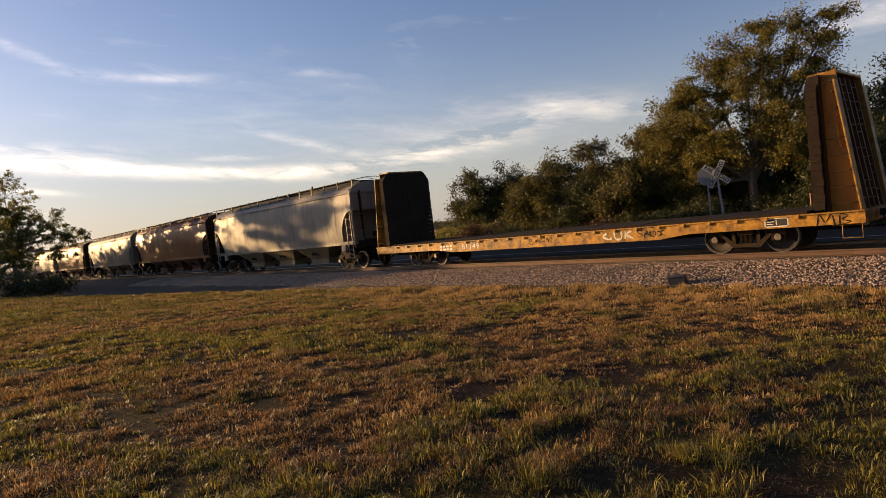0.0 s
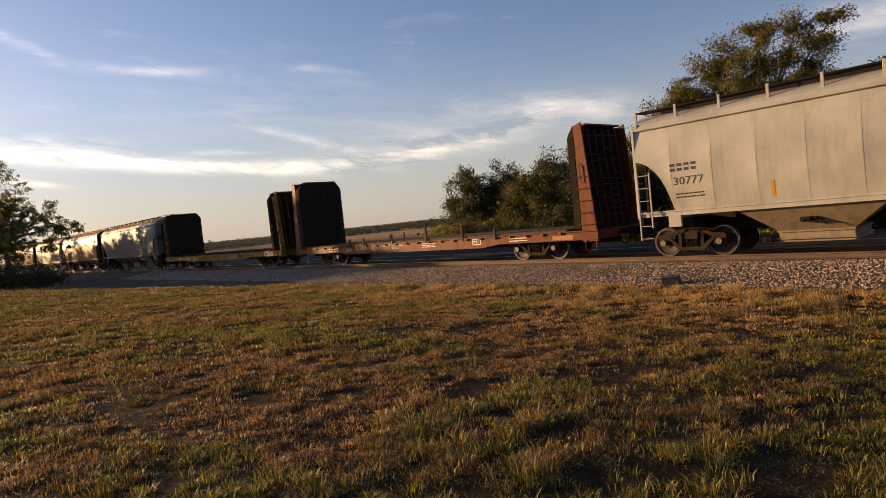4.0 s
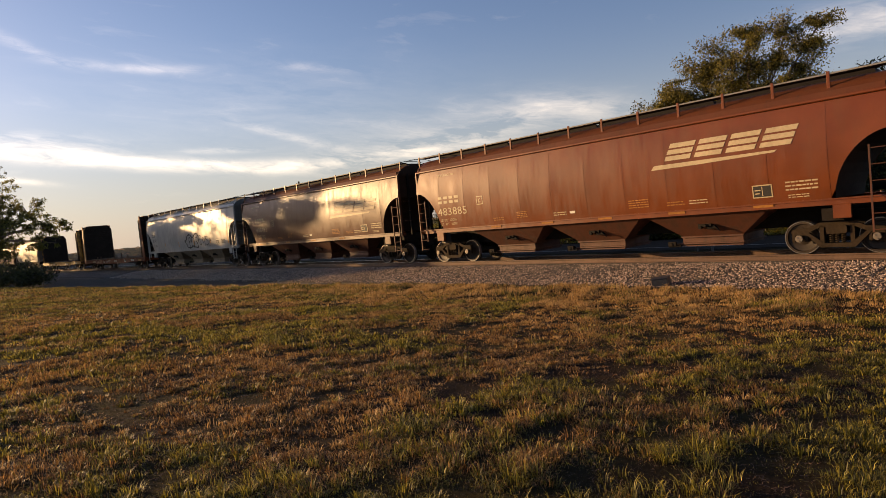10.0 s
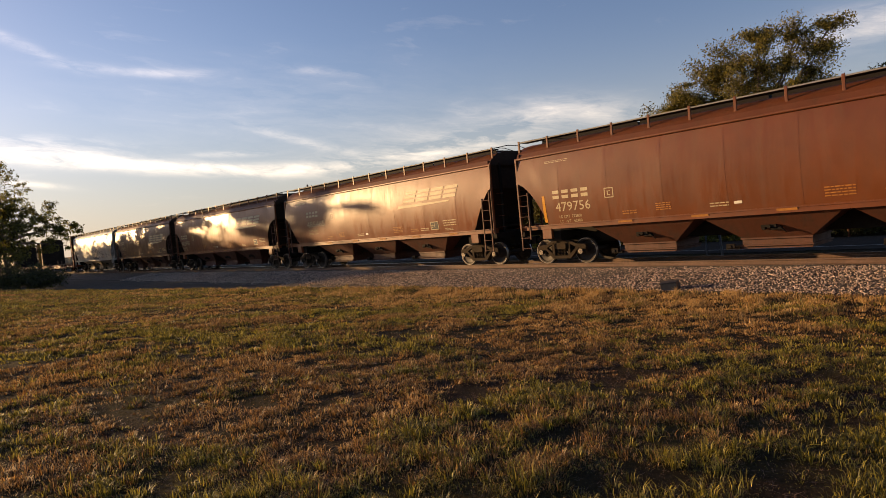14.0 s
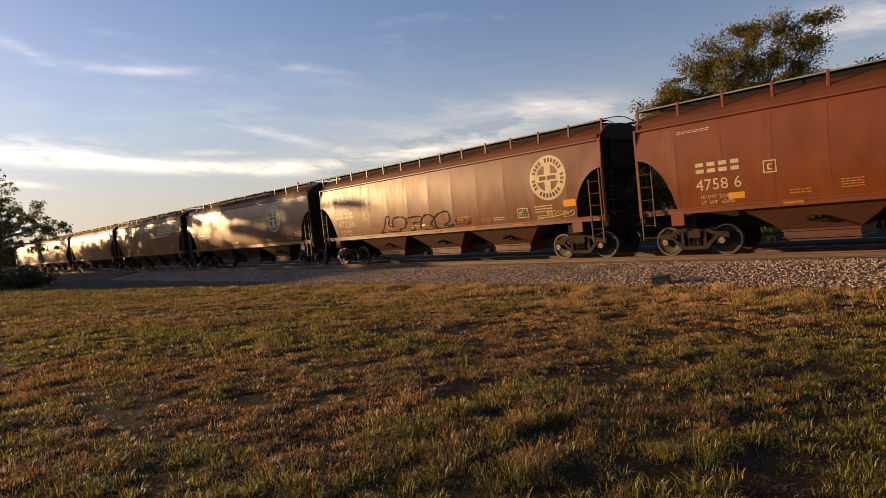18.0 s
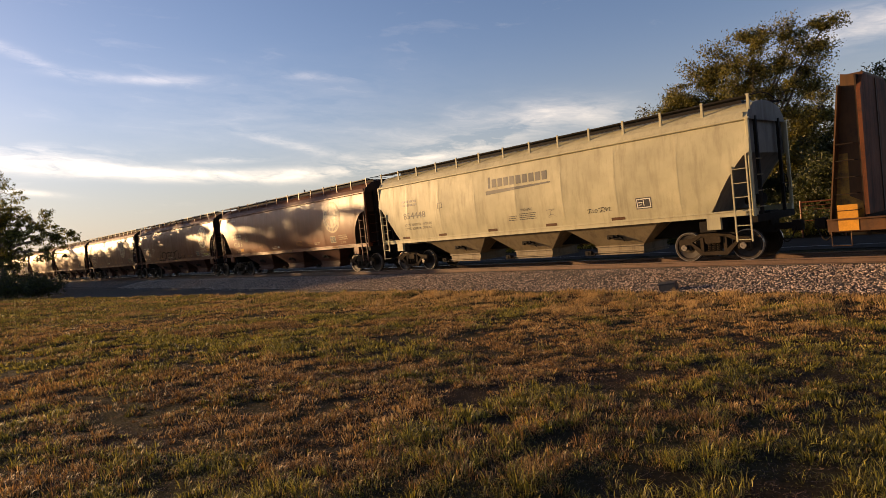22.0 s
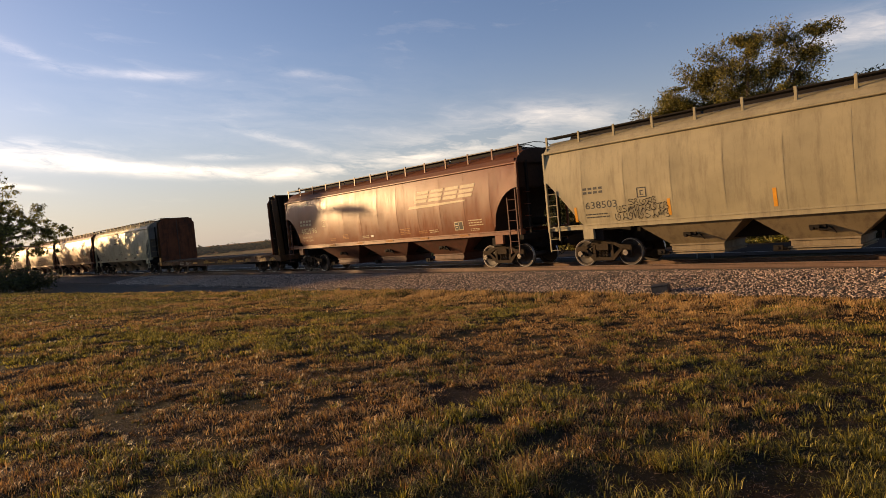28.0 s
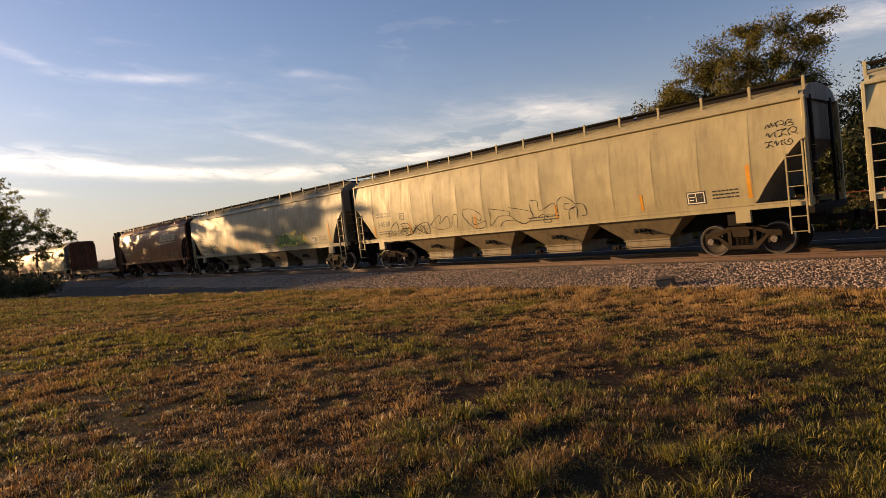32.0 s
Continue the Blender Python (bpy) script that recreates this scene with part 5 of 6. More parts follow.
SCRAWLS = (((0.0, 0.1), (0.1, 0.8), (0.45, 0.95), (0.6, 0.7), (0.3, 0.5), (0.7, 0.35), (0.75, 0.05), (0.2, 0.0)),
           ((0.1, 0.9), (0.0, 0.4), (0.3, 0.0), (0.7, 0.1), (0.85, 0.55), (0.6, 0.85), (0.4, 0.5), (0.65, 0.3)),
           ((0.0, 0.0), (0.2, 0.7), (0.35, 0.2), (0.55, 0.9), (0.7, 0.3), (0.95, 0.75), (1.0, 0.1)),
           ((0.9, 0.85), (0.3, 1.0), (0.05, 0.7), (0.6, 0.45), (0.8, 0.2), (0.3, 0.0), (0.0, 0.2)),
           ((0.0, 0.8), (0.9, 0.95), (0.5, 0.7), (0.45, 0.1), (0.2, 0.05), (0.6, 0.3), (1.0, 0.0)),
           ((0.2, 0.0), (0.05, 0.6), (0.4, 1.0), (0.75, 0.8), (0.65, 0.35), (0.35, 0.4), (0.9, 0.1)),
           ((0.0, 0.5), (0.25, 0.95), (0.3, 0.1), (0.55, 0.6), (0.9, 0.9), (0.8, 0.2), (1.05, 0.05)))


def loops(x, z, w, h, n, seed):
    """A row of abstract sprayed squiggles: list of strokes."""
    rng = random.Random(seed)
    out, last = [], -1
    for i in range(n):
        k = rng.choice([q for q in range(len(SCRAWLS)) if q != last])
        last = k
        a, d = x + w * i / n, w / n * rng.uniform(0.85, 1.15)
        hh = h * rng.uniform(0.8, 1.05)
        out.append([(a + d * p + rng.uniform(-0.04, 0.04) * d, z + hh * q + rng.uniform(-0.05, 0.05) * h) for p, q in SCRAWLS[k]])
    return out


def cream_graffiti(c):
    """Fat sprayed letters, then a thinner word and an arrow."""
    fat = [[(8.43, 2.09), (8.80, 2.19), (9.13, 2.51), (9.59, 2.55), (9.86, 2.34), (9.75, 2.06), (9.56, 1.96)], [(9.31, 1.91), (9.33, 2.28), (9.57, 2.35), (9.58, 2.11), (9.35, 1.98), (9.35, 1.68), (9.47, 1.60)],
           [(8.43, 2.09), (8.69, 1.92), (8.89, 1.61), (9.46, 1.57), (9.77, 1.69), (10.10, 1.62), (10.57, 1.57)], [(9.86, 2.31), (10.10, 2.36), (10.29, 2.20), (10.24, 1.77), (9.97, 1.68)],
           [(10.20, 2.38), (10.51, 2.54), (10.89, 2.60), (11.15, 2.37), (11.11, 2.05), (10.84, 1.86), (10.85, 1.60), (10.57, 1.57)], [(10.67, 1.98), (10.68, 2.27), (10.90, 2.32), (10.90, 2.11), (10.69, 1.96)]]
    for k, wide in enumerate((0.15, 0.10, 0.13, 0.13, 0.14, 0.09)):
        tag(c, fat[k:k + 1], wide, SPRAY_SMOKE, label="thick dark spray-painted lettering", lift=0.007 + 0.0005 * k)
    thin = [[(11.54, 1.74), (11.40, 2.03), (11.32, 2.35), (11.58, 2.42), (11.66, 2.22), (11.46, 2.13)], [(11.81, 2.20), (11.87, 1.92), (12.08, 1.97), (12.03, 2.25), (11.81, 2.20)],
            [(12.17, 1.62), (12.23, 2.27), (12.42, 2.31), (12.39, 2.08), (12.22, 2.03)], [(12.86, 2.27), (12.58, 2.33), (12.48, 2.17), (12.75, 1.98), (12.76, 1.75), (12.47, 1.70), (12.36, 1.81)],
            [(12.93, 1.83), (13.16, 2.11), (13.38, 1.96), (13.03, 2.02)]]
    tag(c, thin, 0.065, SPRAY_SMOKE, label="thin dark spray-painted word")
    tag(c, [[(11.20, 1.87), (11.58, 1.70)], [(11.24, 1.78), (11.49, 1.66)]], 0.035, SPRAY_SMOKE, label="two short sprayed dashes")


def outline_graffiti(c):
    fat = [[(4.96, 1.53), (5.30, 1.78), (5.56, 2.25), (5.81, 2.25), (5.68, 1.86), (5.98, 1.78)], [(5.98, 1.78), (6.09, 2.15), (6.62, 2.21), (6.96, 2.07), (6.82, 1.72), (6.42, 1.64), (6.53, 1.53)],
           [(7.02, 1.86), (7.11, 2.11), (8.01, 2.13), (7.93, 1.88), (7.45, 1.87), (7.48, 1.57), (7.17, 1.55)], [(7.89, 1.55), (8.12, 2.07), (8.53, 2.18), (8.85, 2.00), (8.60, 1.73), (9.02, 1.56)],
           [(8.91, 1.57), (8.90, 2.00), (9.30, 2.20), (9.76, 2.20), (9.80, 1.82), (9.45, 1.66), (10.07, 1.63)]]
    tag(c, fat, 0.085, SPRAY_BLACK, label="thick black sprayed outlines of letters")
    tag(c, [[(5.05, 1.54), (5.6, 1.57), (6.5, 1.54)], [(8.1, 1.54), (8.7, 1.53), (9.4, 1.54), (10.0, 1.58)]], 0.07, SPRAY_BLACK, label="black sprayed ground line")
    tag(c, [[(10.14, 1.88), (10.26, 1.61), (10.43, 1.78), (10.56, 1.62), (10.67, 1.83)], [(10.70, 1.60), (10.66, 1.74), (10.81, 1.80), (10.86, 1.65), (10.70, 1.60)], [(10.91, 1.57), (10.95, 1.81), (11.06, 1.73), (10.94, 1.68), (11.07, 1.58)]], 0.035, SPRAY_BLACK, label="small black sprayed word")
    tag(c, loops(14.9, 1.62, 0.9, 0.20, 4, 23), 0.024, SPRAY_LIME, label="small lime-green scrawl")
    tag(c, [[(14.4, 1.55), (15.0, 1.60), (15.7, 1.66), (16.05, 1.78), (16.0, 1.60), (15.6, 1.58)]], 0.022, SPRAY_WHITE, label="thin pale line")


def green_graffiti(c):
    rng = random.Random(31)
    x, z, w, h = 12.95, 1.56, 3.6, 0.80
    blob = [(x, z + 0.3), (x + 0.3, z + 0.62), (x + 0.9, z + 0.66), (x + 1.3, z + 0.84), (x + 2.0, z + 0.78), (x + 2.6, z + 0.92), (x + 3.2, z + 0.80), (x + w, z + 0.55), (x + w + 0.25, z + 0.2), (x + 3.0, z + 0.12), (x + 2.2, z), (x + 1.2, z + 0.08), (x + 0.5, z - 0.02)]
    patch(c, [blob], SPRAY_YELLOW, "graffiti_ground", "yellow spray patch", 0.005)
    strokes = []
    for i in range(26):
        a = x + 0.25 + (w - 0.75) * i / 25
        b = z + 0.06 + rng.random() * 0.42
        strokes.append([(a, b), (a + rng.uniform(0.05, 0.3), b + rng.uniform(0.1, 0.3)), (a + rng.uniform(0.2, 0.5), b + rng.uniform(-0.1, 0.15)), (a + rng.uniform(0.3, 0.7), b + rng.uniform(0.0, 0.3))])
    tag(c, strokes, 0.15, SPRAY_GREEN, "graffiti_fill", "bright green spray letters", 0.007)
    outline = loops(x + 0.1, z + 0.05, w - 0.1, h, 9, 8) + loops(x + 0.3, z + 0.12, w - 0.4, h * 0.8, 8, 11)
    tag(c, outline, 0.042, SPRAY_DARKGREEN, "graffiti_outline", "dark green outlines", 0.013)
    tag(c, loops(2.75, 1.56, 1.9, 0.30, 9, 3) + loops(2.85, 1.80, 1.8, 0.26, 9, 4) + loops(3.3, 2.02, 1.0, 0.22, 5, 9), 0.024, SPRAY_BLACK, label="small dark scribbles")


def line_graffiti(c):
    first = [[(2.79, 1.74), (2.75, 1.96), (3.20, 2.20), (3.29, 1.86)], [(3.45, 2.09), (3.98, 2.10), (4.08, 1.85), (3.56, 1.89), (3.46, 1.63), (4.04, 1.56), (4.59, 1.91), (5.33, 2.04), (5.39, 1.55), (4.92, 1.62), (4.58, 1.85)],
             [(3.52, 1.99), (3.80, 1.98), (3.9, 1.72), (3.62, 1.74)], [(4.2, 1.6), (4.8, 1.98), (5.2, 1.6)]]
    tag(c, first, 0.036, SPRAY_BLACK, label="dark sprayed scrawl")
    tag(c, loops(2.3, 1.56, 1.1, 0.26, 5, 51) + loops(3.5, 1.58, 1.9, 0.42, 6, 52), 0.022, SPRAY_BLACK, label="small dark scribbles")
    row = [[(5.49, 1.87), (6.04, 2.24), (6.26, 2.21), (6.12, 1.89), (6.64, 2.20), (6.70, 1.74), (6.09, 1.67), (5.60, 1.81)], [(6.80, 1.66), (7.01, 2.19), (7.27, 2.16), (7.16, 1.62)],
           [(7.61, 2.09), (7.64, 2.37), (8.13, 2.36), (8.59, 2.10), (8.51, 1.86), (8.15, 2.04), (8.16, 1.72), (8.78, 1.82), (8.71, 1.59), (8.15, 1.58), (7.61, 2.07)],
           [(9.05, 2.29), (10.07, 2.10), (10.04, 1.94), (9.54, 1.94), (9.21, 1.70), (9.03, 1.63), (9.11, 2.02), (9.05, 2.29)], [(9.54, 1.54), (9.78, 1.73), (10.27, 1.72), (10.73, 1.56)]]
    tag(c, row, 0.024, SPRAY_BLACK, label="thin black sprayed outlines")
    row = [[(10.11, 2.24), (11.15, 1.99), (11.12, 1.71), (10.65, 1.57), (10.09, 1.95)], [(11.18, 2.39), (11.51, 2.34), (11.58, 1.98), (12.23, 2.20), (12.27, 1.81), (11.85, 1.79), (12.04, 1.55), (11.69, 1.55), (11.75, 1.84), (11.28, 1.77), (11.13, 2.27)],
           [(12.37, 1.80), (12.40, 2.22), (12.71, 2.38), (13.13, 2.11), (13.06, 1.94), (12.68, 1.95), (12.72, 2.13), (12.95, 2.10)], [(13.13, 2.08), (13.47, 2.03), (13.56, 1.70), (13.35, 1.65)], [(12.81, 1.56), (12.87, 1.89), (13.19, 1.96), (13.13, 1.59)]]
    tag(c, row, 0.024, SPRAY_BLACK, label="thin black sprayed outlines")
    tag(c, loops(19.45, 2.98, 0.75, 0.18, 3, 5) + loops(19.5, 3.22, 0.8, 0.2, 3, 6) + loops(19.5, 3.48, 0.75, 0.18, 3, 7), 0.022, SPRAY_BLACK, label="thin black scrawl")


build_train()

# ---------------------------------------------------------------- trees
LEAF_GOLD = foliage("golden_olive_leaves", (0.018, 0.022, 0.006), (0.215, 0.175, 0.027))
LEAF_OLIVE = foliage("olive_leaves", (0.014, 0.018, 0.005), (0.15, 0.125, 0.022))
LEAF_DARK = foliage("dark_green_leaves", (0.008, 0.013, 0.004), (0.075, 0.080, 0.017))
LEAF_GREEN = foliage("green_leaves", (0.011, 0.017, 0.005), (0.11, 0.108, 0.021))
LEAF_SCRUB = foliage("scrub_leaves", (0.05, 0.05, 0.022), (0.13, 0.115, 0.05))
LEAF_WEED = foliage("yellow_green_weeds", (0.06, 0.06, 0.008), (0.30, 0.26, 0.035))
LEAF_RUST = foliage("russet_leaves", (0.035, 0.016, 0.008), (0.11, 0.055, 0.022))
LEAF_LEFT = foliage("grey_green_leaves", (0.018, 0.022, 0.006), (0.19, 0.175, 0.028), 0.58)


def polar(az, d):
    return (d * math.sin(radians(az)), EYE[1] + d * math.cos(radians(az)))


def tree(name, label, x, y, lobes, leaves, leaf, mat, trunk_r=0.25, trunk_top=3.0, seed=0, lean=(0, 0), clump=0.45, twigs=120, category="tree"):
    """lobes: (dx, dy, z, rx, ry, rz) ellipsoids of the crown, relative to the foot of the trunk."""
    rng = np.random.default_rng(seed)
    z0 = (float(ground_z(x, y)) if y < 12 else -0.45) - 0.05
    t = thing(name, label, category, at=(x, y, z0))
    g = Geo()
    top = Vector((lean[0], lean[1], trunk_top))
    pts = [Vector((0, 0, -0.1)), Vector((lean[0] * 0.15 + 0.05, lean[1] * 0.2, trunk_top * 0.35)), Vector((lean[0] * 0.6 - 0.04, lean[1] * 0.6, trunk_top * 0.7)), top]
    rad = [trunk_r * 1.35, trunk_r, trunk_r * 0.85, trunk_r * 0.7]
    for a, b, r0, r1 in zip(pts, pts[1:], rad, rad[1:]):
        g.tube(a, b, r0, r1, 9)
    weights = np.array([a * b * c for _, _, _, a, b, c in lobes]) ** 0.7
    weights = weights / weights.sum()
    tips = []
    for i in range(twigs):
        k = rng.choice(len(lobes), p=weights)
        dx, dy, zc, rx, ry, rz = lobes[k]
        v = rng.normal(size=3)
        v /= np.linalg.norm(v)
        r = rng.random() ** 0.40 * (1.16 + 0.14 * rng.normal())
        tips.append((dx + v[0] * rx * r, dy + v[1] * ry * r, max(zc + v[2] * rz * r, 0.4)))
    tips = np.array(tips)
    # limbs: main ones to the lobes, twigs from them to the tips
    limbs = []
    for dx, dy, zc, rx, ry, rz in lobes:
        end = Vector((dx, dy, zc))
        a = pts[2].lerp(top, rng.random())
        mid = a.lerp(end, 0.5) + Vector((rng.normal() * 0.2, rng.normal() * 0.2, 0.25))
        g.tube(a, mid, trunk_r * 0.42, trunk_r * 0.3, 6)
        g.tube(mid, end, trunk_r * 0.3, trunk_r * 0.14, 6)
        limbs += [mid, mid.lerp(end, 0.5), end]
    roots = []
    for p in tips:
        p = Vector(p)
        a = min(limbs, key=lambda q: (q - p).length)
        roots.append(tuple(a))
        mid = a.lerp(p, 0.55) + Vector((0, 0, 0.12))
        g.tube(a, mid, trunk_r * 0.10, trunk_r * 0.07, 4)
        g.tube(mid, p, trunk_r * 0.07, 0.008, 4)
    part("trunk", g, BARK, t)
    n = leaves
    k = rng.integers(0, len(tips), n)
    spread = clump * (0.6 + 0.8 * rng.random(len(tips)))[k]
    off = np.clip(rng.normal(size=(n, 3)), -1.8, 1.8) * spread[:, None] * 0.92
    off[:, 2] *= 0.70
    along = np.minimum(rng.random(n) ** 0.42 * 1.04, 1.0)[:, None]
    roots = np.array(roots)
    c = roots[k] + (tips[k] - roots[k]) * (0.30 + 0.70 * along) + off * (0.55 + 0.45 * along)
    c[:, 2] = np.maximum(c[:, 2], 0.15)
    nrm = rng.normal(size=(n, 3)) + np.array([0, 0, 0.5])
    nrm /= np.linalg.norm(nrm, axis=1, keepdims=True)
    u = np.cross(nrm, rng.normal(size=(n, 3)))
    u /= np.linalg.norm(u, axis=1, keepdims=True)
    w = np.cross(nrm, u)
    s = leaf * rng.uniform(0.69, 1.61, n)
    v = np.stack([c - u * s[:, None], c + w * (s * 0.62)[:, None], c + u * s[:, None] - w * (s * 0.25)[:, None]], 1).reshape(-1, 3)
    f = np.arange(3 * n).reshape(n, 3)
    crown = part("crown", bulk("crown", v, f, mat), mat, t)
    return t


def spruce(x, y, h, r, seed):
    rng = np.random.default_rng(seed)
    t = thing("spruce", "dark green spruce standing under broadleaf trees", "tree", at=(x, y, float(ground_z(x, y)) - 0.05))
    part("trunk", Geo().tube((0, 0, 0), (0, 0, h), 0.14, 0.02, 8), BARK, t)
    n = 9000
    z = h * (0.08 + 0.92 * (1 - np.sqrt(rng.random(n))))
    tier = 0.75 + 0.25 * np.cos(z * 2 * math.pi / 0.45)
    rr = r * (1 - z / h) * np.sqrt(rng.random(n)) * tier
    a = rng.random(n) * 6.283
    c = np.stack([rr * np.cos(a), rr * np.sin(a), z - rr * 0.25], -1)
    d = np.stack([np.cos(a), np.sin(a), np.full(n, -0.35)], -1) * rng.uniform(0.08, 0.2, n)[:, None]
    q = np.stack([-np.sin(a), np.cos(a), rng.normal(0, 0.4, n)], -1) * 0.025
    v = np.stack([c - q, c + q, c + d], 1).reshape(-1, 3)
    part("crown", bulk("crown", v, np.arange(3 * n).reshape(n, 3), LEAF_DARK), LEAF_DARK, t)


def build_trees():
    x, y = polar(-21.1, 40)
    tree("roadside_tree", "large olive-green broadleaf tree with wind-swept upper branches", x, y,
         [(-1.5, 0, 7.2, 2.6, 2.6, 2.3), (1.4, 0.3, 7.4, 2.2, 2.4, 2.4), (0.2, 0, 9.8, 1.9, 1.9, 1.7), (-3.0, -0.4, 5.2, 1.9, 2.0, 1.8), (3.2, 0.2, 8.6, 1.7, 1.2, 1.0), (4.1, 0.2, 9.7, 1.2, 0.8, 0.6),
          (-3.9, -0.5, 3.4, 1.1, 1.2, 1.2), (2.7, 0.2, 9.3, 1.4, 1.2, 1.2), (-1.7, 0.0, 9.3, 1.4, 1.4, 1.2), (-3.4, -0.2, 7.4, 1.4, 1.4, 1.3), (3.6, 0.2, 7.4, 1.5, 1.3, 1.2), (2.6, 0.4, 5.4, 2.0, 2.0, 1.5), (1.3, 0, 10.9, 1.5, 1.1, 0.8), (0.0, 1.0, 5.0, 2.6, 2.4, 1.4), (-4.4, 0.0, 6.6, 1.5, 1.6, 1.3), (-5.1, 0.0, 4.6, 1.4, 1.4, 1.3), (-4.9, 0, 2.6, 1.0, 1.2, 0.9), (4.2, 0.5, 6.6, 1.5, 1.5, 1.2), (-3.2, 0.0, 8.2, 1.5, 1.5, 1.3), (-5.7, 0.0, 6.3, 1.3, 1.4, 1.3), (-5.9, 0.0, 4.4, 1.2, 1.3, 1.2), (4.7, 0.2, 10.7, 1.0, 0.7, 0.45), (3.2, 0.2, 10.9, 1.0, 0.8, 0.6), (-2.4, -0.8, 3.8, 1.8, 1.6, 1.3), (-0.6, -1.4, 5.2, 2.0, 1.6, 1.2), (2.6, -0.8, 4.4, 1.6, 1.5, 1.0), (-3.6, -0.4, 2.2, 1.3, 1.2, 0.9)],
         150000, 0.064, LEAF_GOLD, 0.27, 3.6, 41, (0.1, 0), 0.32, 600)
    specs = [(-28.8, 46, 8.8, 3.0, LEAF_OLIVE, 29700, 2), (-33.0, 48, 7.6, 2.6, LEAF_OLIVE, 24300, 3), (-36.2, 52, 7.2, 2.6, LEAF_DARK, 20250, 4), (-38.7, 47, 6.4, 2.2, LEAF_OLIVE, 20250, 5),
             (-41.6, 55, 7.4, 2.4, LEAF_DARK, 20250, 6), (-44.2, 56, 7.5, 2.2, LEAF_GREEN, 20250, 7), (-25.0, 50, 8.2, 3.2, LEAF_DARK, 22950, 8), (-31.0, 42, 5.2, 2.0, LEAF_OLIVE, 16200, 9),
             (-16.0, 48, 8.4, 3.6, LEAF_DARK, 24300, 10), (-11.0, 42, 9.2, 3.2, LEAF_DARK, 27000, 11), (-6.6, 40, 9.4, 3.0, LEAF_GREEN, 18900, 12), (-13.5, 37, 5.0, 2.2, LEAF_DARK, 16200, 13), (-35.0, 44, 4.4, 1.8, LEAF_DARK, 12150, 14),
             (-20.5, 49, 6.5, 3.4, LEAF_DARK, 18900, 15)]
    for az, d, h, r, mat, n, seed in specs:
        x, y = polar(az, d)
        rng = random.Random(seed)
        lobes = [(rng.uniform(-0.4, 0.4) * r, rng.uniform(-0.4, 0.4) * r, h * k, r * m, r * m, h * 0.2) for k, m in ((0.16, 0.9), (0.30, 1.0), (0.45, 1.0), (0.62, 0.85), (0.76, 0.62))]
        lobes += [(rng.uniform(-0.9, 0.9) * r, rng.uniform(-0.6, 0.6) * r, h * rng.uniform(0.3, 0.7), r * 0.5, r * 0.5, h * 0.12) for _ in range(4)]
        name = {1: "olive-green", 2: "green", 3: "dark green"}[1 if mat is LEAF_OLIVE else 2 if mat is LEAF_GREEN else 3]
        tree("hedgerow_tree", name + " broadleaf tree in a dense row behind the track", x, y, lobes, int(n * 1.45), 0.088, mat, 0.16, h * 0.4, seed + 50, (0, 0), 0.34, 240)
    for az, d, h, r, mat, seed in ((-44.8, 47, 2.6, 1.5, LEAF_RUST, 20), (-47.2, 60, 2.9, 1.5, LEAF_GREEN, 21), (-41.5, 45, 2.0, 1.3, LEAF_DARK, 22), (-28.0, 37, 2.2, 1.4, LEAF_GREEN, 23), (-18.0, 36, 2.0, 1.5, LEAF_GREEN, 24), (-33.5, 40, 1.7, 1.2, LEAF_RUST, 25), (-22.5, 37, 1.6, 1.3, LEAF_GREEN, 26), (-14.5, 34, 1.7, 1.4, LEAF_GREEN, 27), (-38.5, 43, 2.0, 1.6, LEAF_DARK, 28), (-25.2, 38, 2.4, 1.6, LEAF_DARK, 29), (-36.5, 43, 2.6, 1.8, LEAF_DARK, 30), (-20.0, 40, 2.6, 2.0, LEAF_DARK, 31), (-16.3, 39, 2.8, 2.0, LEAF_DARK, 32), (-11.5, 36, 2.6, 1.8, LEAF_DARK, 33), (-31.0, 38, 2.0, 1.5, LEAF_GREEN, 34), (-9.0, 35, 2.6, 1.8, LEAF_DARK, 35), (-43.2, 50, 2.6, 1.7, LEAF_DARK, 36)):
        x, y = polar(az, d)
        tree("shrub", ("russet" if mat is LEAF_RUST else "leafy green") + " shrub at the edge of the trees", x, y, [(0, 0, h * 0.45, r, r, h * 0.4), (r * 0.5, 0, h * 0.4, r * 0.7, r * 0.7, h * 0.35), (-r * 0.6, 0.2, h * 0.35, r * 0.7, r * 0.7, h * 0.3)], 4500, 0.075, mat, 0.06, 0.6, seed, (0, 0), 0.3, 60, category="shrub")
    x, y = polar(-30.2, 41)
    spruce(x, y, 4.6, 1.5, 5)
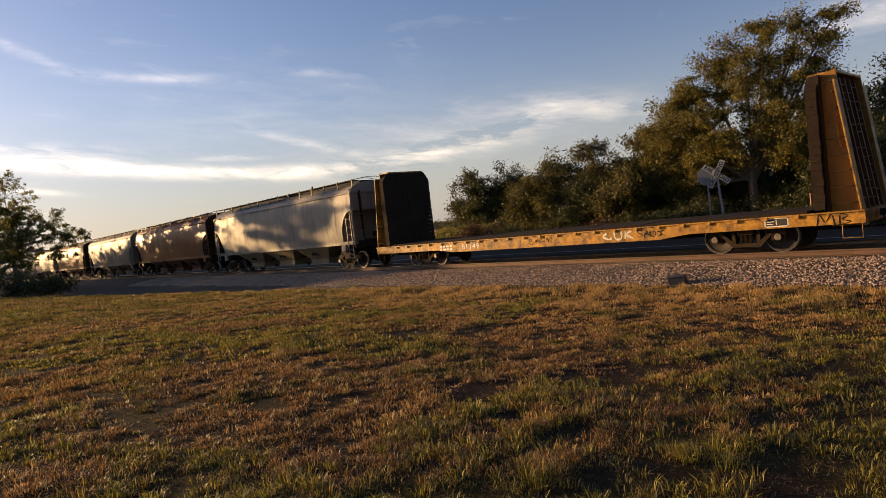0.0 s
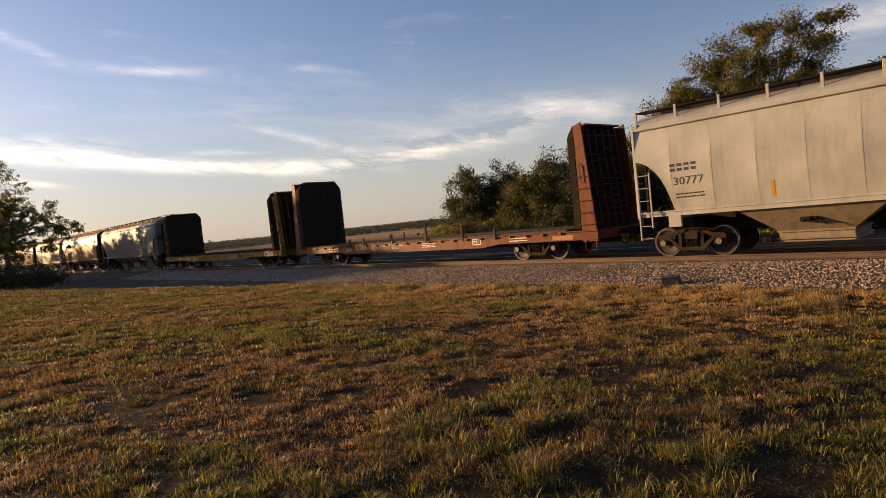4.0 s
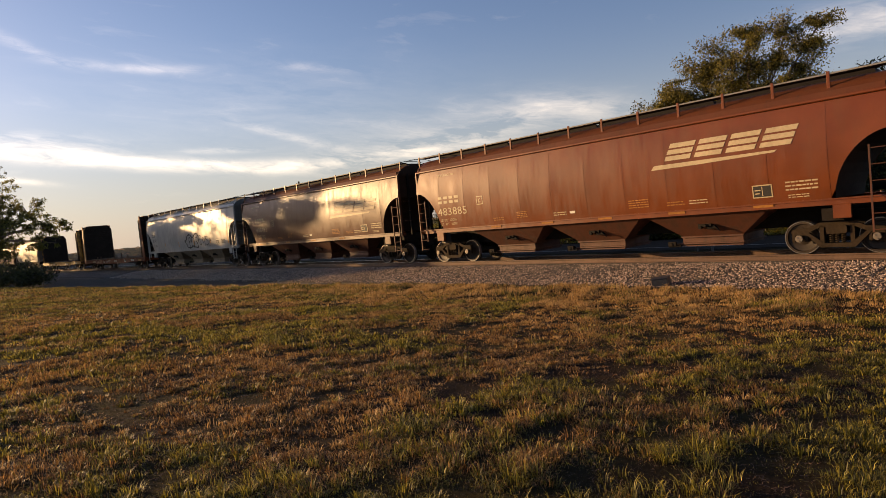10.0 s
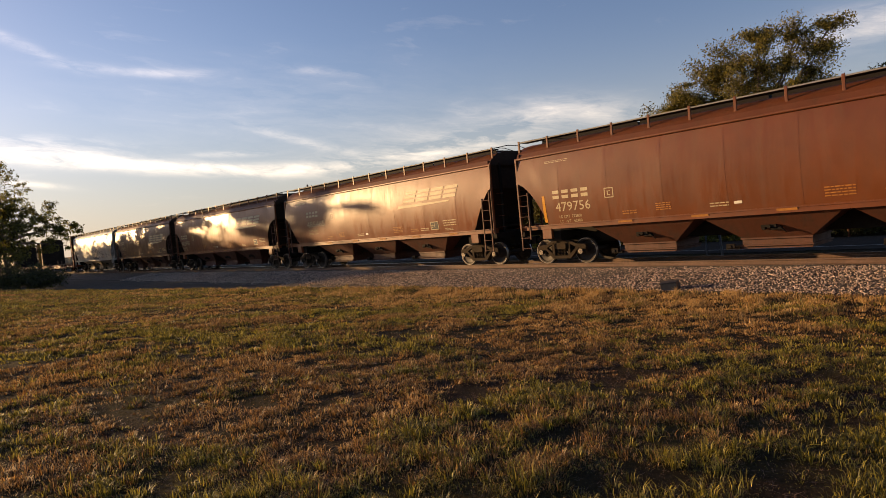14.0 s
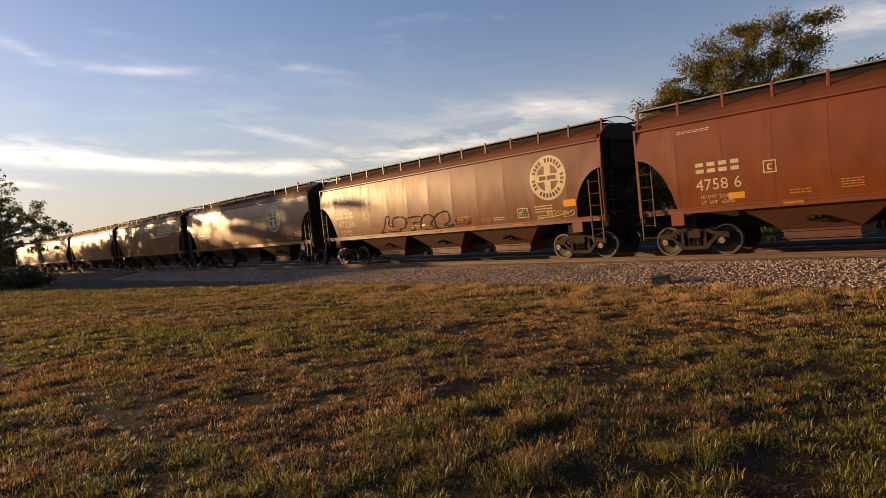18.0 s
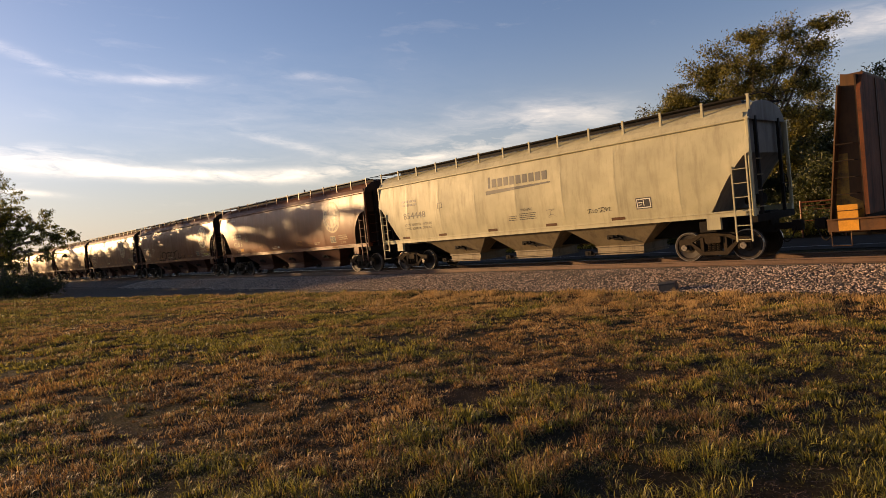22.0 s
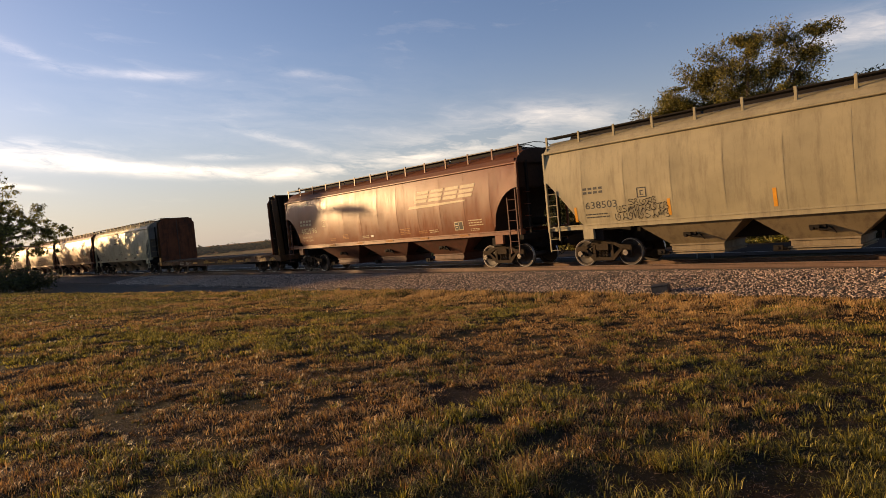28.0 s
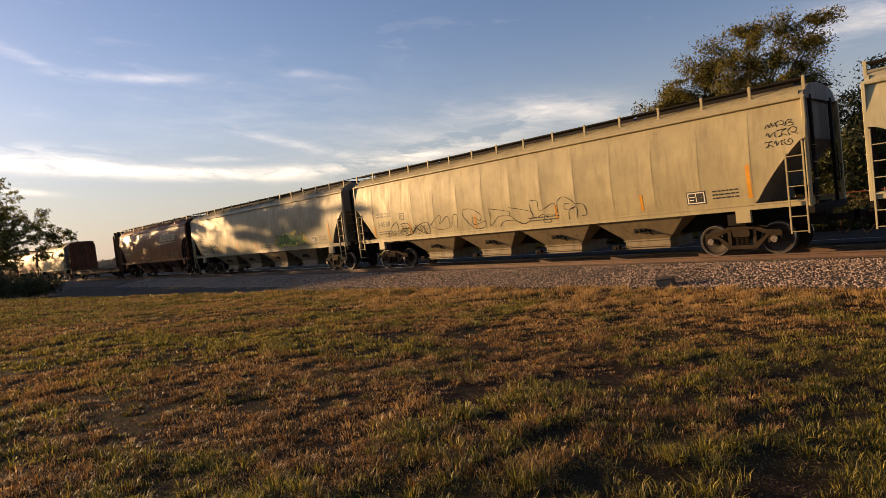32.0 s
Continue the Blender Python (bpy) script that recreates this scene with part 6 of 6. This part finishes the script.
    # near side of the line, towards the sun
    for k, (x, y, h, n, r) in enumerate(((-70.5, -10.9, 12.6, 17000, 4.1), (-81, -12.5, 10.4, 13000, 3.8), (-97, -12.5, 10.0, 15000, 3.8), (-112, -13, 10.5, 15000, 4.2), (-129, -13, 9.5, 9000, 4.4), (-146, -13, 9.5, 9000, 4.6))):
        lobes = [(0.1, 0, h * 0.5, r * 0.8, r * 0.8, h * 0.2), (0.0, 0, h * 0.75, r * 0.6, r * 0.6, h * 0.16), (r * 0.75, 0.3, h * 0.42, r * 0.5, r * 0.5, h * 0.12), (-r * 0.5, 0.2, h * 0.6, r * 0.6, r * 0.6, h * 0.15), (0.3 * r, -0.8 * r, h * 0.5, r * 0.6, r * 0.6, h * 0.14),
                 (-0.2 * r, 0.8 * r, h * 0.55, r * 0.6, r * 0.6, h * 0.14), (0.0, r * 1.05, h * 0.42, r * 0.45, r * 0.45, h * 0.10), (0.2, 0.2, h * 0.28, r * 0.8, r * 0.8, h * 0.12), (0.0, r * 1.25, h * 0.30, r * 0.3, r * 0.35, h * 0.08), (0.1, r * 1.42, h * 0.43, r * 0.25, r * 0.3, h * 0.07)]
        tree("field_tree", "sparse grey-green tree on the near side of the line", x, y, lobes, n, 0.115, LEAF_LEFT, 0.2, h * 0.42, 90 + k, (0.2, 0), 0.24, 200)
    for k, (x, y, h) in enumerate(((-76.5, -20.5, 12.6), (-79, -22, 11.4), (-93.5, -20.5, 12.4), (-113, -20, 12.6), (-103.5, -20.8, 11.8))):
        rng = random.Random(70 + k)
        lobes = [(rng.uniform(-2.2, 2.2), rng.uniform(-2.5, 2.5), h * rng.uniform(0.52, 0.88), rng.uniform(1.2, 2.2), rng.uniform(1.3, 2.3), rng.uniform(0.9, 1.5)) for _ in range(8)]
        lobes += [(rng.uniform(-2.6, 2.6), rng.uniform(-3.0, 3.0), h * rng.uniform(0.40, 0.60), rng.uniform(1.6, 2.4), rng.uniform(1.6, 2.4), rng.uniform(1.0, 1.5)) for _ in range(6)]
        tree("tall_tree", "tall broadleaf tree with a high crown", x, y, lobes, 17000, 0.17, LEAF_LEFT, 0.25, h * 0.50, 130 + k, (0.2, 0), 0.30, 90)
    for k, (az, d, h, r) in enumerate(((-83.0, 60, 3.6, 2.4), (-81.0, 63, 2.6, 2.0), (-86, 60, 3.6, 2.6), (-87.5, 67, 4.0, 3.0), (-88.6, 74, 4.0, 3.0))):
        x, y = polar(az, d)
        tree("shrub", "dark bush in the shade of a tree", x, y, [(0, 0, h * 0.45, r, r, h * 0.4), (r * 0.6, 0, h * 0.35, r * 0.7, r * 0.7, h * 0.3), (-r * 0.6, 0.2, h * 0.35, r * 0.7, r * 0.7, h * 0.3)], 6000, 0.08, LEAF_DARK, 0.06, 0.6, 120 + k, (0, 0), 0.3, 70, category="shrub")
    # woods on the skyline
    rng = np.random.default_rng(77)
    n = 26000
    az = np.radians(rng.uniform(-100, 25, n))
    d = 190 + 260 * rng.random(n) ** 1.5
    x, y = d * np.sin(az), EYE[1] + d * np.cos(az)
    hgt = 1.1 + 1.5 * field(np.degrees(az), d, 6.0, 8) + 1.5 * field(np.degrees(az), d * 0.01, 0.7, 9) ** 3
    z = ground_z(x, y) - 0.2 + rng.random(n) * hgt * 0.85
    c = np.stack([x, y, z], -1)
    base = np.array([(1.4, 0, 0), (-0.7, 1.2, 0), (-0.7, -1.2, 0), (0, 0, 0.8)])
    s = rng.uniform(0.25, 0.7, n)
    v = (c[:, None] + base[None] * s[:, None, None]).reshape(-1, 3)
    f = (np.array([(0, 1, 3), (1, 2, 3), (2, 0, 3)])[None] + 4 * np.arange(n)[:, None, None]).reshape(-1, 3)
    ob = new("far_woods", bulk("far_woods", v, f, LEAF_SCRUB))
    tagged(ob, "low grey-green scrub along the skyline beyond the fields", "woods", kind="stuff")


FENCE = ((-52.37, 78, 1.10), (-51.22, 78, 1.20), (-48.51, 78, 1.25), (-49.82, 78, 0.90), (-52.51, 78, 1.05), (-49.96, 78, 0.95))


def build_roadside():
    # lane behind the track
    mat, nt, b = nodes("worn_asphalt", 0.95)
    n1, n2 = noise_node(nt, 1.2, 4), noise_node(nt, 60, 4)
    nt.links.new(ramp(nt, mix(nt, n1, n2, 0.5), [(0.3, (0.030, 0.024, 0.019)), (0.7, (0.062, 0.050, 0.040))]), b.inputs["Base Color"])
    bump(nt, b, n2, 0.4, 0.01)
    b.inputs["Specular IOR Level"].default_value = 0.08
    g = Geo().grid(lambda x, i: (x, (6.2, 9.2, 12.2)[int(i)] + 0.1 * math.sin(x * 0.7), (-0.43, -0.38, -0.43)[int(i)]), [-600, -200, -100] + list(np.arange(-80, 40, 2.0)) + [80, 200], [0, 1, 2])
    ob = new("road", g.mesh("road", mat))
    tagged(ob, "worn grey asphalt lane behind the track", "road", kind="structure")
    g = Geo().grid(lambda x, i: (x, 7.34 + 0.10 * i + 0.1 * math.sin(x * 0.7), -0.402 + 0.002 * i), [-600, -200, -100] + list(np.arange(-80, 40, 2.0)) + [80, 200], [0, 1])
    tagged(new("road_marking", g.mesh("road_marking", WHITE_DIM)), "worn white edge line on the asphalt lane", "road marking", kind="structure")
    # crossbuck on its post
    x, y = polar(-23.3, 27)
    z0 = float(ground_z(x, y))
    t = thing("crossbuck_sign", "white crossbuck on a leaning steel post", "road sign", at=(x, y, z0))
    t.rotation_euler = (0, radians(-4), radians(16))
    part("post", Geo().box(-0.045, 0.045, -0.03, 0.03, -0.1, 3.2, 0.008), DULL_GALV, t)
    cz = 2.60 - z0
    for k, (ang, text, lift) in enumerate(((57, "CROSSING", 0.012), (-43, "RAIL   ROAD", 0.0))):
        m = Matrix.Translation((0, -0.05 - lift, cz)) @ Matrix.Rotation(radians(-ang), 4, "Y")
        blade = part("blade", Geo().box(-0.58, 0.58, -0.006, 0.006, -0.105, 0.105), WHITE_DIM, t, "white reflective board")
        blade.matrix_local = m
        cu = bpy.data.curves.new("letters", "FONT")
        cu.body, cu.offset, cu.size, cu.align_x, cu.align_y = text, 0.006, 0.21, "CENTER", "CENTER"
        tmp = bpy.data.objects.new("letters", cu)
        scene.collection.objects.link(tmp)
        bpy.context.view_layer.update()
        me = bpy.data.meshes.new_from_object(tmp)
        bpy.data.objects.remove(tmp)
        wide = max(v.co.x for v in me.vertices) - min(v.co.x for v in me.vertices)
        for v in me.vertices:
            v.co = (v.co.x * 1.04 / wide, -0.011, v.co.y)
        me.materials.clear()
        me.materials.append(BLACKP)
        part("lettering", me, BLACKP, blade)
    # back of a stop sign
    x, y = polar(-24.5, 27.8)
    z0 = float(ground_z(x, y))
    t = thing("stop_sign", "bare metal back of an octagonal road sign", "road sign", at=(x, y, z0))
    t.rotation_euler = (0, 0, radians(20))
    part("post", Geo().box(-0.03, 0.03, -0.02, 0.02, -0.1, 2.95), DULL_GALV, t)
    g = Geo()
    poly = [(0.38 / math.cos(math.pi / 8) * math.cos(math.pi / 8 + i * math.pi / 4), 2.58 - z0 + 0.38 / math.cos(math.pi / 8) * math.sin(math.pi / 8 + i * math.pi / 4)) for i in range(8)]
    part("plate", g.prism(poly, 0.022, 0.027), DULL_GALV, t)
    # pipe gate
    x, y = polar(-15.6, 33.5)
    t = thing("pipe_gate", "rusty red pipe fence before the trees", "gate", at=(x, y, float(ground_z(x, y))))
    for q in (-0.90, 0.85, 2.6):
        part("post", Geo().tube((q, 0, -0.1), (q, 0, 1.76), 0.050, 0.050, 10), RED_OLD, t)
    for z, r in ((1.68, 0.032), (1.50, 0.014), (1.32, 0.014), (1.14, 0.014), (0.8, 0.014)):
        part("pipe", Geo().tube((-0.90, -0.02, z), (2.6, -0.02, z), r, r, 8), RED_OLD, t)
    # utility pole
    x, y = polar(-59.35, 88)
    t = thing("utility_pole", "leaning dark wooden utility pole in the field", "utility pole", at=(x, y, float(ground_z(x, y))))
    t.rotation_euler = (0, radians(-1.5), 0)
    part("mast", Geo().tube((0, 0, -0.3), (0, 0, 9.4), 0.16, 0.11, 10), POLEWOOD, t)
    arm = part("crossarm", Geo().box(-1.0, 1.0, -0.06, 0.06, 8.85, 8.98), POLEWOOD, t)
    for q in (-0.9, -0.45, 0.45, 0.9):
        part("insulator", Geo().tube((q, 0, 8.98), (q, 0, 9.16), 0.05, 0.035, 8), GALV, arm)
    part("transformer", Geo().tube((0.28, -0.1, 7.6), (0.28, -0.1, 8.3), 0.18, 0.18, 12), GALV, t)
    # old fence posts at the field's edge
    for k, (az, d, h) in enumerate(FENCE):
        x, y = polar(az, d)
        t = thing("fence_post", "weathered dark wooden fence post at the edge of the field", "fence post", "field fence posts", at=(x, y, float(ground_z(x, y))))
        t.rotation_euler = (0, radians(2 - k), 0)
        part("stake", Geo().tube((0, 0, -0.2), (0, 0, h), 0.10, 0.085, 8), POLEWOOD, t)
    # small dark box beside the ballast
    p = (-8.2, -3.95)
    t = thing("cable_box", "small dark metal box lying beside the ballast", "box", at=(p[0], p[1], float(ground_z(p[0], p[1])) + 0.02))
    t.rotation_euler = (radians(4), radians(-6), radians(12))
    dark_metal = plain("dark_blue_metal", (0.022, 0.028, 0.042), 0.5, 0.3)
    part("case", Geo().box(-0.21, 0.21, -0.16, 0.16, -0.05, 0.19, 0.02), dark_metal, t)
    part("lid", Geo().box(-0.22, 0.22, -0.17, 0.17, 0.19, 0.215, 0.008), dark_metal, t)


GRASS_GREEN = foliage("green_grass", (0.020, 0.022, 0.004), (0.26, 0.215, 0.024), 0.30, True)
GRASS_DRY = foliage("dry_grass", (0.055, 0.027, 0.012), (0.42, 0.222, 0.062), 0.30, True)
GRASS_DEAD = foliage("dead_grass", (0.025, 0.014, 0.008), (0.16, 0.088, 0.042), 0.1)
GRASS_PALE = foliage("straw_grass", (0.22, 0.125, 0.045), (0.60, 0.37, 0.13), 0.3)
GRASS_TUFT = foliage("lush_grass", (0.022, 0.027, 0.005), (0.36, 0.292, 0.038), 0.35, True)


def thin_blades(rng, x, y, h, w, lean, way=None):
    """One leaning triangle a blade, for grass farther off."""
    n = len(x)
    a = rng.random(n) * 6.283 if way is None else way
    d = np.stack([np.cos(a), np.sin(a), np.zeros(n)], -1)
    b = rng.random(n) * 6.283
    side = np.stack([np.cos(b), np.sin(b), np.zeros(n)], -1) * (w * 0.6)[:, None]
    base = np.stack([x, y, ground_z(x, y) - 0.005], -1)
    tip = base + d * (h * lean)[:, None] + np.array([0, 0, 1.0]) * h[:, None]
    v = np.stack([base - side, base + side, tip], 1).reshape(-1, 3)
    return v, np.arange(3 * n).reshape(n, 3)


def blades(rng, x, y, h, w, lean, way=None):
    """Bent grass blades: a quad below, a triangle on it, as two triangles and a tip."""
    n = len(x)
    z = ground_z(x, y) - 0.005
    a = rng.random(n) * 6.283 if way is None else way
    d = np.stack([np.cos(a), np.sin(a), np.zeros(n)], -1)
    side = np.stack([-np.sin(a), np.cos(a), np.zeros(n)], -1) * (w / 2)[:, None]
    base = np.stack([x, y, z], -1)
    l1, l2 = (h * lean * 0.25)[:, None], (h * lean)[:, None]
    up = np.array([0, 0, 1.0])
    mid = base + d * l1 + up * (h * 0.55)[:, None]
    tip = base + d * l2 + up * (h * np.sqrt(np.maximum(0.15, 1 - lean ** 2 * 0.5)))[:, None]
    v = np.stack([base - side, base + side, mid - side * 0.75, mid + side * 0.75, tip], 1).reshape(-1, 3)
    k = 5 * np.arange(n)[:, None, None]
    f = (np.array([(0, 1, 3), (0, 3, 2), (2, 3, 4)])[None] + k).reshape(-1, 3)
    return v, f


def tufts(rng, d0, d1, count, per, flat):
    """Round tufts of blades that lean outwards. Returns, for each of three kinds of grass, arrays for blades()."""
    az = np.radians(rng.uniform(-87, -7, count))
    d = np.sqrt(rng.uniform(d0 ** 2, d1 ** 2, count))
    cx, cy = d * np.sin(az), EYE[1] + d * np.cos(az)
    hump = 0.6 * field(cx, cy, 0.33, 15) + 0.4 * field(cx, cy, 0.8, 2)
    ok = (cy < lawn_edge(cx) - 0.2) & (rng.random(count) < np.clip((hump - 0.22) * 2.4, 0.12, 1))
    cx, cy, d, hump = cx[ok], cy[ok], d[ok], hump[ok]
    n = len(cx)
    rich = greenness(cx, cy) + rng.normal(0, 0.10, n)
    kind = np.where(rich + 0.08 * np.clip((cx + 5) / 3, 0, 1) > 0.52, 0, np.where(rng.random(n) < 0.78, 1, 2))
    near_right = np.clip((cx + 5.0) / 3, 0, 1) * np.clip((-13 - cy) / 3, 0, 1)
    rad = rng.uniform(0.03, 0.095, n) * (1 + 0.03 * d)
    high = rng.uniform(0.034, 0.088, n) * (0.75 + 0.6 * hump) * (1 + 0.45 * near_right) * np.where(kind == 0, 1.1, 0.9)
    k = rng.integers(int(per * 0.6), int(per * 1.5), n)
    rep = np.repeat(np.arange(n), k)
    r = np.sqrt(rng.random(len(rep)))
    way = rng.random(len(rep)) * 6.283
    x, y = cx[rep] + np.cos(way) * r * rad[rep], cy[rep] + np.sin(way) * r * rad[rep]
    h = high[rep] * rng.uniform(0.55, 1.15, len(rep)) * (1 - 0.35 * r)
    w = (0.0022 + 0.00085 * d[rep]) * rng.uniform(0.7, 1.3, len(rep))
    lean = (0.15 + 0.95 * r) * rng.uniform(0.5, 1.3, len(rep)) * flat
    return [(x[m], y[m], h[m], w[m], lean[m], way[m] + rng.normal(0, 0.45, int(m.sum()))) for m in (kind[rep] == q for q in range(3))]


def greenness(x, y):
    return 0.30 * field(x, y, 2.6, 13) + 0.42 * field(x, y, 0.9, 14) + 0.28 * field(x, y, 0.4, 18) + 0.16 * np.clip((x + 4) / 4, -0.15, 1) + 0.13 * np.clip((-18 - x) / 10, 0, 1) - 0.13 * np.clip((y + 9.5) / 4, 0, 1) * np.clip((x + 26) / 12, 0, 1)


def build_grass():
    rng = np.random.default_rng(21)
    bands = ((1.6, 5.0, 110000), (5.0, 9.0, 105000), (9.0, 15.0, 140000), (15.0, 26.0, 150000), (26.0, 70.0, 120000))
    X, Y, D = [], [], []
    for d0, d1, n in bands:
        got = 0
        while got < n:
            az = np.radians(rng.uniform(-87, -7, n))
            d = np.sqrt(rng.uniform(d0 ** 2, d1 ** 2, n))
            x, y = d * np.sin(az), EYE[1] + d * np.cos(az)
            ok = np.flatnonzero(y < lawn_edge(x) + 0.25 - 0.6 * field(x, y, 0.9, 7))[:n - got]
            X.append(x[ok]), Y.append(y[ok]), D.append(d[ok])
            got += len(ok)
    X, Y, D = np.concatenate(X), np.concatenate(Y), np.concatenate(D)
    # bare soil between the tufts, which stand on the small humps
    hump = 0.35 * field(X, Y, 0.17, 16) + 0.40 * field(X, Y, 0.33, 15) + 0.25 * field(X, Y, 0.8, 2)
    keep = rng.random(len(X)) < np.clip((hump - 0.36) * 4.0, 0.08 + 0.40 * np.clip((D - 12) / 10, 0, 1), 1)
    X, Y, D, hump = X[keep], Y[keep], D[keep], hump[keep]
    pick = greenness(X, Y) + rng.normal(0, 0.13, len(X))
    which = np.where(pick > 0.52, 0, np.where(rng.random(len(X)) < 0.90 - 0.80 * np.clip((Y + 12) / 5, 0, 1), 1, 2))
    big = np.clip((hump - 0.45) * 4, 0, 1)
    h = (0.014 + 0.026 * rng.random(len(X))) * (0.6 + 1.0 * big)
    h *= 1 + 0.9 * np.clip((Y + 9) / 3, 0, 1)
    h *= 1 + 0.45 * np.clip((D - 9) / 8, 0, 1)
    w = np.clip(0.0013 + 0.0007 * D, 0.003, 0.05) * (1 + 0.6 * (D > 26)) * rng.uniform(0.6, 1.3, len(X))
    lean = rng.uniform(0.3, 1.5, len(X)) * np.where(D < 9, 1.0, 0.35)
    near_t, mid_t, far_t = tufts(rng, 1.7, 8.0, 4600, 26, 1.0), tufts(rng, 8.0, 17.0, 11000, 16, 0.8), tufts(rng, 17.0, 34.0, 15000, 10, 0.7)
    tuft_mats = (GRASS_TUFT, GRASS_DRY, GRASS_PALE)
    for k, (name, mat, label) in enumerate((("green_grass", GRASS_GREEN, "short green grass in tufts"), ("dry_grass", GRASS_DRY, "dry brown grass between the green tufts"), ("straw_grass", GRASS_PALE, "scattered pale straw-coloured blades"))):
        m = which == k
        near = m & (D < 9)
        v, f = blades(rng, X[near], Y[near], h[near], w[near], lean[near])
        m = m & (D >= 9)
        v2, f2 = thin_blades(rng, X[m], Y[m], h[m] * 1.1, w[m], lean[m])
        ob = new(name, bulk(name, np.concatenate([v, v2]), np.concatenate([f, f2 + len(v)]), mat))
        tagged(ob, label, "grass", kind="stuff")
    for k, (name, label) in enumerate((("grass_tufts", "round tufts of taller green grass"), ("dry_grass_tufts", "tufts of dry brown grass"), ("straw_tufts", "tufts of bleached straw-coloured grass"))):
        vs, fs, n = [], [], 0
        v, f = blades(rng, *near_t[k])
        vs.append(v), fs.append(f)
        n += len(v)
        for x, y, hh, ww, ll, way in (mid_t[k], far_t[k]):
            v, f = thin_blades(rng, x, y, hh * 1.05, ww * 1.25, ll, way)
            vs.append(v), fs.append(f + n)
            n += len(v)
        tagged(new(name, bulk(name, np.concatenate(vs), np.concatenate(fs), tuft_mats[k])), label, "grass", kind="stuff")
    # the lawn goes on round and behind the viewer
    n = 60000
    az = np.radians(np.where(rng.random(n) < 0.9, rng.uniform(-7, 273, n), rng.uniform(-87, -7, n)))
    d = np.where((az < radians(-7)), 1.7, 13.0) * np.sqrt(rng.random(n))
    x, y = d * np.sin(az), EYE[1] + d * np.cos(az)
    ok = y < lawn_edge(x) - 0.4 * field(x, y, 0.9, 7)
    x, y, d = x[ok], y[ok], d[ok]
    lush = greenness(x, y) + rng.normal(0, 0.13, len(x)) > 0.52
    for name, mat, m, label in (("lawn_grass", GRASS_GREEN, lush, "short green lawn grass"), ("dry_lawn_grass", GRASS_DRY, ~lush, "short dry brown lawn grass")):
        k = int(m.sum())
        v, f = thin_blades(rng, x[m], y[m], rng.uniform(0.02, 0.06, k), rng.uniform(0.008, 0.02, k), rng.uniform(0.3, 1.2, k))
        tagged(new(name, bulk(name, v, f, mat)), label, "grass", kind="stuff")
    # thatch: dead blades lying flat between the tufts
    n = 70000
    az = np.radians(rng.uniform(-86, -7, n))
    d = 1.6 + 10.4 * rng.random(n) ** 0.8
    x, y = d * np.sin(az), EYE[1] + d * np.cos(az)
    v, f = thin_blades(rng, x, y, rng.uniform(0.004, 0.02, n), 0.003 + 0.0008 * d, rng.uniform(1.5, 5.0, n))
    tagged(new("thatch", bulk("thatch", v, f, GRASS_DEAD)), "flat dead grass lying on the soil", "grass", kind="stuff")
    # leafy weeds on the mound behind the lane
    n = 52000
    x = rng.uniform(-45.5, -10, n)
    y = 12.6 + 9.0 * rng.random(n)
    lump = field(x, y, 0.7, 5)
    z = ground_z(x, y) + 0.04 + (0.06 + 0.34 * lump) * rng.random(n)
    c = np.stack([x, y, z], -1)
    nrm = rng.normal(size=(n, 3)) + np.array([-0.3, -0.5, 0.6])
    u = np.cross(nrm, rng.normal(size=(n, 3)))
    u /= np.linalg.norm(u, axis=1, keepdims=True)
    w = np.cross(nrm / np.linalg.norm(nrm, axis=1, keepdims=True), u)
    s = rng.uniform(0.05, 0.11, n)[:, None]
    v = np.stack([c - u * s, c + w * s * 0.8, c + u * s], 1).reshape(-1, 3)
    tagged(new("weeds", bulk("weeds", v, np.arange(3 * n).reshape(n, 3), LEAF_WEED)), "leafy yellow-green weeds on the bank behind the lane", "weeds", kind="stuff")


build_roadside()
build_trees()
build_grass()


# ---------------------------------------------------------------- movement
def train_way(t):
    """Metres that the train has gone towards -x at t seconds."""
    q = (t - 16) / 16
    return 8.0028 * t + 4.0505 * q * q + 0.0728 * q ** 3 - 0.0860 * q ** 4


def motions():
    for car in TRAIN:
        x0 = car.location.x
        walk(car, [(t / 2, pose(x0 - train_way(t / 2), 0, 0)) for t in range(65)])
    # every wheel turns alike: key the front and the rear wheelset of one truck, and let the others share the turn
    for q in (-1, 1):
        alike = [w for w, side in WHEELSETS if side == q]
        rows = []
        for i in range(0, 32 * FPS + 1, 2):
            t = i / FPS
            rows.append((t, pose(q * 0.89, 0, R_WHEEL) @ Matrix.Rotation(-train_way(t) / R_WHEEL, 4, "Y")))
        walk(alike[0], rows)
        keyed = alike[0].animation_data
        for w in alike[1:]:
            w.rotation_mode = "QUATERNION"
            own = w.animation_data_create()
            own.action = keyed.action
            own.action_slot = keyed.action_slot


motions()
